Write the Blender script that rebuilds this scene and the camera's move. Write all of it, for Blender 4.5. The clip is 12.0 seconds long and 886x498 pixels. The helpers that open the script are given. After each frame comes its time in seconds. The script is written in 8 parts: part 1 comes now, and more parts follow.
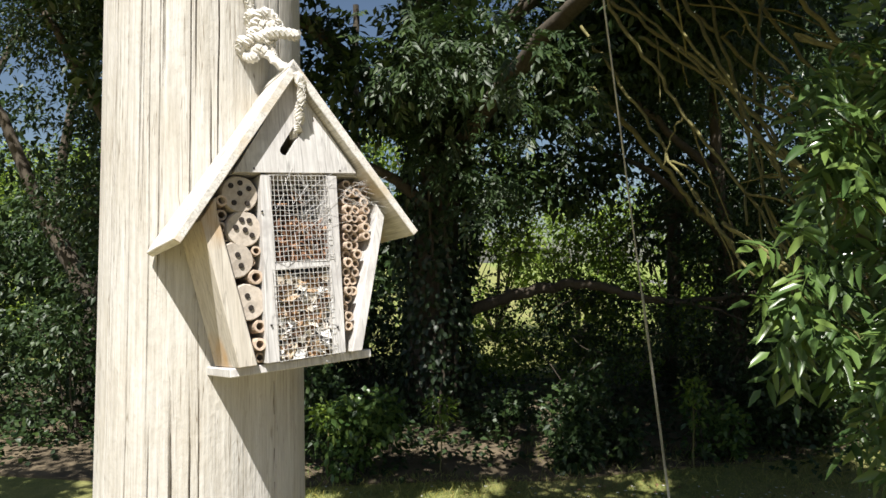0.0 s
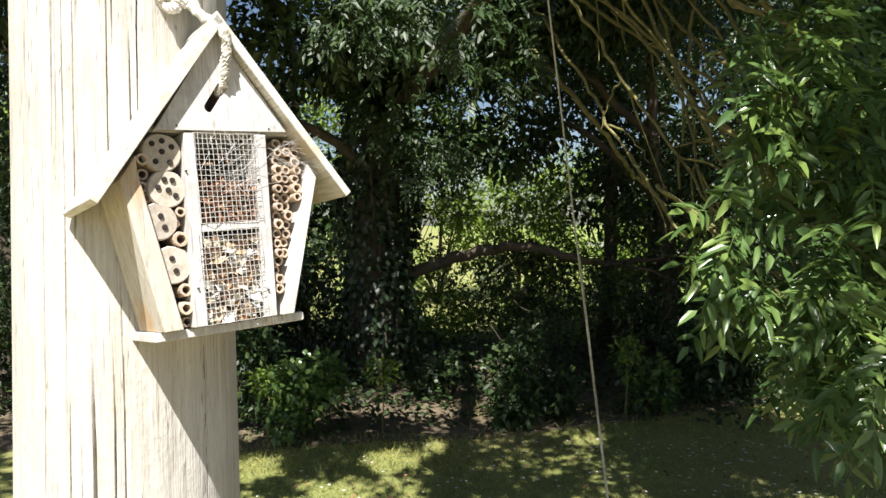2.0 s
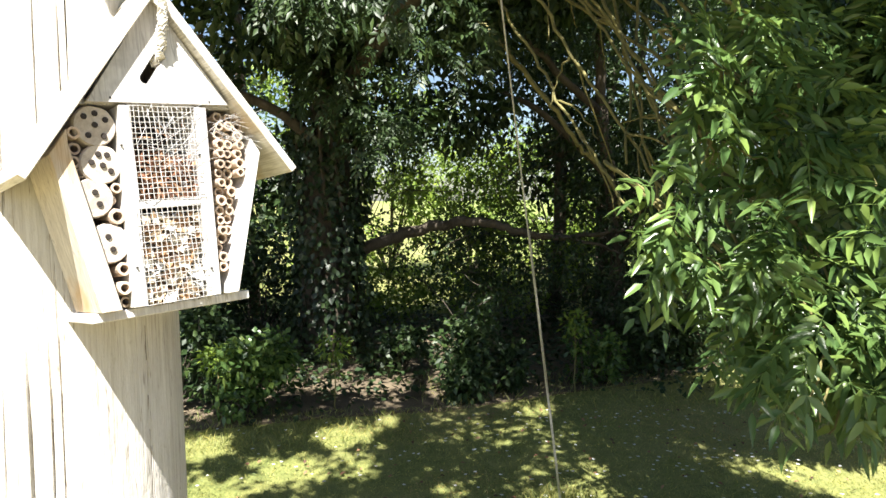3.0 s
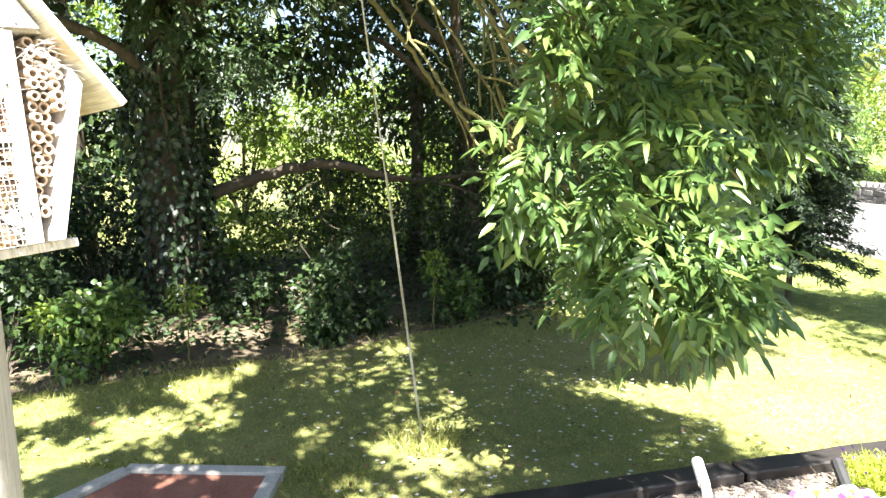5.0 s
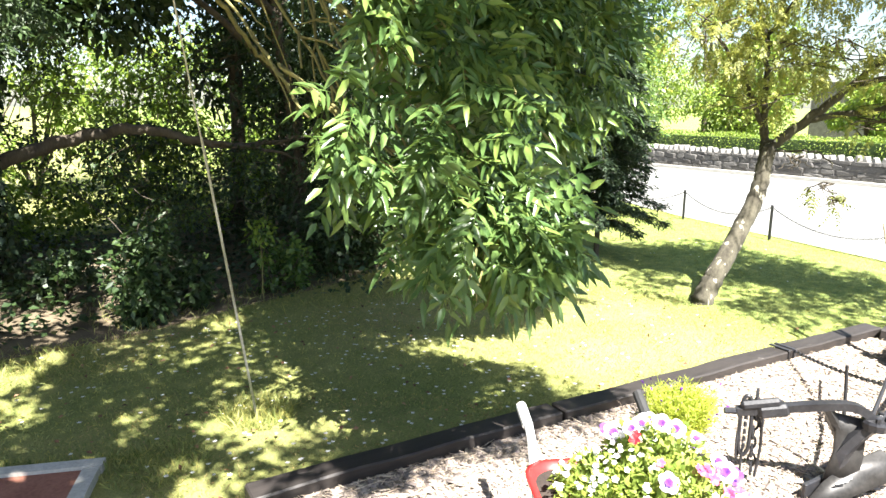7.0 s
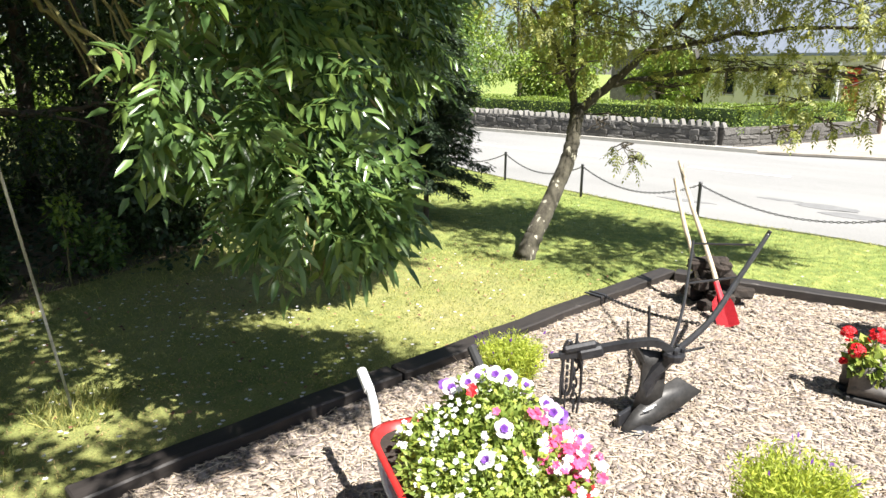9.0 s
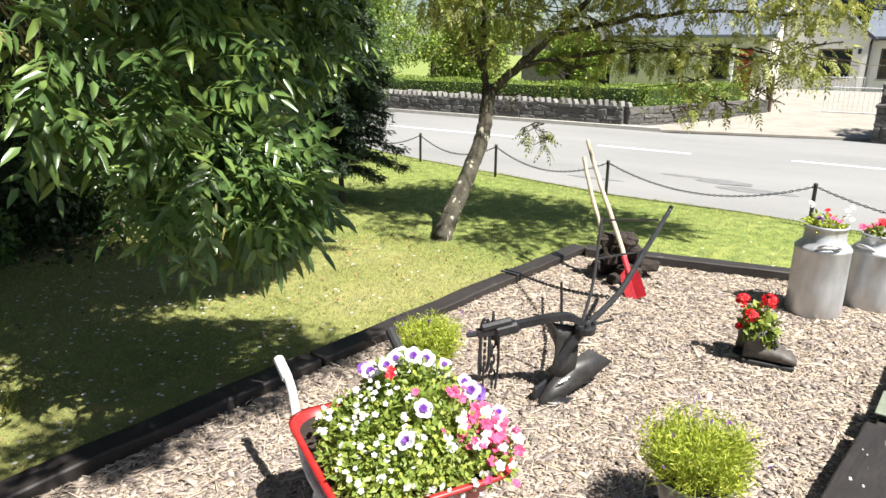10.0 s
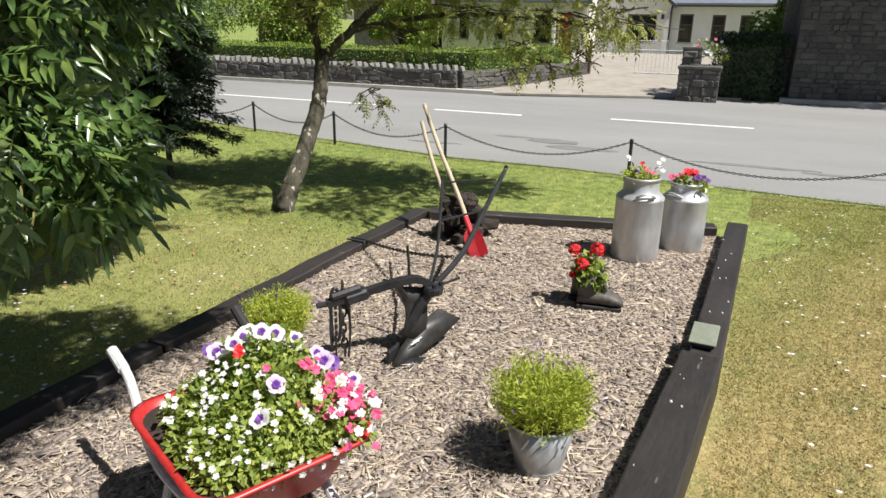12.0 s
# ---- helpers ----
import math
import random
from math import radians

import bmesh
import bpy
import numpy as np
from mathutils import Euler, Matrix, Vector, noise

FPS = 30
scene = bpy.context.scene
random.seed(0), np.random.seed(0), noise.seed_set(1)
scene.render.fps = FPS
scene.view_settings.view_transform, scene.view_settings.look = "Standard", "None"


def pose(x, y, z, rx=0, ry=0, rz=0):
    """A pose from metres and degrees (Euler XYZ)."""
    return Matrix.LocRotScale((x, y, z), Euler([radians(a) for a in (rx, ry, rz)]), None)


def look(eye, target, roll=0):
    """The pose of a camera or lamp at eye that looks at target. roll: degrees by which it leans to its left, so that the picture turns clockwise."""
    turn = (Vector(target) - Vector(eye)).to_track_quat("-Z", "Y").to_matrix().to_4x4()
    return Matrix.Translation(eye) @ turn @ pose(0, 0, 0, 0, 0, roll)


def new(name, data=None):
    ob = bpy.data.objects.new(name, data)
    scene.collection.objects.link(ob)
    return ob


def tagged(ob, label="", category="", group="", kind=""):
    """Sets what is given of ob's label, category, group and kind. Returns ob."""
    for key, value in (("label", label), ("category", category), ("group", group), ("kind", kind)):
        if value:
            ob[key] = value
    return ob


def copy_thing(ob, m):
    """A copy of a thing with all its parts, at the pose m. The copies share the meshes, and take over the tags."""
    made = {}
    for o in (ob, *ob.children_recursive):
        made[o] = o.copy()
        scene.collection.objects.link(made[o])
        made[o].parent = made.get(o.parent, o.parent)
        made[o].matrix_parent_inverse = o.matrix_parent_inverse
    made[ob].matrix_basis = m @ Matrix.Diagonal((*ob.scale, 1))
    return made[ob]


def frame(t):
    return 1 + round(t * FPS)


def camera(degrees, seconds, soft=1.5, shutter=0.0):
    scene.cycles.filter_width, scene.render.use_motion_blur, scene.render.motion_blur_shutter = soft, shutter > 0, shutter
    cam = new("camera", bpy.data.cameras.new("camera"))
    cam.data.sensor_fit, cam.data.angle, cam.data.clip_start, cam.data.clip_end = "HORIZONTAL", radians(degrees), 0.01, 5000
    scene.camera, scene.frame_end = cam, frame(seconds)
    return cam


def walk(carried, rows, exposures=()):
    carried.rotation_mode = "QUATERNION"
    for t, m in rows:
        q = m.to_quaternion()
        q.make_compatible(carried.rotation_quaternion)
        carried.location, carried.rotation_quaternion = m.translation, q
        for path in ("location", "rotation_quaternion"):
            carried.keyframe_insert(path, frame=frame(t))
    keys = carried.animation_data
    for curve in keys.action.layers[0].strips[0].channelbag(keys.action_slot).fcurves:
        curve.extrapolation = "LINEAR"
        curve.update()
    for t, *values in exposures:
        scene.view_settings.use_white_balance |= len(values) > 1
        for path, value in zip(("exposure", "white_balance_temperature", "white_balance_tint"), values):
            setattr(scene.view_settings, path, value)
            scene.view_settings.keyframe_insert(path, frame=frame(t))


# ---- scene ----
cam = camera(66.6, 12.0)
PATH = [
    (0, (0.012, -0.182, 1.682), (-0.094, 1.815, 1.72), -0.1),
    (0.5, (0.014, -0.178, 1.681), (-0.075, 1.819, 1.709), -0.2),
    (1, (0.015, -0.175, 1.68), (-0.028, 1.825, 1.674), -0.0),
    (1.5, (0.021, -0.175, 1.679), (0.026, 1.825, 1.641), -0.2),
    (2, (0.022, -0.177, 1.68), (0.086, 1.821, 1.608), -0.2),
    (2.5, (0.026, -0.179, 1.683), (0.147, 1.814, 1.578), -0.2),
    (3, (0.026, -0.173, 1.681), (0.232, 1.811, 1.535), -0.3),
    (4.8, (0.027, -0.166, 1.677), (0.59, 1.729, 1.372), -0.1),
    (5, (0.032, -0.168, 1.677), (0.639, 1.712, 1.362), -0.1),
    (5.5, (0.035, -0.17, 1.676), (0.753, 1.666, 1.337), -0.0),
    (6, (0.032, -0.167, 1.676), (0.868, 1.612, 1.311), 0.0),
    (6.5, (0.034, -0.168, 1.668), (0.974, 1.555, 1.282), 0.1),
    (7, (0.042, -0.17, 1.67), (1.09, 1.482, 1.257), 0.2),
    (7.5, (0.04, -0.17, 1.673), (1.185, 1.41, 1.236), 0.3),
    (9.3, (0.042, -0.162, 1.671), (1.501, 1.102, 1.148), 0.6),
    (9.5, (0.047, -0.166, 1.671), (1.533, 1.061, 1.138), 0.6),
    (10, (0.046, -0.176, 1.675), (1.603, 0.948, 1.118), 0.7),
    (10.5, (0.047, -0.175, 1.676), (1.664, 0.849, 1.094), 0.8),
    (11, (0.051, -0.177, 1.671), (1.724, 0.736, 1.067), 0.8),
    (11.5, (0.053, -0.182, 1.668), (1.773, 0.625, 1.044), 0.8),
    (12, (0.051, -0.179, 1.67), (1.804, 0.536, 1.027), 0.9),
]
walk(cam, [(t, look(eye, target, roll)) for t, eye, target, roll in PATH], exposures=[(0.0, 0.9), (1.0, 0.97), (1.5, 1.1), (2.5, 1.6), (3.2, 2.12), (5.0, 2.98), (5.5, 3.1), (7.0, 2.7), (7.5, 2.35), (9.5, 1.5), (10.5, 1.22), (11.0, 1.02), (12.0, 0.74)])

# ---- light ----
SUN_EL, SUN_AZ = radians(57), math.atan2(-0.15, -1.0)
TO_SUN = Vector((math.sin(SUN_AZ) * math.cos(SUN_EL), math.cos(SUN_AZ) * math.cos(SUN_EL), math.sin(SUN_EL)))
world = bpy.data.worlds.new("sky")
scene.world = world
world.use_nodes = True
sky = world.node_tree.nodes.new("ShaderNodeTexSky")
sky.sky_type, sky.sun_disc, sky.sun_elevation, sky.sun_rotation = "NISHITA", False, SUN_EL, SUN_AZ
world.node_tree.links.new(sky.outputs[0], world.node_tree.nodes["Background"].inputs[0])
world.node_tree.nodes["Background"].inputs[1].default_value = 0.045
sun = new("sun", bpy.data.lights.new("sun", "SUN"))
sun.data.energy, sun.data.angle, sun.data.color = 5.0, radians(0.53), (1.0, 0.965, 0.91)
sun.matrix_world = look(TO_SUN * 60, (0, 0, 0))

# ---- materials ----


def node_material(name):
    m = bpy.data.materials.new(name)
    m.use_nodes = True
    nt = m.node_tree
    return m, nt, nt.nodes["Principled BSDF"], nt.nodes["Material Output"]


def coords(nt, scale=(1, 1, 1), space="Object"):
    tc, mp = nt.nodes.new("ShaderNodeTexCoord"), nt.nodes.new("ShaderNodeMapping")
    mp.inputs["Scale"].default_value = scale
    nt.links.new(tc.outputs[space], mp.inputs[0])
    return mp.outputs[0]


def noise_node(nt, vec, scale, detail=4.0, rough=0.6):
    n = nt.nodes.new("ShaderNodeTexNoise")
    n.inputs["Scale"].default_value, n.inputs["Detail"].default_value, n.inputs["Roughness"].default_value = scale, detail, rough
    nt.links.new(vec, n.inputs["Vector"])
    return n.outputs[0]


def ramp(nt, fac, stops):
    r = nt.nodes.new("ShaderNodeValToRGB")
    el = r.color_ramp.elements
    while len(el) < len(stops):
        el.new(0.5)
    for e, (at, c) in zip(el, stops):
        e.position, e.color = at, (*c, 1) if len(c) == 3 else c
    nt.links.new(fac, r.inputs[0])
    return r.outputs[0]


def mixed(nt, fac, a, b, mode="MIX"):
    m = nt.nodes.new("ShaderNodeMix")
    m.data_type, m.blend_type = "RGBA", mode
    for sock, v in ((0, fac), (6, a), (7, b)):
        if isinstance(v, (int, float)):
            m.inputs[sock].default_value = v
        elif isinstance(v, tuple):
            m.inputs[sock].default_value = (*v, 1)
        else:
            nt.links.new(v, m.inputs[sock])
    return m.outputs[2]


def bumped(nt, bsdf, height, strength=0.4, dist=0.01):
    b = nt.nodes.new("ShaderNodeBump")
    b.inputs["Strength"].default_value, b.inputs["Distance"].default_value = strength, dist
    nt.links.new(height, b.inputs["Height"])
    nt.links.new(b.outputs[0], bsdf.inputs["Normal"])


def surface(name, dark, light, scale=8.0, stretch=(1, 1, 1), rough=0.7, bump=0.3, dist=0.005, metal=0.0, fine=60.0, vary=0.0,
            spots=None, spot_scale=20.0, spot_at=0.62, space="Object"):
    """A two-scale surface: broad patches between two colours, a fine grain, a bump, and rare spots."""
    m, nt, b, _ = node_material(name)
    v = coords(nt, stretch, space)
    big = noise_node(nt, v, scale, 5)
    small = noise_node(nt, v, fine, 3)
    c = ramp(nt, big, [(0.3, dark), (0.7, light)])
    c = mixed(nt, 0.35, c, ramp(nt, small, [(0.25, tuple(x * 0.45 for x in dark)), (0.75, tuple(min(1, x * 1.15) for x in light))]))
    if spots:
        s = noise_node(nt, v, spot_scale, 2)
        c = mixed(nt, ramp(nt, s, [(spot_at, (0, 0, 0)), (spot_at + 0.05, (1, 1, 1))]), c, spots)
    if vary:
        o = nt.nodes.new("ShaderNodeObjectInfo")
        k = nt.nodes.new("ShaderNodeMapRange")
        k.inputs[3].default_value, k.inputs[4].default_value = 1 - vary, 1 + vary
        nt.links.new(o.outputs["Random"], k.inputs[0])
        h = nt.nodes.new("ShaderNodeHueSaturation")
        nt.links.new(k.outputs[0], h.inputs["Value"])
        nt.links.new(c, h.inputs["Color"])
        c = h.outputs[0]
    nt.links.new(c, b.inputs["Base Color"])
    b.inputs["Roughness"].default_value, b.inputs["Metallic"].default_value = rough, metal
    if bump:
        bumped(nt, b, mixed(nt, 0.5, big, small), bump, dist)
    return m


def leafy(name, dark, light, rough=0.45, through_light=0.35, tint=(1.0, 1.0, 0.8)):
    """Leaves: colour by island, gloss on top, sunlight passing through."""
    m, nt, b, out = node_material(name)
    g = nt.nodes.new("ShaderNodeNewGeometry")
    c = ramp(nt, g.outputs["Random Per Island"], [(0.0, dark), (0.75, light), (1.0, tuple(min(1, a * t) for a, t in zip(light, (1.5, 1.3, 1.0))))])
    c = mixed(nt, 0.3, c, ramp(nt, noise_node(nt, coords(nt), 1.3, 2), [(0.3, dark), (0.7, light)]))
    nt.links.new(c, b.inputs["Base Color"])
    b.inputs["Roughness"].default_value = rough
    t = nt.nodes.new("ShaderNodeBsdfTranslucent")
    nt.links.new(mixed(nt, 1.0, c, tint, "MULTIPLY"), t.inputs[0])
    mx = nt.nodes.new("ShaderNodeMixShader")
    mx.inputs[0].default_value = through_light
    nt.links.new(b.outputs[0], mx.inputs[1])
    nt.links.new(t.outputs[0], mx.inputs[2])
    nt.links.new(mx.outputs[0], out.inputs[0])
    return m


def island_surface(name, stops, rough=0.8, fine=80.0):
    """Loose pieces: a colour of its own for every piece of the mesh, with a fine grain."""
    m, nt, b, _ = node_material(name)
    g = nt.nodes.new("ShaderNodeNewGeometry")
    c = ramp(nt, g.outputs["Random Per Island"], stops)
    n = noise_node(nt, coords(nt), fine, 3)
    c = mixed(nt, 0.5, c, ramp(nt, n, [(0.3, (0.45, 0.45, 0.45)), (0.7, (1.25, 1.25, 1.25))]), "MULTIPLY")
    nt.links.new(c, b.inputs["Base Color"])
    b.inputs["Roughness"].default_value = rough
    bumped(nt, b, n, 0.3, 0.003)
    return m


def lawn_material():
    m, nt, b, _ = node_material("lawn_soil")
    v = coords(nt)
    wide, mid, fine = noise_node(nt, v, 0.55, 4), noise_node(nt, v, 8, 6, 0.7), noise_node(nt, v, 90, 3)
    c = ramp(nt, wide, [(0.36, (0.11, 0.165, 0.035)), (0.50, (0.26, 0.265, 0.085)), (0.63, (0.41, 0.35, 0.165))])
    c = mixed(nt, 0.45, c, ramp(nt, mid, [(0.36, (0.05, 0.095, 0.018)), (0.64, (0.34, 0.34, 0.09))]))
    c = mixed(nt, 0.4, c, ramp(nt, fine, [(0.3, (0.04, 0.06, 0.01)), (0.7, (0.36, 0.35, 0.11))]))
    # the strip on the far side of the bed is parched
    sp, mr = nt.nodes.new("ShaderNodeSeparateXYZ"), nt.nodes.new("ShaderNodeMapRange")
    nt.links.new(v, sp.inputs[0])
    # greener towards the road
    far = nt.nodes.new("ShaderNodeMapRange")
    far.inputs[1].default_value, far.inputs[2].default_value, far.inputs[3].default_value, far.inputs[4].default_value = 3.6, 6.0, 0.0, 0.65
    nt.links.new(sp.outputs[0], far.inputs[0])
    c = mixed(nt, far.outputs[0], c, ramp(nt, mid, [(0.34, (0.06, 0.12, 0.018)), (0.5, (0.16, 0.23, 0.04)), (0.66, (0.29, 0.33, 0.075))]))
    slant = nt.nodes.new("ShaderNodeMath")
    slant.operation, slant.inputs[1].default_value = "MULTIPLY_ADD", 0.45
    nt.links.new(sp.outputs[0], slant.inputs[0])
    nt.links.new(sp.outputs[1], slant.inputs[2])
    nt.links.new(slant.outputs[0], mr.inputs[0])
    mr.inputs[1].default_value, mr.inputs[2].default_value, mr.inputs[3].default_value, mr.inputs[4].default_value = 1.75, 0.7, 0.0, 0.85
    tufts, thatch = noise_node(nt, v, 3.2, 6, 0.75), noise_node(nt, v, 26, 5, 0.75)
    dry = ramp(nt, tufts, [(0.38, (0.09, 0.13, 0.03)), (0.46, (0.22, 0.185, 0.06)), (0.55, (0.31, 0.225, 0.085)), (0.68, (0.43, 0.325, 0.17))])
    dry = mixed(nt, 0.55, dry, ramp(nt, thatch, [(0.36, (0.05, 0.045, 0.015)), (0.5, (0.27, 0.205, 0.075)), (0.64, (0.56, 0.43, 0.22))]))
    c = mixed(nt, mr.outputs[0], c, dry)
    nt.links.new(c, b.inputs["Base Color"])
    b.inputs["Roughness"].default_value = 0.95
    bumped(nt, b, fine, 0.8, 0.02)
    return m


def lines(nt, vec, scale, width, detail=2.0):
    """Thin dark lines where a noise crosses its middle: 1 on a line, 0 beside it."""
    n = noise_node(nt, vec, scale, detail, 0.5)
    return ramp(nt, n, [(0.5 - width, (0, 0, 0)), (0.5, (1, 1, 1)), (0.5 + width, (0, 0, 0))])


def pole_material():
    """Sun-bleached softwood: fine grain, small pits, yellowish and grey weather stains."""
    m, nt, b, _ = node_material("weathered_pole")
    grain = noise_node(nt, coords(nt, (1, 1, 0.035)), 210, 4, 0.75)
    wide = noise_node(nt, coords(nt, (1, 1, 0.45)), 9, 5, 0.65)
    pits = noise_node(nt, coords(nt, (1, 1, 0.55)), 110, 3, 0.6)
    hair = lines(nt, coords(nt, (1, 1, 0.022)), 150, 0.012, 2)
    where = ramp(nt, noise_node(nt, coords(nt, (1, 1, 0.25)), 17, 2), [(0.42, (0, 0, 0)), (0.54, (1, 1, 1))])
    c = ramp(nt, wide, [(0.30, (0.42, 0.375, 0.30)), (0.5, (0.50, 0.475, 0.425)), (0.72, (0.60, 0.59, 0.57))])
    c = mixed(nt, 0.42, c, ramp(nt, grain, [(0.35, (0.28, 0.25, 0.21)), (0.65, (0.66, 0.65, 0.62))]))
    c = mixed(nt, ramp(nt, pits, [(0.64, (0, 0, 0)), (0.72, (0.45, 0.45, 0.45))]), c, (0.36, 0.33, 0.28))
    c = mixed(nt, mixed(nt, 1.0, hair, where, "MULTIPLY"), c, (0.20, 0.17, 0.13))
    knots = noise_node(nt, coords(nt, (1, 1, 0.8)), 6.2, 2)
    c = mixed(nt, ramp(nt, knots, [(0.69, (0, 0, 0)), (0.76, (0.35, 0.35, 0.35))]), c, (0.40, 0.27, 0.15))
    nt.links.new(c, b.inputs["Base Color"])
    b.inputs["Roughness"].default_value = 0.85
    bumped(nt, b, mixed(nt, 0.5, grain, pits), 0.7, 0.004)
    return m


def board_material(name, dark, light, along, stain=None, stain_scale=12.0, vary=0.08):
    """Weathered sawn board: grain lines along one axis, grey patches, stains."""
    m, nt, b, _ = node_material(name)
    st = tuple(0.06 if k == along else 1 for k in "xyz")
    grain = noise_node(nt, coords(nt, st), 330, 3, 0.7)
    wide = noise_node(nt, coords(nt, tuple(0.25 if k == along else 1 for k in "xyz")), 42, 5, 0.65)
    hair = lines(nt, coords(nt, st), 120, 0.02, 2)
    c = ramp(nt, wide, [(0.3, dark), (0.65, light)])
    c = mixed(nt, 0.4, c, ramp(nt, grain, [(0.3, tuple(x * 0.55 for x in dark)), (0.7, tuple(min(1, x * 1.12) for x in light))]))
    c = mixed(nt, mixed(nt, 0.6, (0, 0, 0), hair), c, tuple(x * 0.45 for x in dark))
    if stain:
        s = noise_node(nt, coords(nt), stain_scale, 3)
        c = mixed(nt, ramp(nt, s, [(0.52, (0, 0, 0)), (0.66, (0.85, 0.85, 0.85))]), c, stain)
    o, k, h = nt.nodes.new("ShaderNodeObjectInfo"), nt.nodes.new("ShaderNodeMapRange"), nt.nodes.new("ShaderNodeHueSaturation")
    k.inputs[3].default_value, k.inputs[4].default_value = 1 - vary, 1 + vary
    nt.links.new(o.outputs["Random"], k.inputs[0])
    nt.links.new(k.outputs[0], h.inputs["Value"])
    nt.links.new(c, h.inputs["Color"])
    nt.links.new(h.outputs[0], b.inputs["Base Color"])
    b.inputs["Roughness"].default_value = 0.85
    bumped(nt, b, mixed(nt, 0.5, grain, wide), 0.5, 0.0015)
    return m


def asphalt_material():
    m, nt, b, _ = node_material("road_asphalt")
    v = coords(nt)
    wide, fine = noise_node(nt, coords(nt, (1, 0.25, 1)), 0.8, 4), noise_node(nt, v, 130, 2)
    c = ramp(nt, wide, [(0.3, (0.19, 0.19, 0.185)), (0.7, (0.27, 0.268, 0.26))])
    c = mixed(nt, 0.4, c, ramp(nt, fine, [(0.3, (0.08, 0.08, 0.08)), (0.7, (0.32, 0.31, 0.29))]))
    nt.links.new(c, b.inputs["Base Color"])
    b.inputs["Roughness"].default_value = 0.85
    bumped(nt, b, fine, 0.4, 0.004)
    return m


def glass_material(name, tint=(0.02, 0.025, 0.03)):
    m, nt, b, _ = node_material(name)
    b.inputs["Base Color"].default_value = (*tint, 1)
    b.inputs["Roughness"].default_value = 0.06
    return m


M_POLE = pole_material()
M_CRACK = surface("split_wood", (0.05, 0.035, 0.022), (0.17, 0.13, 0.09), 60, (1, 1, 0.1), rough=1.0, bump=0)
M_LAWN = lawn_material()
M_ASPHALT = asphalt_material()
M_PANE = glass_material("window_glass")
M_SOIL = surface("woodland_floor", (0.05, 0.038, 0.024), (0.20, 0.155, 0.095), 3, rough=1.0, bump=0.6, dist=0.03)
M_BOARD = board_material("weathered_board", (0.44, 0.415, 0.395), (0.68, 0.67, 0.655), "z", (0.42, 0.40, 0.39), 30)
M_ROOFBOARD = board_material("roof_board", (0.45, 0.42, 0.37), (0.69, 0.67, 0.63), "y", (0.46, 0.37, 0.24), 14)
M_SIDE = board_material("orange_tinted_board", (0.42, 0.37, 0.30), (0.60, 0.56, 0.49), "z", (0.48, 0.30, 0.13), 9)
M_LOG = surface("log_end", (0.32, 0.27, 0.22), (0.54, 0.48, 0.41), 40, rough=0.9, bump=0.4, dist=0.002, fine=220, vary=0.12)
M_CANE = surface("bamboo_cane", (0.36, 0.26, 0.185), (0.58, 0.47, 0.37), 60, rough=0.8, bump=0.2, dist=0.001, fine=240, vary=0.2)
M_HOLESHADE = surface("dark_hole", (0.012, 0.009, 0.007), (0.03, 0.02, 0.014), 40, bump=0)
M_WIRE = surface("galvanised_wire", (0.55, 0.54, 0.51), (0.74, 0.72, 0.69), 200, rough=0.5, bump=0, metal=0.3)
M_STAY = surface("grey_steel_strand", (0.28, 0.28, 0.27), (0.45, 0.45, 0.43), 60, rough=0.5, bump=0.1, dist=0.001, metal=0.5)
M_ROPE = surface("white_rope", (0.50, 0.47, 0.42), (0.72, 0.70, 0.65), 60, rough=0.95, bump=0.6, dist=0.002, fine=400)
M_BARKFILL = island_surface("bark_fill", [(0.0, (0.06, 0.03, 0.018)), (0.25, (0.34, 0.19, 0.09)), (0.5, (0.58, 0.45, 0.30)), (0.75, (0.70, 0.66, 0.60)), (1.0, (0.82, 0.81, 0.79))])
M_RUSTFILL = island_surface("cone_fill", [(0.0, (0.06, 0.03, 0.018)), (0.5, (0.25, 0.11, 0.06)), (1.0, (0.42, 0.24, 0.13))])
M_SLEEPER = surface("tarred_timber", (0.010, 0.008, 0.007), (0.036, 0.030, 0.027), 7, (0.2, 1, 1), rough=0.6, bump=0.5, dist=0.004, fine=70,
                    vary=0.15, spots=(0.10, 0.09, 0.08), spot_scale=26, spot_at=0.70)
M_CHIP = island_surface("wood_chips", [(0.0, (0.16, 0.13, 0.115)), (0.35, (0.26, 0.215, 0.19)), (0.7, (0.34, 0.285, 0.24)), (0.92, (0.43, 0.35, 0.28)), (1.0, (0.60, 0.50, 0.39))])
M_BEDSOIL = surface("chip_litter", (0.15, 0.125, 0.105), (0.33, 0.28, 0.23), 16, rough=1, bump=0.8, dist=0.02, fine=55)
M_STRAW = island_surface("straw", [(0.0, (0.28, 0.21, 0.15)), (0.4, (0.42, 0.34, 0.25)), (1.0, (0.66, 0.56, 0.43))])
M_ZINC = surface("dull_zinc", (0.47, 0.48, 0.49), (0.63, 0.64, 0.655), 6, (1, 1, 0.4), rough=0.42, bump=0.10, dist=0.003, metal=0.55, fine=13)
M_BUCKET = surface("bucket_zinc", (0.32, 0.33, 0.33), (0.46, 0.47, 0.47), 8, (1, 1, 0.4), rough=0.42, bump=0.08, dist=0.002, metal=0.5, fine=17)
M_IRON = surface("black_painted_iron", (0.014, 0.014, 0.016), (0.04, 0.04, 0.044), 18, rough=0.36, bump=0.3, dist=0.002, fine=90, metal=0.2)
M_IRONDULL = surface("worn_iron", (0.03, 0.029, 0.028), (0.08, 0.077, 0.074), 14, rough=0.5, bump=0.2, dist=0.002, metal=0.6)
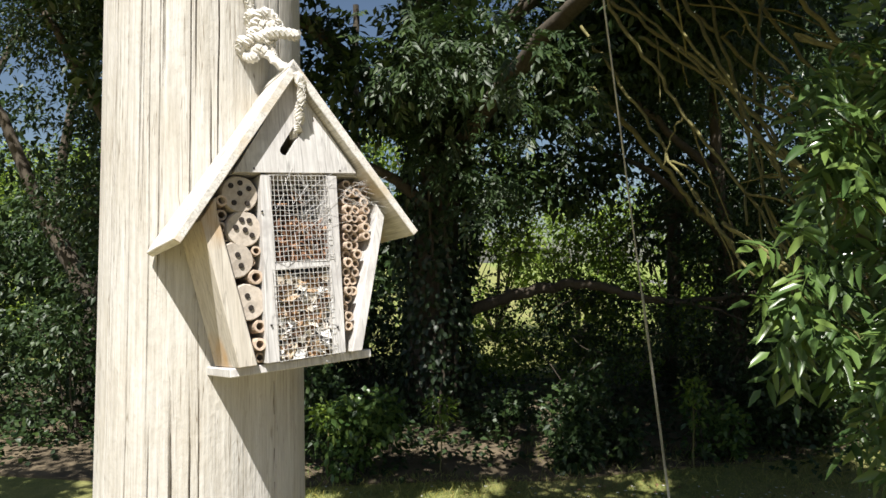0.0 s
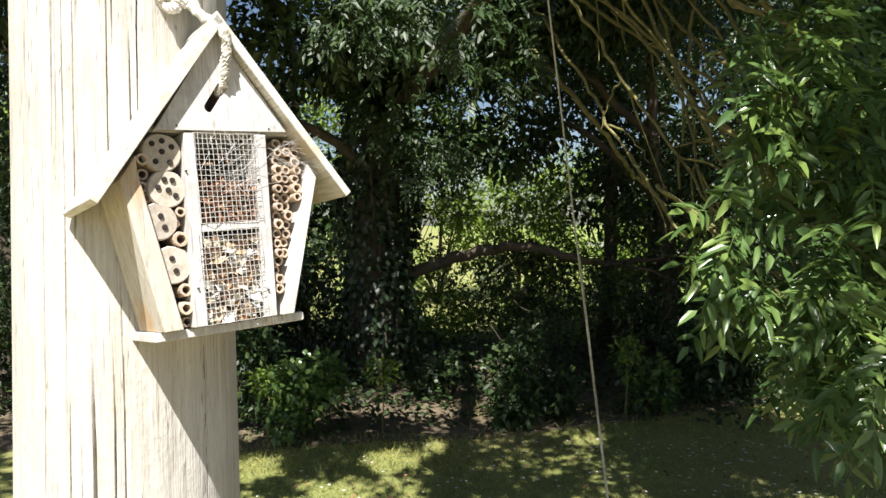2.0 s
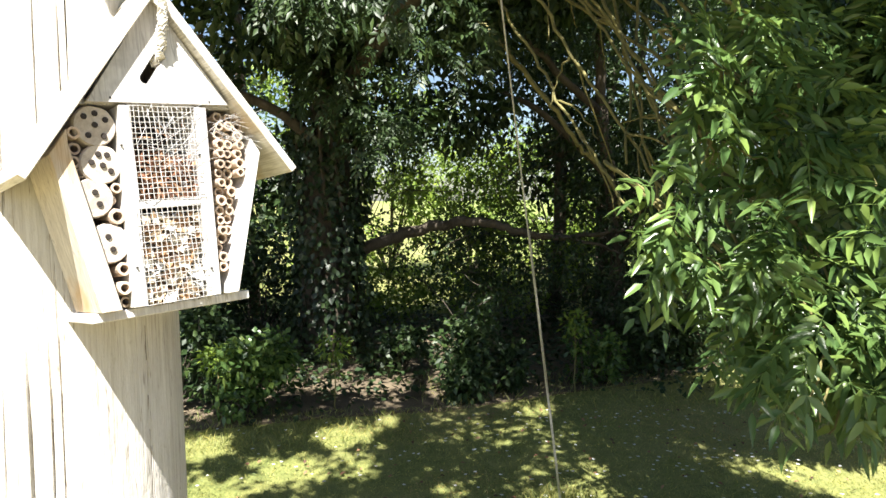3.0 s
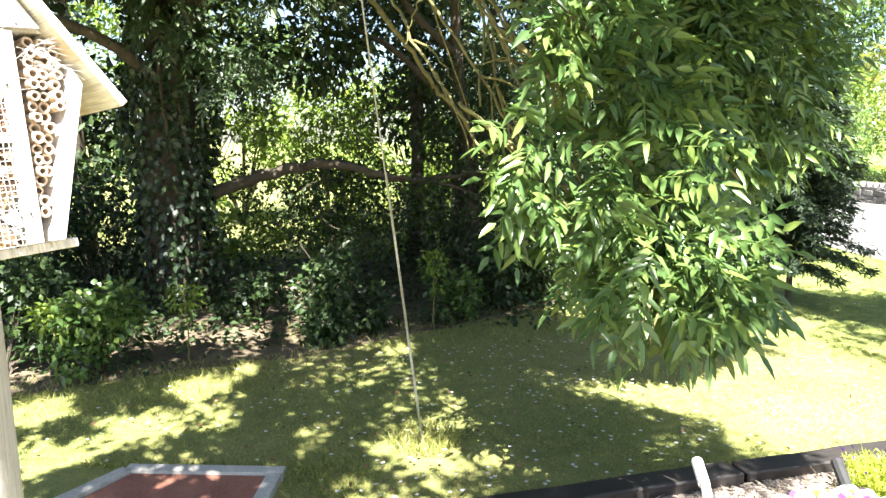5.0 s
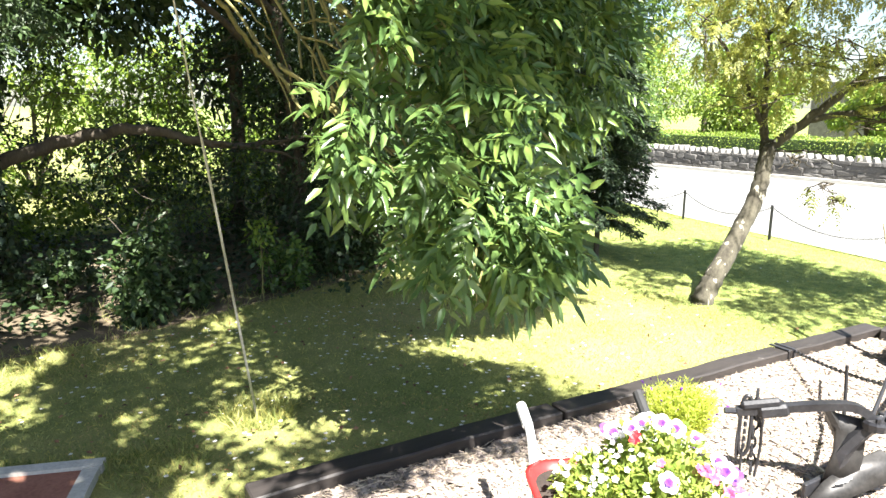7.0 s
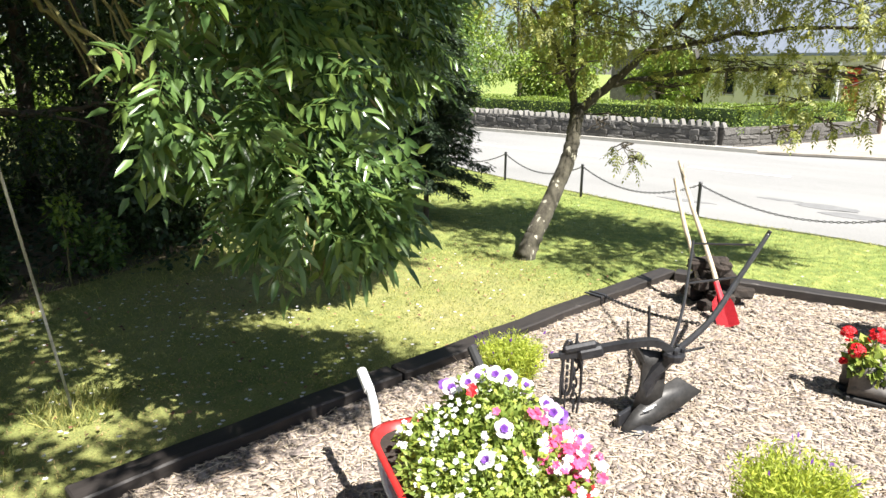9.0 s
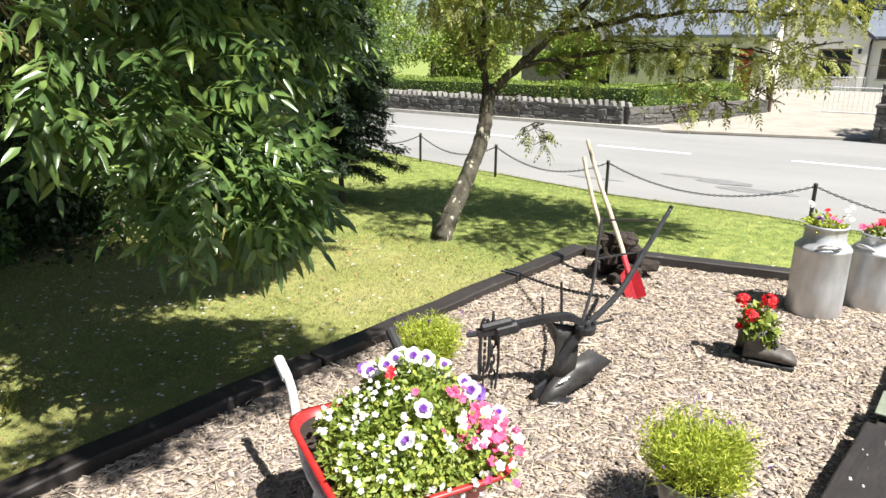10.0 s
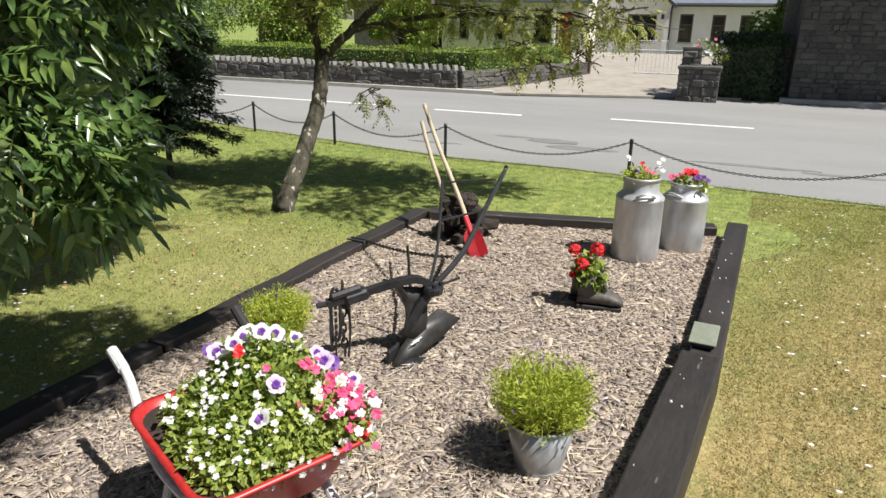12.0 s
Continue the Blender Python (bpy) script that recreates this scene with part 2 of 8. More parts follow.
M_RED = surface("red_paint", (0.42, 0.02, 0.03), (0.60, 0.035, 0.05), 8, rough=0.42, bump=0.1, dist=0.001, fine=70)
M_REDTRAY = surface("barrow_red_plastic", (0.34, 0.018, 0.018), (0.44, 0.03, 0.028), 8, rough=0.38, bump=0.08, dist=0.001)
M_GALV = surface("galvanised_tube", (0.56, 0.56, 0.56), (0.74, 0.74, 0.74), 20, rough=0.45, bump=0.05, metal=0.12)
M_RUBBER = surface("black_rubber", (0.015, 0.015, 0.015), (0.03, 0.03, 0.03), 20, rough=0.7, bump=0.1)
M_HAFT = surface("ash_haft", (0.36, 0.29, 0.20), (0.52, 0.44, 0.33), 12, (1, 1, 0.1), rough=0.65, bump=0.2, dist=0.002, fine=90)
M_TURF = surface("cut_turf", (0.014, 0.010, 0.008), (0.045, 0.034, 0.027), 20, rough=1, bump=0.9, dist=0.01, vary=0.2)
M_LEATHER = surface("worn_leather", (0.03, 0.027, 0.025), (0.12, 0.105, 0.092), 25, rough=0.6, bump=0.3, dist=0.003)
M_BOXLID = surface("grey_green_lid", (0.17, 0.19, 0.14), (0.23, 0.25, 0.19), 6, rough=0.5, bump=0.05)
M_CONCRETE = surface("concrete", (0.34, 0.32, 0.28), (0.52, 0.50, 0.45), 5, rough=0.95, bump=0.3, dist=0.004)
M_REDSLAB = surface("red_surfacing", (0.20, 0.075, 0.05), (0.33, 0.15, 0.10), 6, rough=0.95, bump=0.4, dist=0.005)
M_PATCH = surface("asphalt_patch", (0.12, 0.12, 0.12), (0.20, 0.20, 0.197), 6, rough=0.9, bump=0.3)
M_PAINT = surface("road_paint", (0.62, 0.62, 0.60), (0.78, 0.78, 0.75), 9, rough=0.7, bump=0.1)
M_GRAVEL = surface("driveway_gravel", (0.22, 0.195, 0.165), (0.37, 0.335, 0.285), 2.5, rough=1, bump=0.4, dist=0.01)
M_STONE = surface("grey_limestone", (0.05, 0.047, 0.044), (0.135, 0.128, 0.118), 6, rough=0.95, bump=0.6, dist=0.012, vary=0.3,
                  spots=(0.28, 0.27, 0.25), spot_scale=13, spot_at=0.68)
M_COPING = surface("weathered_coping", (0.13, 0.125, 0.115), (0.25, 0.24, 0.22), 9, rough=0.95, bump=0.5, dist=0.008, vary=0.25)
M_MORTAR = surface("wall_mortar", (0.06, 0.055, 0.05), (0.13, 0.12, 0.11), 12, rough=1, bump=0.5)
M_PEBBLEWHITE = surface("white_render", (0.72, 0.71, 0.68), (0.82, 0.81, 0.79), 3, rough=0.9, bump=0.15)
M_CREAM = surface("cream_render", (0.60, 0.55, 0.46), (0.70, 0.66, 0.57), 3, rough=0.9, bump=0.15)
M_SLATE = surface("slate_roof", (0.11, 0.13, 0.16), (0.17, 0.19, 0.23), 3, rough=0.55, bump=0.3, dist=0.01)
M_TRIM = surface("dark_trim", (0.02, 0.02, 0.022), (0.04, 0.04, 0.045), 9, rough=0.5, bump=0)
M_FRAME = surface("brown_frame", (0.07, 0.04, 0.025), (0.12, 0.075, 0.05), 9, rough=0.6, bump=0)
M_DOORRED = surface("red_door_paint", (0.45, 0.02, 0.02), (0.58, 0.035, 0.03), 6, rough=0.45, bump=0)
M_WHITE = surface("white_paint", (0.74, 0.74, 0.72), (0.82, 0.82, 0.8), 6, rough=0.6, bump=0.05)
M_BARK = surface("dark_bark", (0.035, 0.028, 0.02), (0.11, 0.09, 0.065), 9, (1, 1, 0.3), rough=1, bump=0.8, dist=0.015)
M_STEM = surface("olive_stem", (0.09, 0.08, 0.028), (0.24, 0.215, 0.075), 14, (1, 1, 1), rough=0.8, bump=0.3, dist=0.004)
M_MOSSBARK = surface("pale_mossy_bark", (0.02, 0.016, 0.011), (0.11, 0.10, 0.072), 11, (1, 1, 0.5), rough=1, bump=0.8, dist=0.012,
                     spots=(0.34, 0.32, 0.25), spot_scale=19, spot_at=0.61)
M_ASH = leafy("ash_leaves", (0.038, 0.085, 0.026), (0.14, 0.22, 0.062), 0.27, 0.30)
# darker leaf green with the shade under the trees put into the colour
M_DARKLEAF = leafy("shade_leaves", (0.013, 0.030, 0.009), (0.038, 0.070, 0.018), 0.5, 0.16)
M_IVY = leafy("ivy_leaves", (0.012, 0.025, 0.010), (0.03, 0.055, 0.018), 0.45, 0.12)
# lighter green: sunshine put into the colour, for undergrowth in shade too
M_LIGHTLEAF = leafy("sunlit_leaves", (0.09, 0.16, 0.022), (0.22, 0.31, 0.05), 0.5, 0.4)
M_ROWAN = leafy("feathery_leaves", (0.15, 0.18, 0.04), (0.37, 0.39, 0.115), 0.5, 0.48)
M_NEEDLE = leafy("conifer_needles", (0.014, 0.03, 0.014), (0.04, 0.07, 0.03), 0.6, 0.1)
M_HEDGE = leafy("hedge_leaves", (0.09, 0.15, 0.02), (0.24, 0.33, 0.05), 0.5, 0.3)
M_GRASS = leafy("grass_blades", (0.075, 0.135, 0.022), (0.40, 0.395, 0.135), 0.6, 0.35)
M_DRYGRASS = leafy("dry_grass", (0.15, 0.125, 0.05), (0.48, 0.38, 0.18), 0.7, 0.3)
M_LAVENDER = leafy("lavender_leaves", (0.22, 0.29, 0.03), (0.46, 0.52, 0.08), 0.6, 0.4)
M_BEDDING = leafy("bedding_leaves", (0.12, 0.19, 0.03), (0.33, 0.40, 0.09), 0.45, 0.35)


def petal(name, base, rough=0.55):
    m, nt, b, out = node_material(name)
    v = coords(nt)
    nt.links.new(ramp(nt, noise_node(nt, v, 120, 2), [(0.3, tuple(x * 0.8 for x in base)), (0.7, base)]), b.inputs["Base Color"])
    b.inputs["Roughness"].default_value = rough
    t = nt.nodes.new("ShaderNodeBsdfTranslucent")
    t.inputs[0].default_value = (*base, 1)
    mx = nt.nodes.new("ShaderNodeMixShader")
    mx.inputs[0].default_value = 0.3
    nt.links.new(b.outputs[0], mx.inputs[1])
    nt.links.new(t.outputs[0], mx.inputs[2])
    nt.links.new(mx.outputs[0], out.inputs[0])
    return m


M_PWHITE = petal("white_petal", (0.80, 0.79, 0.78))
M_PLILAC = petal("lilac_petal", (0.70, 0.58, 0.76))
M_PPURPLE = petal("purple_petal", (0.16, 0.05, 0.32))
M_PPINK = petal("pink_petal", (0.75, 0.10, 0.24))
M_PRED = petal("red_petal", (0.70, 0.012, 0.02))
M_PYELLOW = petal("yellow_centre", (0.70, 0.50, 0.05))

# ---- mesh tools ----


def part(name, bm, material, parent, label=""):
    """One mesh object out of a bmesh or (vertices, faces), under a thing or a part."""
    me = bpy.data.meshes.new(name)
    if isinstance(bm, bmesh.types.BMesh):
        bm.to_mesh(me)
        bm.free()
    else:
        me.from_pydata(bm[0], [], bm[1])
    me.materials.append(material)
    ob = new(name, me)
    ob.parent = parent
    if label:
        ob["label"] = label
    return ob


def thing(name, m, label, category, group="", kind=""):
    e = new(name)
    e.empty_display_size = 0.1
    e.matrix_world = m
    return tagged(e, label, category, group, kind)


def soft_shade(ob):
    for p in ob.data.polygons:
        p.use_smooth = True
    return ob


def shared(ob, m, parent=None):
    """Another object on the same mesh."""
    o = new(ob.name.split(".")[0], ob.data)
    o.parent = parent or ob.parent
    o.matrix_basis = m
    return o


def box(bm, sx, sy, sz, m=Matrix(), bevel=0.0):
    """A box of that size, centred, under the pose m."""
    r = bmesh.ops.create_cube(bm, size=1)
    bmesh.ops.transform(bm, matrix=m @ Matrix.Diagonal((sx, sy, sz, 1)), verts=r["verts"])
    if bevel:
        es = list({e for v in r["verts"] for e in v.link_edges})
        bmesh.ops.bevel(bm, geom=es, offset=bevel, segments=1, affect="EDGES")
    return bm


def boxes(*specs):
    bm = bmesh.new()
    for s in specs:
        box(bm, *s)
    return bm


def prism(outline, y0, y1, bevel=0.0):
    """An outline in x and z, extruded along y."""
    bm = bmesh.new()
    a = [bm.verts.new((x, y0, z)) for x, z in outline]
    b = [bm.verts.new((x, y1, z)) for x, z in outline]
    n = len(outline)
    bm.faces.new(a)
    bm.faces.new(b[::-1])
    for i in range(n):
        bm.faces.new((a[i], b[i], b[(i + 1) % n], a[(i + 1) % n]))
    bmesh.ops.recalc_face_normals(bm, faces=bm.faces)
    if bevel:
        bmesh.ops.bevel(bm, geom=list(bm.edges), offset=bevel, segments=1, affect="EDGES")
    return bm


def lathe(profile, seg=40, wobble=0.0):
    """A turned form from (radius, height) pairs."""
    V, F = [], []
    for k, (r, z) in enumerate(profile):
        for i in range(seg):
            a = 2 * math.pi * i / seg
            q = r * (1 + wobble * noise.noise((math.cos(a) * 2, math.sin(a) * 2, z * 9)))
            V.append((q * math.cos(a), q * math.sin(a), z))
    for k in range(len(profile) - 1):
        for i in range(seg):
            j = (i + 1) % seg
            F.append((k * seg + i, k * seg + j, (k + 1) * seg + j, (k + 1) * seg + i))
    return V, F


def tubes(paths, seg=7):
    """Round rods along paths of (point, radius), capped."""
    V, F = [], []
    for path in paths:
        base, n = len(V), len(path)
        pts = [Vector(p) for p, _ in path]
        ref = Vector((0.31, 0.57, 0.76))
        for i, (p, r) in enumerate(path):
            d = (pts[min(i + 1, n - 1)] - pts[max(i - 1, 0)]).normalized()
            a = d.cross(ref)
            a = a.normalized() if a.length > 0.05 else d.cross(Vector((1, 0, 0))).normalized()
            b = d.cross(a)
            for s in range(seg):
                w = 2 * math.pi * s / seg
                V.append(tuple(pts[i] + r * (math.cos(w) * a + math.sin(w) * b)))
        for i in range(n - 1):
            for s in range(seg):
                t = (s + 1) % seg
                F.append((base + i * seg + s, base + i * seg + t, base + (i + 1) * seg + t, base + (i + 1) * seg + s))
        F.append(tuple(base + s for s in range(seg))[::-1])
        F.append(tuple(base + (n - 1) * seg + s for s in range(seg)))
    return V, F


def curve_path(pts, r0, r1, steps=10, wander=0.0, rng=random):
    """A smooth path through points with a taper, for tubes()."""
    pts = [Vector(p) for p in pts]
    out = []
    for i in range(len(pts) - 1):
        p0, p1, p2, p3 = pts[max(i - 1, 0)], pts[i], pts[i + 1], pts[min(i + 2, len(pts) - 1)]
        for s in range(steps):
            t = s / steps
            out.append(0.5 * (2 * p1 + (p2 - p0) * t + (2 * p0 - 5 * p1 + 4 * p2 - p3) * t * t + (3 * p1 - p0 - 3 * p2 + p3) * t ** 3))
    out.append(pts[-1])
    n = len(out)
    return [(p + Vector((rng.gauss(0, wander), rng.gauss(0, wander), rng.gauss(0, wander))) * (0 < i < n - 1), r0 + (r1 - r0) * i / (n - 1)) for i, p in enumerate(out)]


def raw_mesh(name, V, T, material, parent=None, smooth=False):
    """A mesh of triangles straight from arrays."""
    me = bpy.data.meshes.new(name)
    V, T = np.asarray(V, np.float32), np.asarray(T, np.int32)
    me.vertices.add(len(V))
    me.vertices.foreach_set("co", V.ravel())
    me.loops.add(T.size)
    me.loops.foreach_set("vertex_index", T.ravel())
    me.polygons.add(len(T))
    me.polygons.foreach_set("loop_start", np.arange(len(T), dtype=np.int32) * 3)
    me.update(calc_edges=True)
    me.materials.append(material)
    ob = new(name, me)
    ob.parent = parent
    return ob


def unit(a):
    return a / np.maximum(np.linalg.norm(a, axis=-1, keepdims=True), 1e-9)


def blades(P, D, N, L, W, fold=0.15, droop=0.1, rich=False):
    """Leaf blades: foot P, way D, face N, length L, width W. Gives vertices and triangles."""
    P, D, N = np.asarray(P, float), unit(np.asarray(D, float)), np.asarray(N, float)
    L, W = np.broadcast_to(L, len(P))[:, None], np.broadcast_to(W, len(P))[:, None]
    S = unit(np.cross(D, N))
    N = np.cross(S, D)
    Z = np.array([0, 0, 1.0])
    at = lambda t, s, h: P + t * L * D + s * W * S + h * W * N - droop * t * t * L * Z
    if rich:
        vs = [at(0, 0, 0), at(.3, -.42, fold), at(.3, 0, 0), at(.3, .42, fold), at(.68, -.30, fold * .7), at(.68, 0, 0), at(.68, .30, fold * .7), at(1, 0, 0)]
        ts = [(0, 2, 1), (0, 3, 2), (1, 2, 5), (1, 5, 4), (2, 3, 6), (2, 6, 5), (4, 5, 7), (5, 6, 7)]
    else:
        vs = [at(0, 0, 0), at(.45, -.5, fold), at(.5, 0, 0), at(.45, .5, fold), at(1, 0, 0)]
        ts = [(0, 2, 1), (0, 3, 2), (1, 2, 4), (2, 3, 4)]
    k = len(vs)
    V = np.stack(vs, 1).reshape(-1, 3)
    T = (np.arange(len(P))[:, None, None] * k + np.array(ts)[None]).reshape(-1, 3)
    return V, T


def joined(*sets):
    V, T, o = [], [], 0
    for v, t in sets:
        V.append(v)
        T.append(t + o)
        o += len(v)
    return np.concatenate(V), np.concatenate(T)


def pinnate(P, D, N, R, pairs, L, W, rich=False, rng=None, spread=1.0):
    """Compound leaves: leaflets in pairs along a stalk of length R, and one at its end."""
    P, D, N = np.asarray(P, float), unit(np.asarray(D, float)), np.asarray(N, float)
    R = np.broadcast_to(R, len(P))[:, None]
    S = unit(np.cross(D, N))
    N = np.cross(S, D)
    sets, Z = [], np.array([0, 0, 1.0])
    for k in range(pairs + 1):
        t = 0.25 + 0.75 * k / pairs
        foot = P + t * R * D - 0.22 * t * t * R * Z
        for side in ((-1, 1) if k < pairs else (0,)):
            way = D * (0.55 if side else 1) + side * spread * S - 0.25 * Z + rng.normal(0, 0.12, P.shape)
            sets.append(blades(foot, way, N + rng.normal(0, 0.25, P.shape), L * rng.uniform(0.75, 1.1, len(P)), W * rng.uniform(0.8, 1.1, len(P)), 0.16, 0.2, rich))
    stalk = blades(P, D, N, R[:, 0], 0.006, 0, 0.22)
    return joined(*sets, stalk)


def in_clumps(rng, clumps, n):
    """Points in balls (x, y, z, rx, ry, rz), more of them towards the skin; with the way outwards."""
    C = np.array(clumps, float)
    vol = (C[:, 3] * C[:, 4] * C[:, 5]) ** 0.8
    pick = rng.choice(len(C), n, p=vol / vol.sum())
    d = unit(rng.normal(0, 1, (n, 3)))
    r = rng.uniform(0.25, 1.0, n)[:, None] ** 0.55
    return C[pick, :3] + d * r * C[pick, 3:], d


def scattered_leaves(rng, clumps, n, L, W, droop=0.3, rich=False, gap=None):
    P, out = in_clumps(rng, clumps, n)
    if gap is not None:
        kept = ~gap(P)
        P, out, n = P[kept], out[kept], int(kept.sum())
    D = out * 0.6 + rng.normal(0, 0.7, (n, 3)) + np.array([0, 0, -droop])
    N = np.array([0, 0, 1.0]) + rng.normal(0, 0.55, (n, 3))
    return blades(P, D, N, L * rng.uniform(0.6, 1.25, n), W * rng.uniform(0.7, 1.2, n), rich=rich)


def random_clumps(rng, n, lo, hi, r0, r1, flat=0.75):
    lo, hi = np.array(lo), np.array(hi)
    c = rng.uniform(lo, hi, (n, 3))
    r = rng.uniform(r0, r1, n)
    return np.column_stack([c, r, r, r * flat])

# ---- ground and road ----


def ground_height(x, y):
    t = min(max((x - 18) / 12, 0), 1)
    return 0.3 * t * t * (3 - 2 * t) + 0.012 * noise.noise((x * 0.7, y * 0.7, 0)) * (abs(x) < 12)


def sheet(xs, ys, height):
    V = [(x, y, height(x, y)) for y in ys for x in xs]
    n = len(xs)
    F = [(j * n + i, j * n + i + 1, (j + 1) * n + i + 1, (j + 1) * n + i) for j in range(len(ys) - 1) for i in range(n - 1)]
    return V, F


gx = [-900, -300, -90, -40, -20] + [-12 + 0.5 * i for i in range(45)] + [12, 16, 18, 20, 22, 24, 26, 28, 30, 34, 45, 90, 300, 900]
gy = [-900, -300, -90, -40, -20] + [-8 + 0.5 * i for i in range(45)] + [16, 20, 30, 60, 150, 400, 900]
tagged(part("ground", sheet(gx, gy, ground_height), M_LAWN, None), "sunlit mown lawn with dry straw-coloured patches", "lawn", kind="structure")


def slab(name, outline, z0, z1, material, label, category):
    """A flat piece of ground with an edge, from an outline in plan."""
    bm = bmesh.new()
    a = [bm.verts.new((x, y, z1)) for x, y in outline]
    b = [bm.verts.new((x, y, z0)) for x, y in outline]
    bm.faces.new(a)
    n = len(a)
    for i in range(n):
        bm.faces.new((a[i], b[i], b[(i + 1) % n], a[(i + 1) % n]))
    bmesh.ops.triangulate(bm, faces=[f for f in bm.faces if len(f.verts) > 4])
    bmesh.ops.recalc_face_normals(bm, faces=bm.faces)
    return tagged(part(name, bm, material, None), label, category, kind="structure")


ROAD_NEAR = [(14.0, 60), (11.6, 20), (9.9, 10), (8.9, 7.27), (8.73, 6.58), (8.36, 4.83), (7.98, 2.95), (7.98, 1.5), (7.78, 0.18), (7.58, -1.76), (7.3, -5), (6.9, -14), (5.5, -60)]
slab("road", ROAD_NEAR + [(17.3, -60), (17.3, -0.5), (15.45, 4.6), (15.45, 60)], -0.05, 0.014, M_ASPHALT, "pale grey worn asphalt road beside the lawn", "road")
slab("pavement", [(15.45, 60), (15.45, 4.9), (15.75, 5.0), (15.75, 60)], -0.05, 0.10, M_CONCRETE, "narrow concrete footpath with a kerb along the wall", "pavement")
slab("pavement", [(17.3, -1.3), (17.3, -40), (18.3, -40), (17.75, -1.3)], -0.05, 0.10, M_CONCRETE, "narrow concrete footpath at the foot of the stone building", "pavement")
drive = slab("driveway", [(15.5, 5.05), (17.28, -0.5), (17.7, 0.2), (22.0, 0.2), (26.0, -0.1), (30.0, -0.4), (33.4, -0.8), (33.4, 2.4), (33.2, 6.9), (30.0, 6.2), (26, 5.4), (23.5, 4.7), (21.4, 4.15), (18.5, 4.95), (16.1, 5.7)], -0.05, 0.06, M_GRAVEL, "dusty pale gravel driveway entrance", "driveway")
for v in drive.data.vertices:
    v.co.z += 0.3 * min(max((v.co.x - 17) / 11, 0), 1) if v.co.z > 0 else 0
for y0, y1, x in ((14.5, 18.5, 12.6), (6.4, 10.4, 12.42), (3.29, 5.04, 12.3), (-0.68, 1.7, 12.6), (-6.2, -3.0, 12.7)):
    slab("road_marking", [(x - 0.06, y0), (x + 0.06, y0), (x + 0.06, y1), (x - 0.06, y1)], 0.012, 0.019, M_PAINT, "worn white dash of the road's centre line", "road marking")
prng = random.Random(5)
for cx, cy, a, b in ((9.75, 2.05, 0.20, 0.42), (9.35, 1.55, 0.16, 0.50), (9.1, -0.6, 0.08, 0.75), (8.95, -1.6, 0.07, 0.55), (8.9, 3.6, 0.07, 0.40), (9.9, 2.7, 0.08, 0.3)):
    ring = [(cx + a * math.cos(w) * prng.uniform(0.7, 1.2), cy + b * math.sin(w) * prng.uniform(0.8, 1.1)) for w in [2 * math.pi * i / 14 for i in range(14)]]
    slab("road_patch", ring, 0.012, 0.018, M_PATCH, "dark tar patch on the worn road", "road patch")
slab("woodland_floor", [(-14, 5.6), (-4, 5.0), (-1.6, 4.75), (-0.3, 5.0), (0.6, 5.05), (1.9, 5.5), (2.8, 5.75), (4.2, 6.6), (5.0, 9.5), (-14, 9.8)], -0.05, 0.018, M_SOIL, "bare brown woodland floor under the trees", "ground")

# red surfaced corner with a concrete edging
slab("red_paving", [(-0.485, 3.335), (0.165, 3.095), (-0.02, 2.56), (-0.93, 2.9)], -0.05, 0.03, M_REDSLAB, "reddish surfaced pad set into the lawn", "paving")
for (x0, y0), (x1, y1) in (((-0.5, 3.42), (0.26, 3.14)), ((0.225, 3.065), (0.03, 2.5)), ((-0.535, 3.395), (-1.02, 2.96))):
    d = Vector((x1 - x0, y1 - y0, 0))
    s = Vector((0, 0, 1)).cross(d).normalized() * -0.035
    if x1 < -1:
        s = -s
    slab("edging_kerb", [(x0, y0), (x1, y1), (x1 + 2 * s.x, y1 + 2 * s.y), (x0 + 2 * s.x, y0 + 2 * s.y)], -0.05, 0.045, M_CONCRETE, "pale concrete edging strip round the red pad", "kerb")

# ---- pole ----
POLE = Vector((-0.344, 0.677, 0))


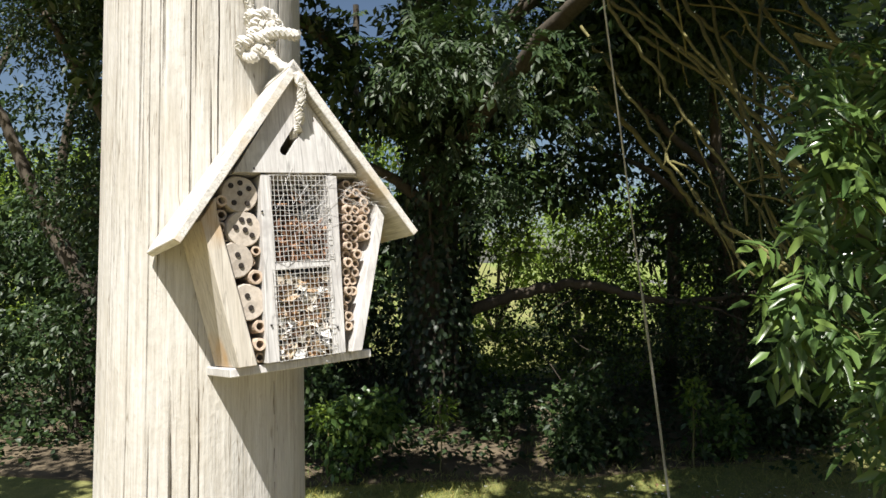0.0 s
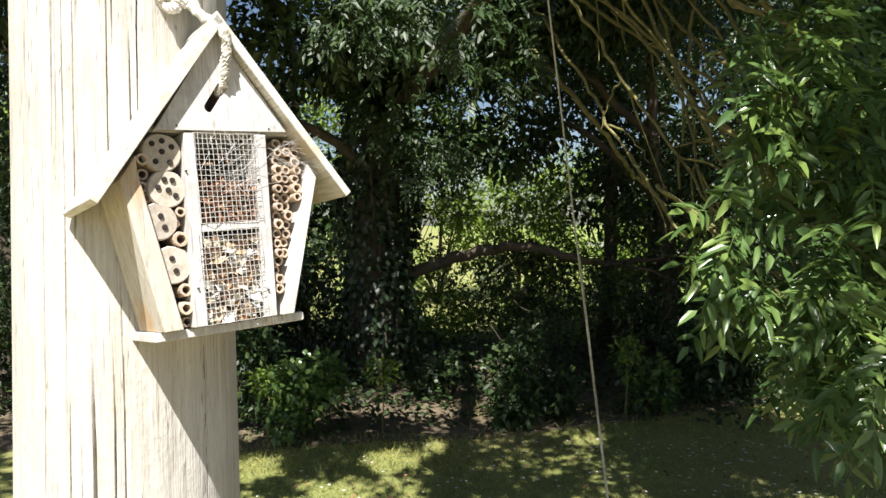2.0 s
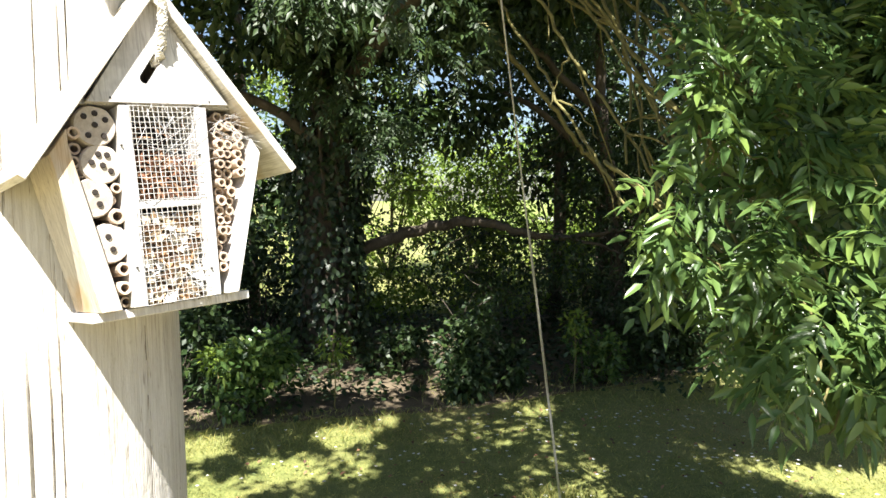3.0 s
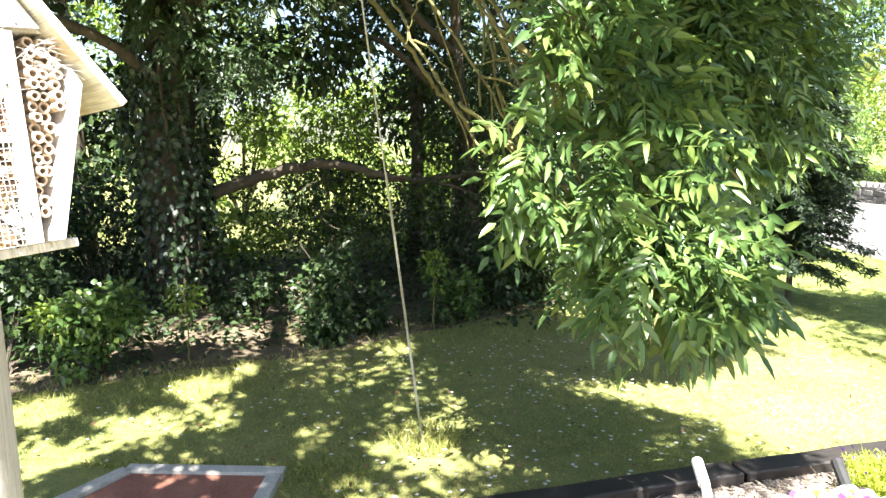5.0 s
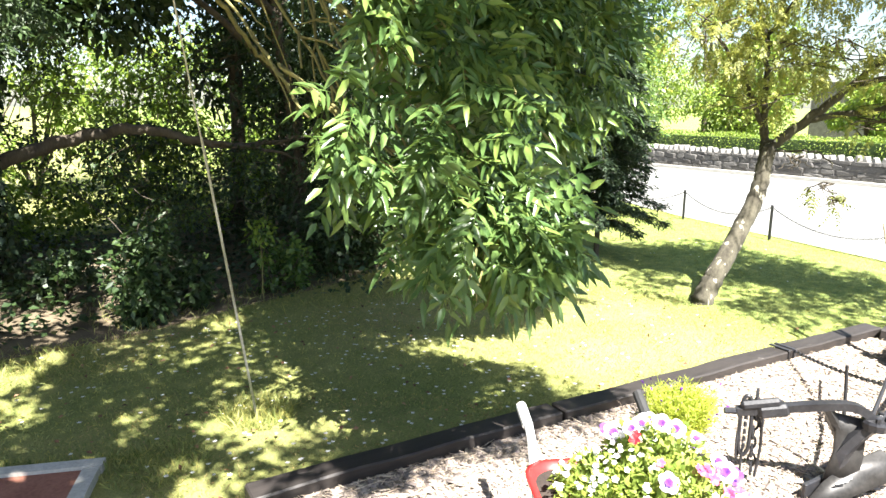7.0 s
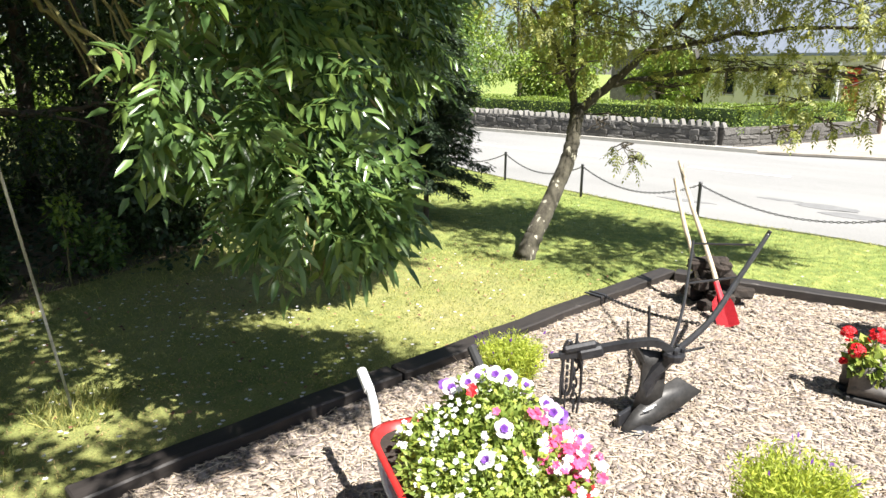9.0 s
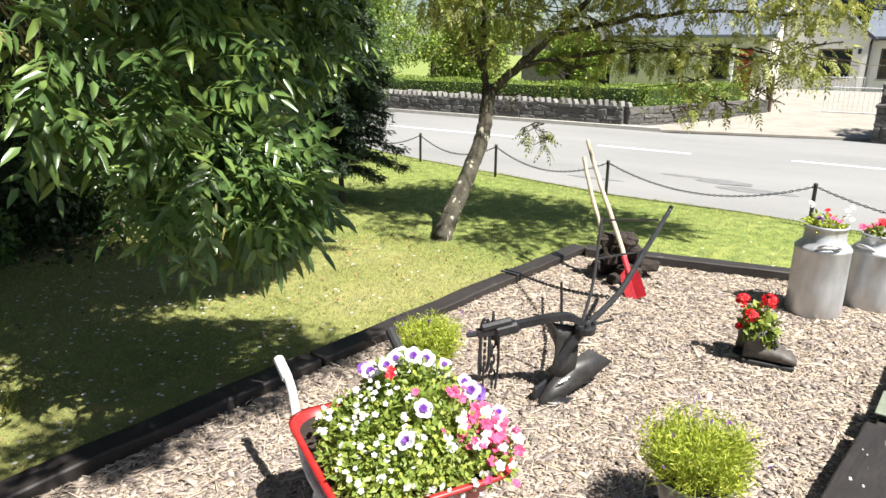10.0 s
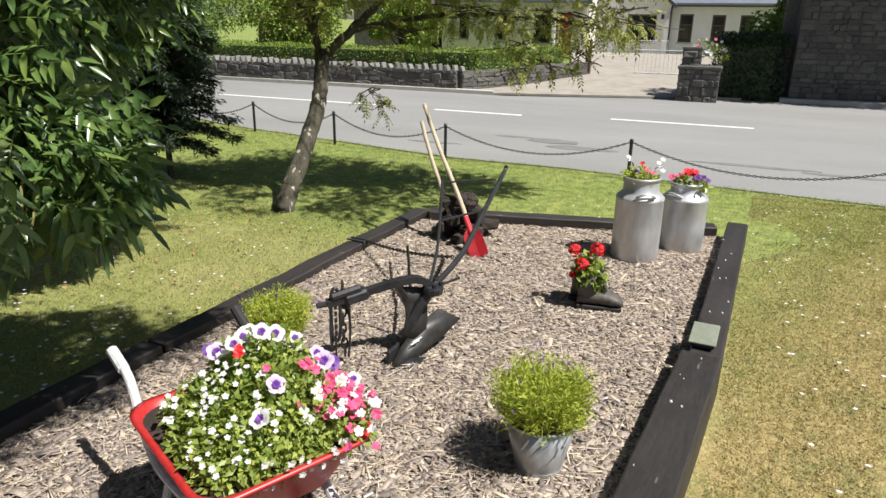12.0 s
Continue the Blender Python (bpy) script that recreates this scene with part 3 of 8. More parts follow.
def utility_pole():
    rng = random.Random(3)
    cracks = [(rng.uniform(-math.pi, math.pi), rng.uniform(-0.2, 2.2), rng.uniform(0.12, 0.9), rng.uniform(0.005, 0.011), rng.uniform(0.002, 0.006)) for _ in range(120)]
    # the long open split below the house, and one above it
    cracks += [(-1.47, 0.2, 1.36, 0.016, 0.010), (-1.78, 1.72, 1.0, 0.012, 0.007), (-1.06, 1.75, 0.9, 0.010, 0.006), (-1.30, 0.6, 0.95, 0.010, 0.006)]
    turn = [-2.75 + 2.55 * i / 860 for i in range(861)] + [-0.2 + (2 * math.pi - 2.55) * i / 50 for i in range(1, 50)]
    seg, zs = len(turn), [-0.3 + 0.35 * i for i in range(4)] + [1.1 + 0.02 * i for i in range(60)] + [2.4 + 0.5 * i for i in range(14)]
    V, F, deep = [], [], []
    for z in zs:
        r = 0.124 - 0.014 * (z - 1.68) if z < 2.6 else 0.111 - 0.004 * (z - 2.6)
        live = [c for c in cracks if c[1] < z < c[1] + c[2]]
        for i in range(seg):
            a = turn[i]
            q = r + 0.0012 * noise.noise((a * 9, z * 0.8, 1)) + 0.003 * noise.noise((a * 1.5, z * 0.9, 5))
            sunk = False
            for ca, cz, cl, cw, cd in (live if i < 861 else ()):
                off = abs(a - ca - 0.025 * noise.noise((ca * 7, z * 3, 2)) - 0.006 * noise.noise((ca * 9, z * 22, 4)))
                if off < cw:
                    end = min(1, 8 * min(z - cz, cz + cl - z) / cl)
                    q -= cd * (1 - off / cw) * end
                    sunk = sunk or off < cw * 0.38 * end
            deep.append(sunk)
            V.append((q * math.cos(a), q * math.sin(a), z))
    inside = []
    for k in range(len(zs) - 1):
        for i in range(seg):
            j = (i + 1) % seg
            F.append((k * seg + i, k * seg + j, (k + 1) * seg + j, (k + 1) * seg + i))
            inside.append(deep[k * seg + i] and deep[(k + 1) * seg + i])
    F.append(tuple((len(zs) - 1) * seg + i for i in range(seg)))
    root = thing("utility_pole", pose(*POLE), "thick weathered wooden pole, pale and split by long cracks", "pole")
    shaft = soft_shade(part("shaft", (V, F), M_POLE, root))
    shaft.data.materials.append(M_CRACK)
    # crack floors take a darker wood brown that paints in their shade
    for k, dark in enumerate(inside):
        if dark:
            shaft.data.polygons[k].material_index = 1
    return root


utility_pole()

# stay wire from high on the pole to the lawn
stay = thing("stay_wire", pose(1.02, 3.26, 0), "taut grey steel stay wire running down into the lawn", "wire")
up = Vector((-0.344, 0.677, 6.2)) - Vector((1.02, 3.26, 0))
part("wire", tubes([[(Vector((0, 0, -0.05)), 0.0036), (up * 0.5, 0.0036), (up, 0.0036)]], 6), M_STAY, stay)
part("guard", tubes([[(up * 0.0, 0.0042), (up * 0.12, 0.0042), (up * 0.25, 0.0042)]], 8), M_STAY, stay, "grey wrapped foot of the wire")

# ---- insect house ----
HOTEL = pose(-0.165, 0.5382, 1.5788, -5.8, -2.97, 38.16)


def grid_screen(x0, x1, z0, z1, y, nx, nz):
    rng = random.Random(9)
    paths = []
    for i in range(nx + 1):
        x = x0 + (x1 - x0) * i / nx
        paths.append([((x + rng.gauss(0, .0003), y + rng.gauss(0, .0008), z0 + (z1 - z0) * k / 6), 0.00032) for k in range(7)])
    for i in range(nz + 1):
        z = z0 + (z1 - z0) * i / nz
        paths.append([((x0 + (x1 - x0) * k / 6, y + 0.0006 + rng.gauss(0, .0008), z + rng.gauss(0, .0003)), 0.00032) for k in range(7)])
    return tubes(paths, 5)


def log_round(parent, x, z, r, holes, depth=0.07):
    """A short round of timber, end on, with dark discs that paint the shade of drilled holes."""
    root = part("log_round", lathe([(0.0001, 0), (r * 0.5, 0.0005), (r * 0.93, 0), (r, 0.003), (r, depth), (0.0001, depth)], 22, 0.05), M_LOG, parent)
    root.matrix_basis = pose(x, 0.008, z, -90, 0, 0)
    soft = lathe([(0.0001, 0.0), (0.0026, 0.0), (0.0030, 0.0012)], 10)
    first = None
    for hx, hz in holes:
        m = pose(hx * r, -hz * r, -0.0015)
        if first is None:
            first = part("hole", soft, M_HOLESHADE, root)
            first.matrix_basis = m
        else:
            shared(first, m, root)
    return root


def insect_house():
    rng = random.Random(11)
    root = thing("insect_house", HOTEL, "weathered wooden insect house filled with logs, canes and bark", "insect house")
    W, hA, hT, yf, yb, th = 0.14, 0.3265, 0.1323, -0.0144, 0.1077, 0.0085
    sl = Vector((W, 0, hT - hA)).normalized()
    up = Vector((-sl.z, 0, sl.x))
    # right board runs up to the peak, the left one butts against it
    a, e = Vector((0, 0, hA)), Vector((W, 0, hT))
    right = [a, e, e - up * th, a - up * th * 1.0 + Vector((-0.0, 0, -th * 0.5))]
    part("roof_board", prism([(p.x, p.z) for p in right], yf, yb, 0.0008), M_ROOFBOARD, root)
    ul = Vector((-up.x, 0, up.z))
    a2, e2 = Vector((-0.0005, 0, hA - 0.003)), Vector((-W, 0, hT))
    left = [a2, e2, e2 - ul * th, a2 - ul * th + Vector((0.0, 0, -th * 0.3))]
    part("roof_board", prism([(p.x, p.z) for p in left], yf, yb, 0.0008), M_ROOFBOARD, root)
    part("base_board", boxes((0.1638, 0.1076, 0.0095, pose(-0.0051, 0.068, -0.0047), 0.001)), M_BOARD, root)
    lp = [(-0.1085, 0.152), (-0.0915, 0.176), (-0.0915, 0.160), (-0.0625, 0.0005), (-0.0815, 0.0005)]
    part("side_panel", prism(lp, 0.0, 0.085, 0.0008), M_SIDE, root, "side panel stained orange at the top")
    rp = [(0.1040, 0.152), (0.0945, 0.168), (0.0945, 0.158), (0.0455, 0.0005), (0.0585, 0.0005)]
    part("side_panel", prism(rp, 0.0, 0.085, 0.0008), M_BOARD, root)
    part("back_panel", prism([(-0.092, 0.15), (0, 0.300), (0.092, 0.15), (0.05, 0.0005), (-0.07, 0.0005)], 0.086, 0.092), M_BOARD, root)
    # gable with a slanting slot
    bm = bmesh.new()
    outer = [(-0.0715, 0.2015), (0.0715, 0.2035), (0.0, 0.3085)]
    c0, c1, r = Vector((-0.0144, 0.2265)), Vector((0.0035, 0.252)), 0.0052
    ax = (c1 - c0).normalized()
    base = math.atan2(ax.y, ax.x)
    slot = [(c1 + r * Vector((math.cos(base - math.pi / 2 + math.pi * k / 6), math.sin(base - math.pi / 2 + math.pi * k / 6)))) for k in range(7)]
    slot += [(c0 + r * Vector((math.cos(base + math.pi / 2 + math.pi * k / 6), math.sin(base + math.pi / 2 + math.pi * k / 6)))) for k in range(7)]
    for ring in (outer, slot):
        vs = [bm.verts.new((p[0], 0, p[1])) for p in ring]
        for i in range(len(vs)):
            bm.edges.new((vs[i], vs[(i + 1) % len(vs)]))
    fill = bmesh.ops.triangle_fill(bm, use_beauty=True, edges=list(bm.edges))
    faces = [f for f in fill["geom"] if isinstance(f, bmesh.types.BMFace)]
    ex = bmesh.ops.extrude_face_region(bm, geom=faces)
    bmesh.ops.translate(bm, vec=(0, 0.010, 0), verts=[v for v in ex["geom"] if isinstance(v, bmesh.types.BMVert)])
    bmesh.ops.recalc_face_normals(bm, faces=bm.faces)
    gable = part("gable_panel", bm, M_BOARD, root, "silvery gable board with a slot for the rope")
    gable.location.y = -0.0015
    def upright(xt0, xt1, xb0, xb1):
        part("upright", prism([(xt0, 0.200), (xt1, 0.200), (xb1, 0.001), (xb0, 0.001)], 0.0, 0.080, 0.0006), M_BOARD, root)
    upright(-0.0432, -0.0314, -0.0520, -0.0382)
    upright(0.0335, 0.0462, 0.0232, 0.0379)
    part("cross_rail", prism([(-0.0345, 0.0973), (0.0283, 0.0985), (0.0288, 0.1055), (-0.034, 0.1045)], 0.001, 0.080, 0.0005), M_BOARD, root)
    part("top_board", prism([(-0.078, 0.2012), (0.078, 0.2012), (0.073, 0.206), (-0.073, 0.206)], 0.010, 0.086), M_BOARD, root)
    part("wire_mesh", grid_screen(-0.0345, 0.0335, 0.1058, 0.1995, -0.0012, 14, 17), M_WIRE, root)
    part("wire_mesh", grid_screen(-0.0395, 0.028, 0.0015, 0.0975, -0.0012, 13, 17), M_WIRE, root)
    # log rounds on one side, canes between and on the other
    five = [(0, 0.05), (0.5, 0.3), (-0.45, 0.45), (-0.35, -0.45), (0.35, -0.5)]
    log_round(root, -0.0640, 0.1800, 0.0200, five + [(0.05, 0.6)])
    log_round(root, -0.0625, 0.1430, 0.0195, [(-0.45, 0.1), (0.3, 0.45), (-0.1, 0.5), (0.4, -0.35), (0.05, -0.05)])
    log_round(root, -0.0735, 0.1105, 0.0190, [(0.1, 0.3), (0.25, -0.3)])
    log_round(root, -0.0640, 0.0660, 0.0195, [(-0.05, 0.35), (0.1, -0.3)])
    canes = [(-0.086, 0.146, 0.0062), (-0.083, 0.159, 0.0060), (-0.0515, 0.1195, 0.0052), (-0.056, 0.1085, 0.0052), (-0.0545, 0.0915, 0.0078), (-0.0545, 0.040, 0.0068),
             (-0.0570, 0.0215, 0.0068), (-0.055, 0.0075, 0.0055), (-0.0805, 0.1355, 0.005), (-0.084, 0.173, 0.006)]
    x_in = lambda z: 0.0245 + 0.0218 * z / 0.2 + 0.0135
    x_out = lambda z: 0.0455 + (0.0945 - 0.0455) * min(z, 0.158) / 0.158
    z = 0.009
    while z < 0.196:
        r = rng.uniform(0.0048, 0.0062)
        x = x_in(z) + r
        while x + r < x_out(z) + 0.0008:
            canes.append((x, z + rng.uniform(-0.0012, 0.0012), r))
            r2 = rng.uniform(0.0048, 0.0062)
            x += r + r2 + 0.0002
            r = r2
        z += rng.uniform(0.0098, 0.0106)
    for x, z, r in canes:
        c = part("cane", lathe([(r * 0.62, 0.045), (r * 0.60, 0.0), (r * 0.95, 0.0), (r, 0.001), (r, 0.06)], 14, 0.08), M_CANE, root)
        c.matrix_basis = pose(x, 0.003 + rng.uniform(0, 0.012), z, -90 + rng.uniform(-4, 4), 0, rng.uniform(-4, 4))
    # loose filling behind the screens
    nr = np.random.default_rng(4)
    def filling(name, n, x0, x1, z0, z1, L, W, material, label, y0=0.004, y1=0.024):
        P = np.column_stack([nr.uniform(x0, x1, n), nr.uniform(y0, y1, n), nr.uniform(z0, z1, n)])
        D = nr.normal(0, 1, (n, 3)) * np.array([1, 0.4, 0.8])
        N = nr.normal(0, 0.6, (n, 3)) + np.array([0, -1, 0.5])
        v, t = blades(P - unit(D) * L * 0.5, D, N, L * nr.uniform(0.5, 1.3, n), W * nr.uniform(0.5, 1.4, n), 0.3, 0.0)
        tagged(raw_mesh(name, v, t, material, root), label, kind="stuff")
    filling("bark_filling", 620, -0.036, 0.024, 0.004, 0.090, 0.017, 0.009, M_BARKFILL, "pale bark and straw chips behind the mesh")
    filling("cone_filling", 420, -0.030, 0.029, 0.108, 0.150, 0.014, 0.004, M_RUSTFILL, "reddish brown twigs and cone scales")
    filling("twig_filling", 60, -0.028, 0.03, 0.15, 0.19, 0.02, 0.0016, M_RUSTFILL, "few loose twigs and webs", 0.01, 0.06)
    # near-black sheet before the back panel paints the shade behind the filling
    part("lining", boxes((0.064, 0.004, 0.19, pose(-0.003, 0.078, 0.1))), M_HOLESHADE, root)
    web = []
    for _ in range(34):
        p = Vector((rng.uniform(-0.02, 0.03), -0.002, rng.uniform(0.13, 0.19)))
        web.append([(p, 0.00018), (p + Vector((rng.uniform(-0.03, 0.05), rng.uniform(-0.002, 0.002), rng.uniform(-0.02, 0.03))), 0.00018)])
    for _ in range(26):
        p = Vector((rng.uniform(0.045, 0.075), -0.003, rng.uniform(0.168, 0.195)))
        web.append([(p, 0.00018), (p + Vector((rng.uniform(0.0, 0.05), rng.uniform(-0.006, 0.002), rng.uniform(-0.03, 0.015))), 0.00018)])
    part("cobweb", tubes(web, 4), M_PWHITE, root, "torn pale cobweb strands")
    nails = [(0.0, 0.11), (-0.045, 0.16), (-0.045, 0.04), (0.032, 0.15), (0.03, 0.03), (0.05, 0.206), (-0.05, 0.206)]
    nail_mesh = None
    for x, z in nails[1:]:
        m = pose(x, -0.0022, z, -90, 0, 0)
        if nail_mesh is None:
            nail_mesh = part("nail", lathe([(0.0001, -0.0004), (0.0011, 0.0), (0.0011, 0.002)], 8), M_IRONDULL, root)
            nail_mesh.matrix_basis = m
        else:
            shared(nail_mesh, m, root)
    return root


insect_house()


def twisted(path, r, turns, strands=3):
    """Rope strands wound round a path."""
    pts = [p for p, _ in path]
    out = []
    for s in range(strands):
        line = []
        for i, p in enumerate(pts):
            d = (pts[min(i + 1, len(pts) - 1)] - pts[max(i - 1, 0)]).normalized()
            a = d.cross(Vector((0.3, 0.8, 0.5))).normalized()
            b = d.cross(a)
            w = 2 * math.pi * (turns * i / (len(pts) - 1) + s / strands)
            line.append((p + r * 0.55 * (math.cos(w) * a + math.sin(w) * b), r * 0.58))
        out.append(line)
    return out


def hanging_rope():
    root = thing("rope", pose(0, 0, 0), "frayed white twisted rope knotted round the pole", "rope")
    inv = HOTEL
    slot = inv @ Vector((0.0035, -0.004, 0.2535))
    peak = inv @ Vector((0.004, -0.017, 0.300))
    ridge = inv @ Vector((-0.006, 0.02, 0.334))
    ang = -0.70
    def on_pole(a, z, off=0.006):
        r = 0.124 - 0.014 * (z - 1.68) + off
        return POLE + Vector((r * math.cos(a), r * math.sin(a), z))
    knot = on_pole(ang, 1.932, 0.012)
    part("cord", tubes(twisted(curve_path([inv @ Vector((0.002, 0.012, 0.246)), slot, peak, ridge, knot], 0.005, 0.005, 14), 0.0052, 15), 6), M_ROPE, root)
    part("cord", tubes(twisted(curve_path([inv @ Vector((0.001, 0.010, 0.247)), inv @ Vector((0.004, 0.001, 0.262)), inv @ Vector((0.006, -0.016, 0.302)), inv @ Vector((-0.004, 0.024, 0.335)), knot + Vector((0.01, 0, 0.012))], 0.005, 0.005, 14), 0.0048, 15), 6), M_ROPE, root)
    rng = random.Random(2)
    part("coil", tubes(twisted(curve_path([knot + Vector((-0.006, -0.006, 0.0)), on_pole(ang - 0.10, 1.975, 0.010), on_pole(ang - 0.16, 2.03, 0.008), on_pole(ang - 0.1, 2.12, 0.006), on_pole(ang + 0.9, 2.14, 0.006), on_pole(ang + 1.9, 2.14, 0.006), on_pole(ang + 3.0, 2.14, 0.006)], 0.006, 0.006, 12), 0.0062, 22), 6), M_ROPE, root)
    loops = []
    for k in range(7):
        c = knot + Vector((rng.uniform(-0.010, 0.012), -0.004, rng.uniform(-0.004, 0.03)))
        loops.append(curve_path([c + Vector((0.012 * math.cos(w), -0.005 + 0.004 * math.sin(2 * w), 0.008 * math.sin(w) + rng.uniform(-.004, .004))) for w in [2 * math.pi * i / 8 for i in range(8)]], 0.006, 0.006, 4))
    knots = []
    for t in loops:
        knots += twisted(t, 0.0062, 5)
    part("knot", tubes(knots, 5), M_ROPE, root)
    tail = curve_path([knot + Vector((0.0, -0.012, 0.008)), knot + Vector((0.022, -0.014, 0.014)), knot + Vector((0.046, -0.006, 0.012))], 0.008, 0.010, 10)
    part("tail", tubes(twisted(tail, 0.0068, 3), 6), M_ROPE, root, "frayed rope end")


hanging_rope()

# ---- raised bed ----
BED = 0.09


def sleeper(x0, y0, x1, y1, wide, top=0.2, low=-0.05, label="black tarred railway sleeper edging the gravel bed"):
    a, b = Vector((x0, y0, 0)), Vector((x1, y1, 0))
    d = b - a
    bm = bmesh.new()
    box(bm, d.length, wide, top - low, pose(0, 0, (top - low) / 2 + low), 0.008)
    bmesh.ops.subdivide_edges(bm, edges=[e for e in bm.edges if e.calc_length() > 0.5], cuts=14)
    for v in bm.verts:
        v.co += Vector((0, noise.noise(v.co * 5 + a * 3), noise.noise(v.co * 4 + a * 7))) * 0.006
    m = Matrix.Translation((a + b) / 2) @ pose(0, 0, 0, 0, 0, math.degrees(math.atan2(d.y, d.x)))
    ob = part("railway_sleeper", bm, M_SLEEPER, None)
    ob.matrix_world = m
    return tagged(ob, label, "sleeper", "sleepers round the bed")


FAR_LABEL = "black tarred railway sleeper sunk almost level with the chips"
sleeper(0.70, 2.335, 2.28, 2.265, 0.135, 0.148, label=FAR_LABEL)
sleeper(2.30, 2.262, 4.10, 2.155, 0.130, 0.145, label=FAR_LABEL)
sleeper(4.13, 2.152, 5.12, 2.075, 0.130, 0.150, label=FAR_LABEL)
sleeper(5.06, 1.99, 5.60, -0.24, 0.130, 0.165, label=FAR_LABEL)
sleeper(3.15, -0.252, 5.62, -0.395, 0.15, 0.2)
sleeper(0.75, 0.03, 3.14, -0.235, 0.185, 0.212, label="black tarred railway sleeper speckled with white droppings")
sleeper(0.62, 2.25, 0.60, 0.14, 0.17, 0.16)
for x, y in ((4.10, 2.155), (4.15, 2.151)):
    strap = thing("strap", pose(x, y, 0.147, 0, 0, -4), "dark metal strap bent over the sleeper joint", "strap", "straps on the sleeper")
    part("band", boxes((0.022, 0.146, 0.010, pose(0, 0, 0.006), 0.002)), M_IRON, strap)
    part("flange", boxes((0.022, 0.008, 0.06, pose(0, -0.071, -0.024), 0.002)), M_IRON, strap)
slab("bed_floor", [(0.68, 2.30), (5.05, 2.06), (5.55, -0.32), (0.72, 0.03)], -0.05, BED - 0.012, M_BEDSOIL, "dry wood-chip litter inside the raised bed", "ground")


def chip_cover():
    nr = np.random.default_rng(21)
    def spread(n):
        u, v = nr.uniform(0, 1, n), nr.uniform(0, 1, n)
        x = 0.70 + u * 4.90
        y0, y1 = 0.0 - 0.075 * (x - 0.7), 2.275 - 0.049 * (x - 0.7)
        y = y0 + (y1 - y0) * v
        k = x < 5.02 + (1.95 - y) * 0.24
        return x[k], y[k]
    def flakes(n, L, W, z, flat):
        x, y = spread(n)
        n = len(x)
        P = np.column_stack([x, y, BED + nr.uniform(-0.009, z, n)])
        D = np.column_stack([nr.normal(0, 1, (n, 2)), nr.normal(0, 0.07, n)])
        N = np.column_stack([nr.normal(0, flat, (n, 2)), np.ones(n)])
        D = unit(D)
        S = unit(np.cross(D, N))
        U = np.cross(S, D)
        l, w, h = (L * nr.uniform(0.45, 1.4, n))[:, None], (W * nr.uniform(0.5, 1.5, n))[:, None], nr.uniform(0.0007, 0.0022, n)[:, None]
        vs = [P - l * D - w * S * 0.7, P + l * D * 0.8 - w * S, P + l * D + w * S * 0.6, P - l * D * 0.8 + w * S]
        vs += [p + U * h for p in vs]
        V = np.stack(vs, 1).reshape(-1, 3)
        ts = [(4, 5, 6), (4, 6, 7), (0, 1, 5), (0, 5, 4), (1, 2, 6), (1, 6, 5), (2, 3, 7), (2, 7, 6), (3, 0, 4), (3, 4, 7)]
        return V, (np.arange(n)[:, None, None] * 8 + np.array(ts)[None]).reshape(-1, 3)
    v, t = joined(flakes(50000, 0.009, 0.0042, 0.002, 0.12), flakes(32000, 0.014, 0.0072, 0.004, 0.14), flakes(11000, 0.023, 0.011, 0.006, 0.18), flakes(2600, 0.036, 0.012, 0.008, 0.2))
    tagged(raw_mesh("wood_chips", v, t, M_CHIP), "dry grey-brown wood chips covering the bed", "wood chips", kind="stuff")
    v, t = joined(flakes(22000, 0.024, 0.0017, 0.010, 0.2), flakes(5000, 0.055, 0.0016, 0.014, 0.25), flakes(300, 0.06, 0.006, 0.014, 0.2))
    tagged(raw_mesh("straw_litter", v, t, M_STRAW), "pale straw and dry stalks strewn on the chips", "straw", kind="stuff")


chip_cover()

# ---- trees and woodland ----


def fork_limbs(rng, start, targets, r0, wander=0.03, r1=0.012, sag=0.0):
    """Limbs from a point on the trunk to each target, with a slight bow."""
    out = []
    for t in targets:
        a, b = Vector(start), Vector(t)
        mid = a.lerp(b, 0.5) + Vector((rng.uniform(-.2, .2), rng.uniform(-.2, .2), rng.uniform(0.0, .3) - sag)) * (b - a).length * 0.5
        out.append(curve_path([a, mid, b], r0 * rng.uniform(0.7, 1.0), r1, 7, wander, rng))
    return out


def twigs(rng, clumps, n, r=0.006, length=0.5):
    out = []
    for _ in range(n):
        c = clumps[rng.randrange(len(clumps))]
        p = Vector((c[0], c[1], c[2])) + Vector((rng.gauss(0, c[3] * .4), rng.gauss(0, c[4] * .4), rng.gauss(0, c[5] * .4)))
        d = Vector((rng.gauss(0, 1), rng.gauss(0, 1), rng.gauss(0.2, 0.7))).normalized() * length * rng.uniform(0.5, 1.3)
        out.append(curve_path([p, p + d * 0.5 + Vector((rng.gauss(0, .05), rng.gauss(0, .05), rng.gauss(0, .05))), p + d], r, r * 0.4, 3, 0.01, rng))
    return out


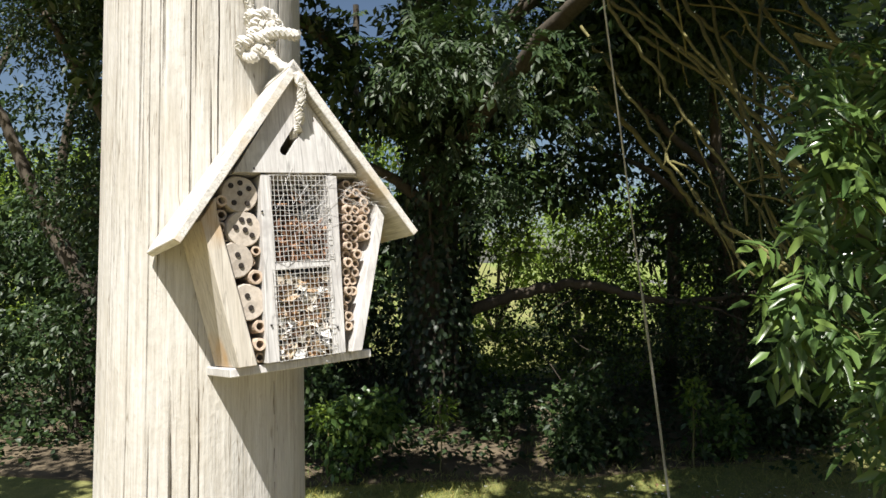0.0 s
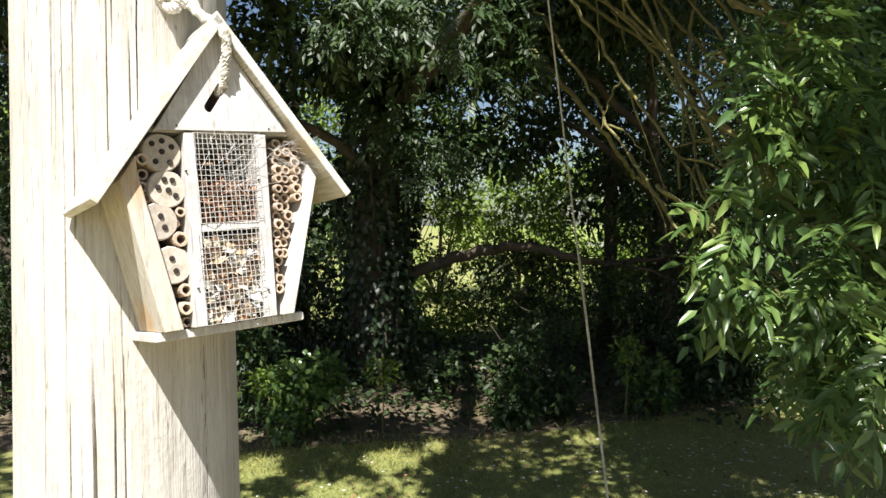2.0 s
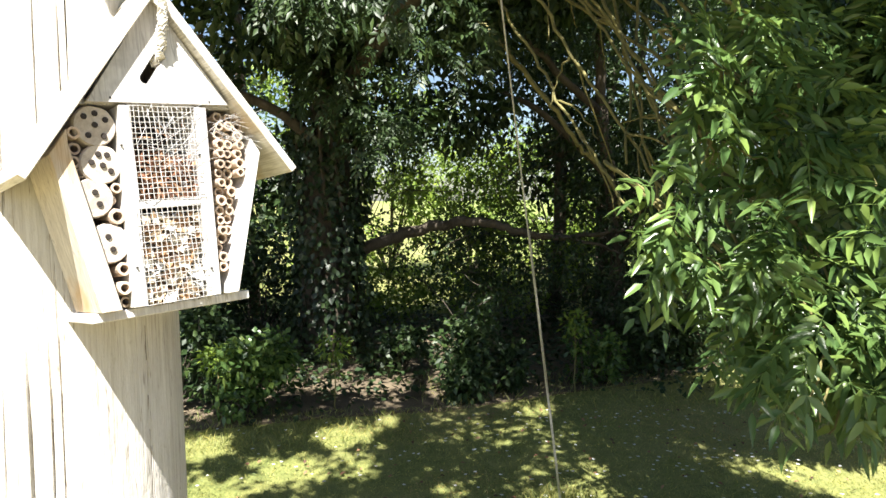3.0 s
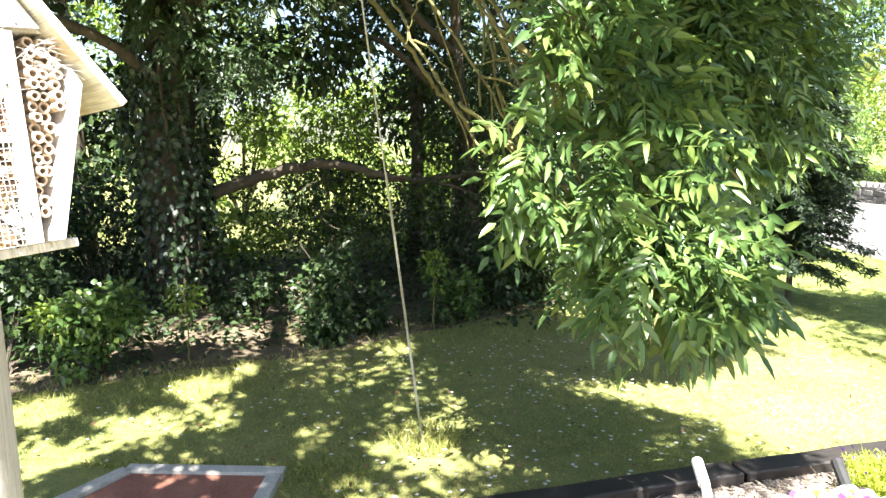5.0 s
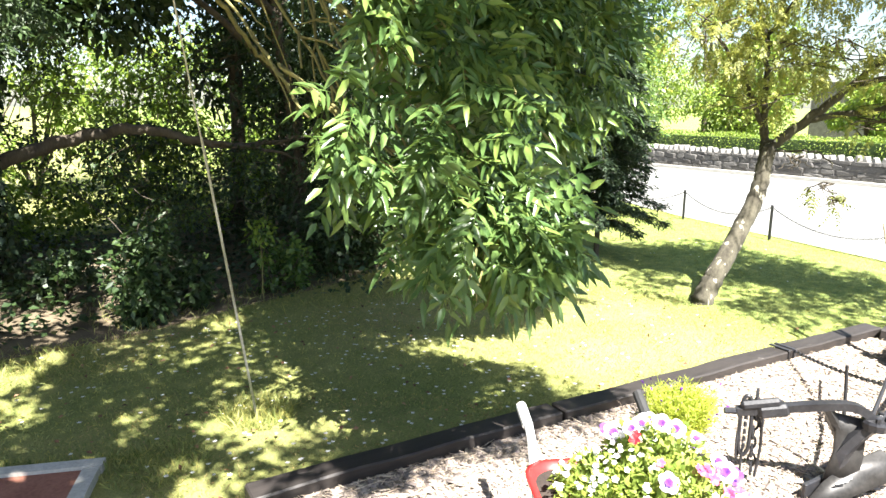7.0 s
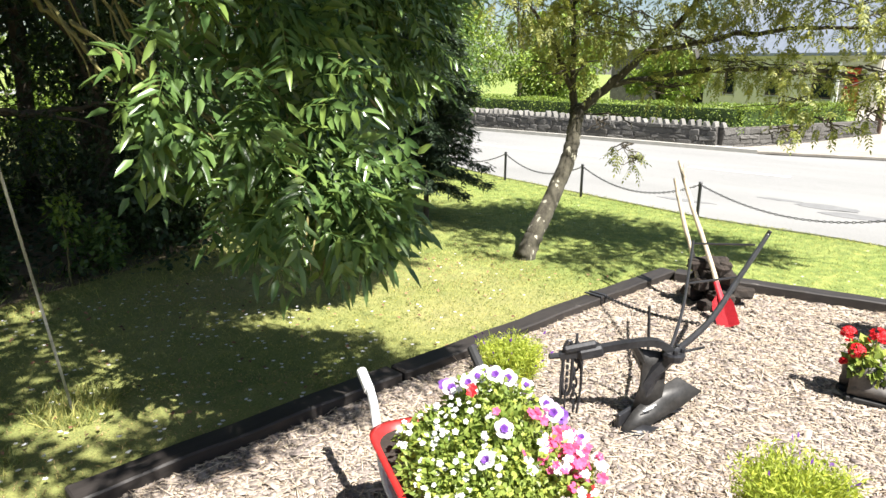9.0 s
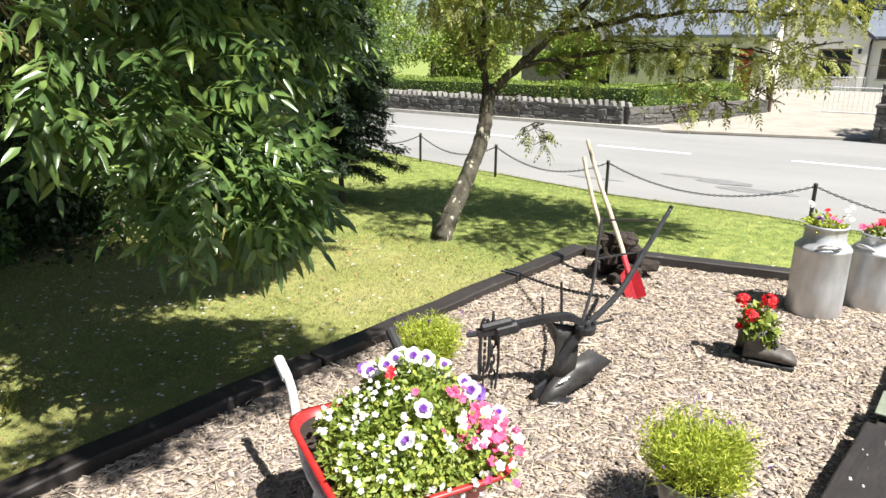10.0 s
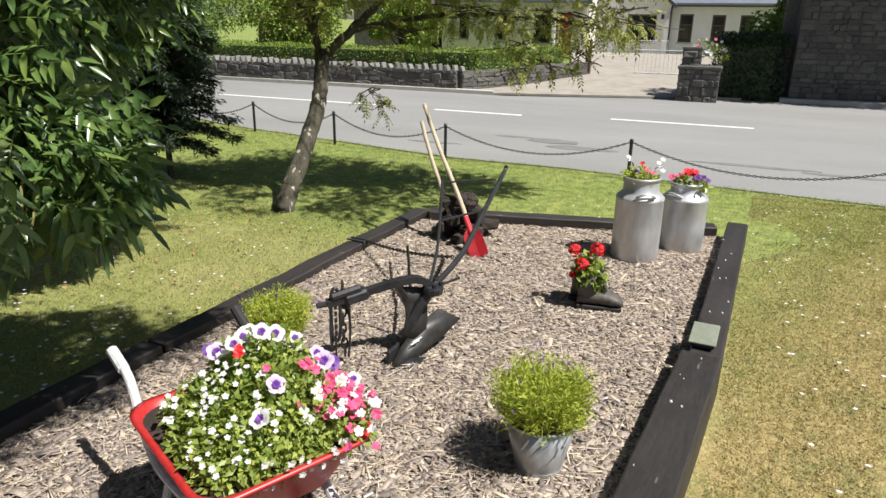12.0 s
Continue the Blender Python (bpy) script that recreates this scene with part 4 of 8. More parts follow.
def wood_tree(seed, base, trunk, limbs, clumps, n, leaf, material, label, bark=None, n_twigs=60, category="tree", name="tree", gap=None):
    """A tree: tapered trunk with limbs, and a crown of many small leaves in loose clumps."""
    rng, nr = random.Random(seed), np.random.default_rng(seed)
    root = thing(name, pose(*base), label, category)
    b = Vector(base)
    loc = lambda p: Vector(p) - b
    paths = [curve_path([loc(p) for p in trunk[0]], trunk[1], trunk[2], 9, 0.012, rng)]
    for pts, r0, r1 in limbs:
        paths.append(curve_path([loc(p) for p in pts], r0, r1, 8, 0.012, rng))
    soft_shade(part("trunk", tubes(paths, 9), bark or M_BARK, root))
    C = np.array(clumps, float)
    C[:, :3] -= np.array(base)
    if n_twigs:
        tagged(part("twigs", tubes(twigs(rng, C.tolist(), n_twigs), 5), bark or M_BARK, root), kind="stuff")
    v, t = scattered_leaves(nr, C, n, leaf[0], leaf[1], gap=gap and (lambda P: gap(P + np.array(base))))
    raw_mesh("crown", v, t, material, root)
    return root


nr = np.random.default_rng(77)
SUN_SLOPE = np.array([-TO_SUN.x / TO_SUN.z, -TO_SUN.y / TO_SUN.z])
GLADE = [(2.02, 3.93), (2.25, 3.50), (2.48, 3.22), (2.70, 2.98), (2.74, 2.60), (2.95, 2.15), (5.6, 1.6), (7.6, 1.2), (7.8, 3.0), (6.0, 3.9), (5.0, 4.1), (4.2, 3.98), (3.6, 3.88), (2.95, 3.74), (2.55, 3.82)]


OPEN_BED = [(0.2, -1.0), (6.2, -1.0), (6.0, 2.3), (2.9, 2.36), (2.0, 2.28), (1.4, 2.32), (0.9, 2.36), (0.2, 2.1)]


def over_lit_ground(P, z=0.0, soft=0.05):
    """Gaps cut in the crown: points between the sun and the glade or bed to be lit."""
    q = P[:, :2] + SUN_SLOPE * (P[:, 2:3] - z) + np.sin(P[:, [1, 0]] * 11 + P[:, 2:3] * 7) * soft
    found = np.zeros(len(P), bool)
    for outline in (GLADE, OPEN_BED):
        inside = np.zeros(len(P), bool)
        for (x0, y0), (x1, y1) in zip(outline, outline[1:] + outline[:1]):
            cut = (y0 > q[:, 1]) != (y1 > q[:, 1])
            inside ^= cut & (q[:, 0] < x0 + (q[:, 1] - y0) * (x1 - x0) / (y1 - y0 if y1 != y0 else 1e-9))
        found |= inside
    return found


def over_spot(P, x, y, z, r):
    """Points that stand between the sun and a ball."""
    q = P[:, :2] + SUN_SLOPE * (P[:, 2:3] - z)
    return (q[:, 0] - x) ** 2 + (q[:, 1] - y) ** 2 < r * r


def sun_flecks(P):
    """Gaps over the shaded lawn: patches of sun about half a metre wide, and a fine dapple round them."""
    spots = ((-0.95, 3.75, 0.30), (-0.55, 4.0, 0.28), (-1.2, 4.45, 0.35), (-0.2, 4.6, 0.30), (0.2, 4.85, 0.22), (0.98, 3.12, 0.22), (0.80, 3.30, 0.16), (1.15, 2.92, 0.14), (1.15, 4.24, 0.10), (1.40, 4.33, 0.09), (1.05, 4.6, 0.10), (1.38, 3.55, 0.10), (0.45, 3.6, 0.12),
             (2.4, 5.2, 0.25), (1.3, 5.0, 0.2), (3.3, 5.3, 0.3), (-2.2, 4.3, 0.4), (0.6, 2.75, 0.16), (-0.1, 3.9, 0.14))
    q = P[:, :2] + SUN_SLOPE * P[:, 2:3]
    fine = np.sin(q[:, 0] * 9 + 2 * np.sin(q[:, 1] * 5)) * np.sin(q[:, 1] * 13 + 2 * np.sin(q[:, 0] * 6)) > 0.80
    return np.any([over_spot(P, x, y, 0, r * 0.78) for x, y, r in spots], axis=0) | (fine & (q[:, 0] < 0.7))


def bough_lit(P):
    """Gaps cut in the leaves towards the sun, so that parts of the hanging bough are lit."""
    spots = ((1.86, 2.0, 1.15, 0.34), (1.62, 2.05, 1.05, 0.30), (1.70, 2.1, 1.4, 0.22), (1.22, 2.42, 1.55, 0.27), (1.45, 2.42, 2.1, 0.27), (1.48, 2.28, 1.38, 0.18))
    return np.any([over_spot(P, *k) for k in spots], axis=0)


# the old tree with ivy on its trunk; its crown hangs over the lawn
over = np.vstack([random_clumps(nr, 34, (-4.2, 3.4, 3.8), (2.8, 7.5, 6.4), 0.5, 1.0, 0.6), random_clumps(nr, 22, (-3.4, 5.4, 2.5), (1.8, 7.6, 3.8), 0.35, 0.7, 0.6),
                  random_clumps(nr, 26, (-4.0, 0.4, 3.9), (0.7, 3.8, 5.2), 0.3, 0.65, 0.5), random_clumps(nr, 30, (-2.6, -0.2, 3.9), (0.55, 1.9, 4.5), 0.22, 0.45, 0.5), random_clumps(nr, 10, (1.9, 0.85, 4.0), (3.0, 1.7, 4.7), 0.25, 0.42, 0.5), random_clumps(nr, 16, (0.8, 1.8, 4.1), (4.2, 3.3, 5.2), 0.35, 0.6, 0.5), random_clumps(nr, 8, (0.8, 2.8, 3.9), (2.4, 3.8, 5.2), 0.3, 0.6, 0.5), random_clumps(nr, 6, (0.7, 1.8, 4.3), (2.5, 2.6, 4.9), 0.3, 0.5, 0.5), random_clumps(nr, 14, (-2.0, 1.2, 4.2), (1.9, 2.9, 5.0), 0.3, 0.55, 0.5)])
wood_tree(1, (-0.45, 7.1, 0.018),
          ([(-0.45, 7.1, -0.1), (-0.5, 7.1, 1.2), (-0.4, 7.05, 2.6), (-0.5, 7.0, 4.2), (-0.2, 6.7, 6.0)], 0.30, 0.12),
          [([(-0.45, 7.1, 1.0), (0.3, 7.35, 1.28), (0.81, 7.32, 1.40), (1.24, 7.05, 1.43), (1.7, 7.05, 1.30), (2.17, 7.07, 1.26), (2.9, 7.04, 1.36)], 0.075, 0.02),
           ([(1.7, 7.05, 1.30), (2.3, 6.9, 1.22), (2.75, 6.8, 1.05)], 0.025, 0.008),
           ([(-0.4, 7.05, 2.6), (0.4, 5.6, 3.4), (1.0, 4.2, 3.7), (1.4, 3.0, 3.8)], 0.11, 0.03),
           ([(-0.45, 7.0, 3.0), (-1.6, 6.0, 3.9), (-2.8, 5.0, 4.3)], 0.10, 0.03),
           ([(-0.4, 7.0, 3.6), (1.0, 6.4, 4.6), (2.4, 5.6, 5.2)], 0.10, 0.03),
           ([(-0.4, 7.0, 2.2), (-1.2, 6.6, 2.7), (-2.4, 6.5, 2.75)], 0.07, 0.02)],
          over, 90000, (0.125, 0.058), M_DARKLEAF, "large shady tree with a dark ivy-covered trunk", n_twigs=150, gap=lambda P: over_lit_ground(P) | bough_lit(P) | sun_flecks(P))
ivy = thing("ivy", pose(-0.45, 7.1, 0.02), "dense dark ivy climbing the tree trunk", "ivy")
n = 9000
za, aa = nr.uniform(0, 5.2, n), nr.uniform(0, 2 * np.pi, n)
ra = 0.33 + 0.10 * nr.uniform(-0.3, 1, n) + 0.07 * np.sin(za * 4 + aa * 2)
outw = np.column_stack([np.cos(aa), np.sin(aa), 0 * aa])
raw_mesh("foliage", *blades(outw * ra[:, None] + np.column_stack([0 * za, 0 * za, za]), outw * 0.3 + nr.normal(0, 0.5, (n, 3)) + np.array([0, 0, -0.7]), outw + nr.normal(0, 0.4, (n, 3)),
                            0.075 * nr.uniform(0.6, 1.2, n), 0.06 * nr.uniform(0.7, 1.2, n)), M_IVY, ivy)

irng = random.Random(19)
for k in range(7):
    w = 0.9 * k + irng.uniform(-.3, .3)
    part("vine", tubes([curve_path([(0.31 * math.cos(w + 0.25 * math.sin(j * 1.3)), 0.31 * math.sin(w + 0.25 * math.sin(j * 1.3)), 0.65 * j - 0.03) for j in range(8)], 0.022, 0.010, 5)], 6), M_BARK, ivy)

# trees to the other side of the pole
left = np.vstack([random_clumps(nr, 22, (-5.6, 5.6, 0.5), (-2.2, 7.4, 2.4), 0.3, 0.65), random_clumps(nr, 22, (-6.0, 5.4, 2.2), (-1.6, 7.8, 5.2), 0.4, 0.85, 0.6)])
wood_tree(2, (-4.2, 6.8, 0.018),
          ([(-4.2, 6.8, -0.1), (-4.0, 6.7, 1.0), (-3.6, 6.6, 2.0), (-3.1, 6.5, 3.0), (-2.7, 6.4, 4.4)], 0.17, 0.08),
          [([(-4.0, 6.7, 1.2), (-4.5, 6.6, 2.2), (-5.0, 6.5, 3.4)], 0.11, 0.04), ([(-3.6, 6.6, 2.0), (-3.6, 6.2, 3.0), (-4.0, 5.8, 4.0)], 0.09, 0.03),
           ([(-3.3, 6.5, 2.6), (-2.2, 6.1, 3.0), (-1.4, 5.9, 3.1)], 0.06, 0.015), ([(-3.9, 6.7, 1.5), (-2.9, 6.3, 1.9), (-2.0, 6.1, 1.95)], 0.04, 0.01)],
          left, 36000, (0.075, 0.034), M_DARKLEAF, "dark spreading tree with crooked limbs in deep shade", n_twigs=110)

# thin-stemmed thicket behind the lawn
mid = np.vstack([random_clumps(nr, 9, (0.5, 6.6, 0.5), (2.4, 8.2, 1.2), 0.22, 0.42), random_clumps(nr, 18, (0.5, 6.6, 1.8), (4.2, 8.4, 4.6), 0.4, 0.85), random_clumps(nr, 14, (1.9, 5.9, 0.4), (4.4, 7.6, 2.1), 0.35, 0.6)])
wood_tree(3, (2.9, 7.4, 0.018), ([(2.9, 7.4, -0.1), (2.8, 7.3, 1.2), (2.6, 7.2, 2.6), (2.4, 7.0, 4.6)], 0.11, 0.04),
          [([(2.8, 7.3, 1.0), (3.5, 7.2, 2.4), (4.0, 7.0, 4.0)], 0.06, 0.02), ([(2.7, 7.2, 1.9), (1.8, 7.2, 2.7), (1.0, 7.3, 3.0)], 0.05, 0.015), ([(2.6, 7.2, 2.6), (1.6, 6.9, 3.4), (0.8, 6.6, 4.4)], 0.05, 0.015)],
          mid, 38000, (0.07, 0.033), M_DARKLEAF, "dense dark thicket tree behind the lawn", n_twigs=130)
right = np.vstack([random_clumps(nr, 16, (4.0, 6.6, 0.5), (6.6, 8.6, 2.6), 0.4, 0.8), random_clumps(nr, 12, (4.2, 6.2, 2.6), (6.8, 8.4, 5.4), 0.5, 0.9)])
wood_tree(4, (5.2, 7.8, 0.018), ([(5.2, 7.8, -0.1), (5.2, 7.7, 1.5), (5.0, 7.5, 3.2), (5.1, 7.3, 5.0)], 0.12, 0.04),
          [([(5.2, 7.7, 1.2), (5.8, 7.4, 2.6), (6.2, 7.2, 3.8)], 0.06, 0.02), ([(5.1, 7.6, 1.9), (4.5, 7.3, 3.0), (4.2, 7.0, 4.2)], 0.06, 0.02)],
          right, 22000, (0.08, 0.04), M_DARKLEAF, "dark leafy tree at the end of the hedge", n_twigs=60)
bright = np.vstack([random_clumps(nr, 14, (5.7, 6.3, 1.3), (7.2, 7.4, 3.6), 0.35, 0.6), random_clumps(nr, 22, (6.6, 6.9, 0.9), (8.5, 8.4, 3.2), 0.4, 0.7), random_clumps(nr, 10, (6.6, 6.9, 3.0), (8.6, 8.4, 5.4), 0.5, 0.8)])
wood_tree(5, (7.6, 7.7, 0), ([(7.6, 7.7, -0.1), (7.6, 7.6, 1.5), (7.5, 7.6, 3.0), (7.6, 7.6, 5.0)], 0.11, 0.04),
          [([(7.6, 7.6, 1.2), (7.0, 7.4, 2.2), (6.8, 7.3, 3.0)], 0.05, 0.02), ([(7.6, 7.6, 1.4), (8.1, 7.5, 2.4), (8.4, 7.4, 3.2)], 0.05, 0.02)],
          bright, 24000, (0.085, 0.048), M_ASH, "broad-leaved tree in full sun near the road", n_twigs=60)

# the back of the wood, open only between the old tree and the thicket
back = np.vstack([random_clumps(nr, 34, (-11, 8.4, 0.3), (-0.6, 10.2, 2.4), 0.6, 1.0), random_clumps(nr, 20, (-11, 8.4, 2.6), (-0.6, 10.2, 5.8), 0.45, 0.8), random_clumps(nr, 34, (2.9, 8.6, 0.3), (7.0, 10.2, 5.6), 0.6, 1.1), random_clumps(nr, 15, (-0.6, 8.6, 2.5), (2.9, 10.2, 5.6), 0.4, 0.75)])
root = thing("woodland_edge", pose(0, 9.3, 0), "deep dark mass of leaves at the back of the wood", "woodland", kind="stuff")
back[:, 1] -= 9.3
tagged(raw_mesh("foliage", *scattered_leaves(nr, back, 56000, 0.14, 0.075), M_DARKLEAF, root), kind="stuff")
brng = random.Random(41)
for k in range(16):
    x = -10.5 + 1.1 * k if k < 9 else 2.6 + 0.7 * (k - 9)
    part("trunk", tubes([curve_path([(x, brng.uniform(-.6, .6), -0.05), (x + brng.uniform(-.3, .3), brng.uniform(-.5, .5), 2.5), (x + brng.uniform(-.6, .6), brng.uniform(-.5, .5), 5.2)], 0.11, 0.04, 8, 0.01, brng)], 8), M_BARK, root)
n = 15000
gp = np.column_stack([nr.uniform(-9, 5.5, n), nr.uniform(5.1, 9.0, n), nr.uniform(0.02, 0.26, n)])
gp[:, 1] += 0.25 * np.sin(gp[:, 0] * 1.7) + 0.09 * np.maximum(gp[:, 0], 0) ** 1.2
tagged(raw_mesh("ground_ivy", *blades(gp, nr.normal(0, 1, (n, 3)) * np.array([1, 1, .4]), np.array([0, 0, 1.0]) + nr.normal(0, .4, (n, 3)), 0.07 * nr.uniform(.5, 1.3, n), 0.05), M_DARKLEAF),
       "dark ivy and leaf litter on the woodland floor", "ground cover", kind="stuff")

# shrubs along the foot of the wood


def shrub(seed, x, y, rx, ry, h, n, leaf, material, label, name="shrub"):
    rng, q = random.Random(seed), np.random.default_rng(seed)
    root = thing(name, pose(x, y, 0), label, "shrub")
    C = [(q.uniform(-rx, rx) * .7, q.uniform(-ry, ry) * .7, q.uniform(0.15, 0.8) * h, rx * .4, ry * .4, h * .25) for _ in range(9)]
    tagged(part("stem_cluster", tubes([curve_path([(rng.uniform(-.06, .06), rng.uniform(-.06, .06), -0.02), (c[0] * .5, c[1] * .5, c[2] * .5), c[:3]], 0.012, 0.004, 4, 0.008, rng) for c in C], 5), M_BARK, root), kind="stuff")
    v, t = scattered_leaves(q, C, n, leaf[0], leaf[1])
    v[:, 2] = np.maximum(v[:, 2], 0.01)
    raw_mesh("foliage", v, t, material, root)
    return root


# dark or light leaf colour paints in the shade or sun of each spot
for i, (x, y, rx, ry, h, k, mat_, lab) in enumerate([
        (-1.55, 5.25, 0.55, 0.4, 0.95, 1700, M_DARKLEAF, "dark bramble shrub at the wood's edge"), (-0.95, 5.05, 0.42, 0.3, 0.7, 1500, M_ASH, "leafy green shrub catching the sun"),
        (-2.4, 5.6, 0.7, 0.5, 1.2, 1900, M_DARKLEAF, "dark bramble shrub at the wood's edge"), (0.95, 5.35, 0.42, 0.35, 0.95, 1900, M_DARKLEAF, "rounded glossy dark shrub under the trees"),
        (1.95, 5.6, 0.30, 0.25, 0.7, 700, M_ASH, "light green sapling shrub beside dead twigs"), (2.6, 5.9, 0.5, 0.4, 0.9, 1500, M_DARKLEAF, "dark ivy-leaved shrub at the lawn's edge"),
        (3.3, 6.2, 0.6, 0.45, 1.3, 1900, M_DARKLEAF, "dark leafy shrub at the lawn's edge"), (4.0, 6.5, 0.6, 0.5, 1.5, 1900, M_DARKLEAF, "tall dark shrub under the trees"),
        (-3.8, 6.0, 0.9, 0.5, 1.3, 2000, M_DARKLEAF, "dark bramble shrub at the wood's edge"), (-5.4, 6.2, 0.9, 0.5, 1.3, 1900, M_DARKLEAF, "dark bramble shrub at the wood's edge"),
        (0.25, 6.2, 0.35, 0.3, 0.5, 700, M_DARKLEAF, "low green undergrowth under the branch"), (-1.35, 8.1, 0.55, 0.4, 1.5, 1600, M_DARKLEAF, "dark shrub in the shade behind the ivy trunk"),
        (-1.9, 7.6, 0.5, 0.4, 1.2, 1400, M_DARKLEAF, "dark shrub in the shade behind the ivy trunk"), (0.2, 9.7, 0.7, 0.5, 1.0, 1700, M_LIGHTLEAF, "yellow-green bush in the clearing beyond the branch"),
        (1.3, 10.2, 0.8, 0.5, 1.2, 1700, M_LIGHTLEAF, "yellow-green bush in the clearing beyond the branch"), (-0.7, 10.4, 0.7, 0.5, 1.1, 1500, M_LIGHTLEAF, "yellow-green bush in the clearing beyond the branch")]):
    shrub(100 + i, x, y, rx, ry, h, k, (0.07, 0.045), mat_, lab)


def sapling(x, y, h, seed):
    rng, q = random.Random(seed), np.random.default_rng(seed)
    root = thing("sapling", pose(x, y, 0), "slender young sapling with a tuft of bright leaves", "sapling")
    part("stem", tubes([curve_path([(0, 0, -0.02), (0.01, 0, h * .5), (0, 0, h)], 0.007, 0.004, 6, 0.003, rng)], 6), M_STEM, root)
    v, t = scattered_leaves(q, [(0, 0, h, 0.13, 0.13, 0.12), (0.03, 0, h * .62, 0.06, 0.06, 0.05)], 130, 0.06, 0.03)
    raw_mesh("foliage", v, t, M_LIGHTLEAF, root)


sapling(-0.3, 5.15, 0.52, 31)
sapling(1.75, 5.45, 0.62, 32)
sapling(-1.15, 4.95, 0.5, 33)

# loose growth in the opening under the long branch, its sunlight put into the leaf colour
gap = thing("undergrowth", pose(1.2, 8.6, 0), "loose yellow-green undergrowth behind the long branch", "undergrowth", kind="stuff")
gcl = random_clumps(nr, 28, (-1.3, -0.8, 0.15), (1.5, 1.4, 2.3), 0.2, 0.42)
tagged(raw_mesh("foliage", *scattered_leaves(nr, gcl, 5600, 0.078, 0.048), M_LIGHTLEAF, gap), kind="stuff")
tagged(part("twigs", tubes(twigs(random.Random(51), gcl.tolist(), 70, 0.007, 0.7), 5), M_BARK, gap), kind="stuff")

veil = thing("thicket", pose(1.2, 8.0, 0), "dark twiggy thicket in the shade under the trees", "thicket", kind="stuff")
vcl = np.vstack([random_clumps(nr, 13, (-1.4, -0.3, 0.2), (1.7, 0.4, 1.4), 0.18, 0.36), random_clumps(nr, 13, (-1.4, -0.2, 1.2), (1.7, 0.5, 2.9), 0.16, 0.36)])
tagged(raw_mesh("foliage", *scattered_leaves(nr, vcl, 3000, 0.07, 0.036), M_DARKLEAF, veil), kind="stuff")
tagged(part("twigs", tubes(twigs(random.Random(52), vcl.tolist(), 80, 0.007, 0.8), 5), M_BARK, veil), kind="stuff")

# sunlit growth in the field beyond the wood
for i in range(16):
    q = np.random.default_rng(500 + i)
    x, y = -13 + 1.5 * i + q.uniform(-.5, .5), 13.4 + q.uniform(-0.6, 1.6)
    h = q.uniform(2.0, 5.0)
    root = thing("field_bush", pose(x, y, 0), "sunlit yellow-green bush in the field beyond", "bush", "bushes in the field")
    cl = random_clumps(q, 12, (-1.2, -.8, 0.3), (1.2, .8, h), 0.4, 0.8)
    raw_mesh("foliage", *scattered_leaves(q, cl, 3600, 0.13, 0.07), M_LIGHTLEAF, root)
    tagged(part("stem_cluster", tubes([curve_path([(0, 0, -.05), (c[0] * .4, c[1] * .4, c[2] * .5), c[:3]], 0.03, 0.01, 4) for c in cl.tolist()], 5), M_BARK, root), kind="stuff")

# ---- ash branches hanging over the lawn ----


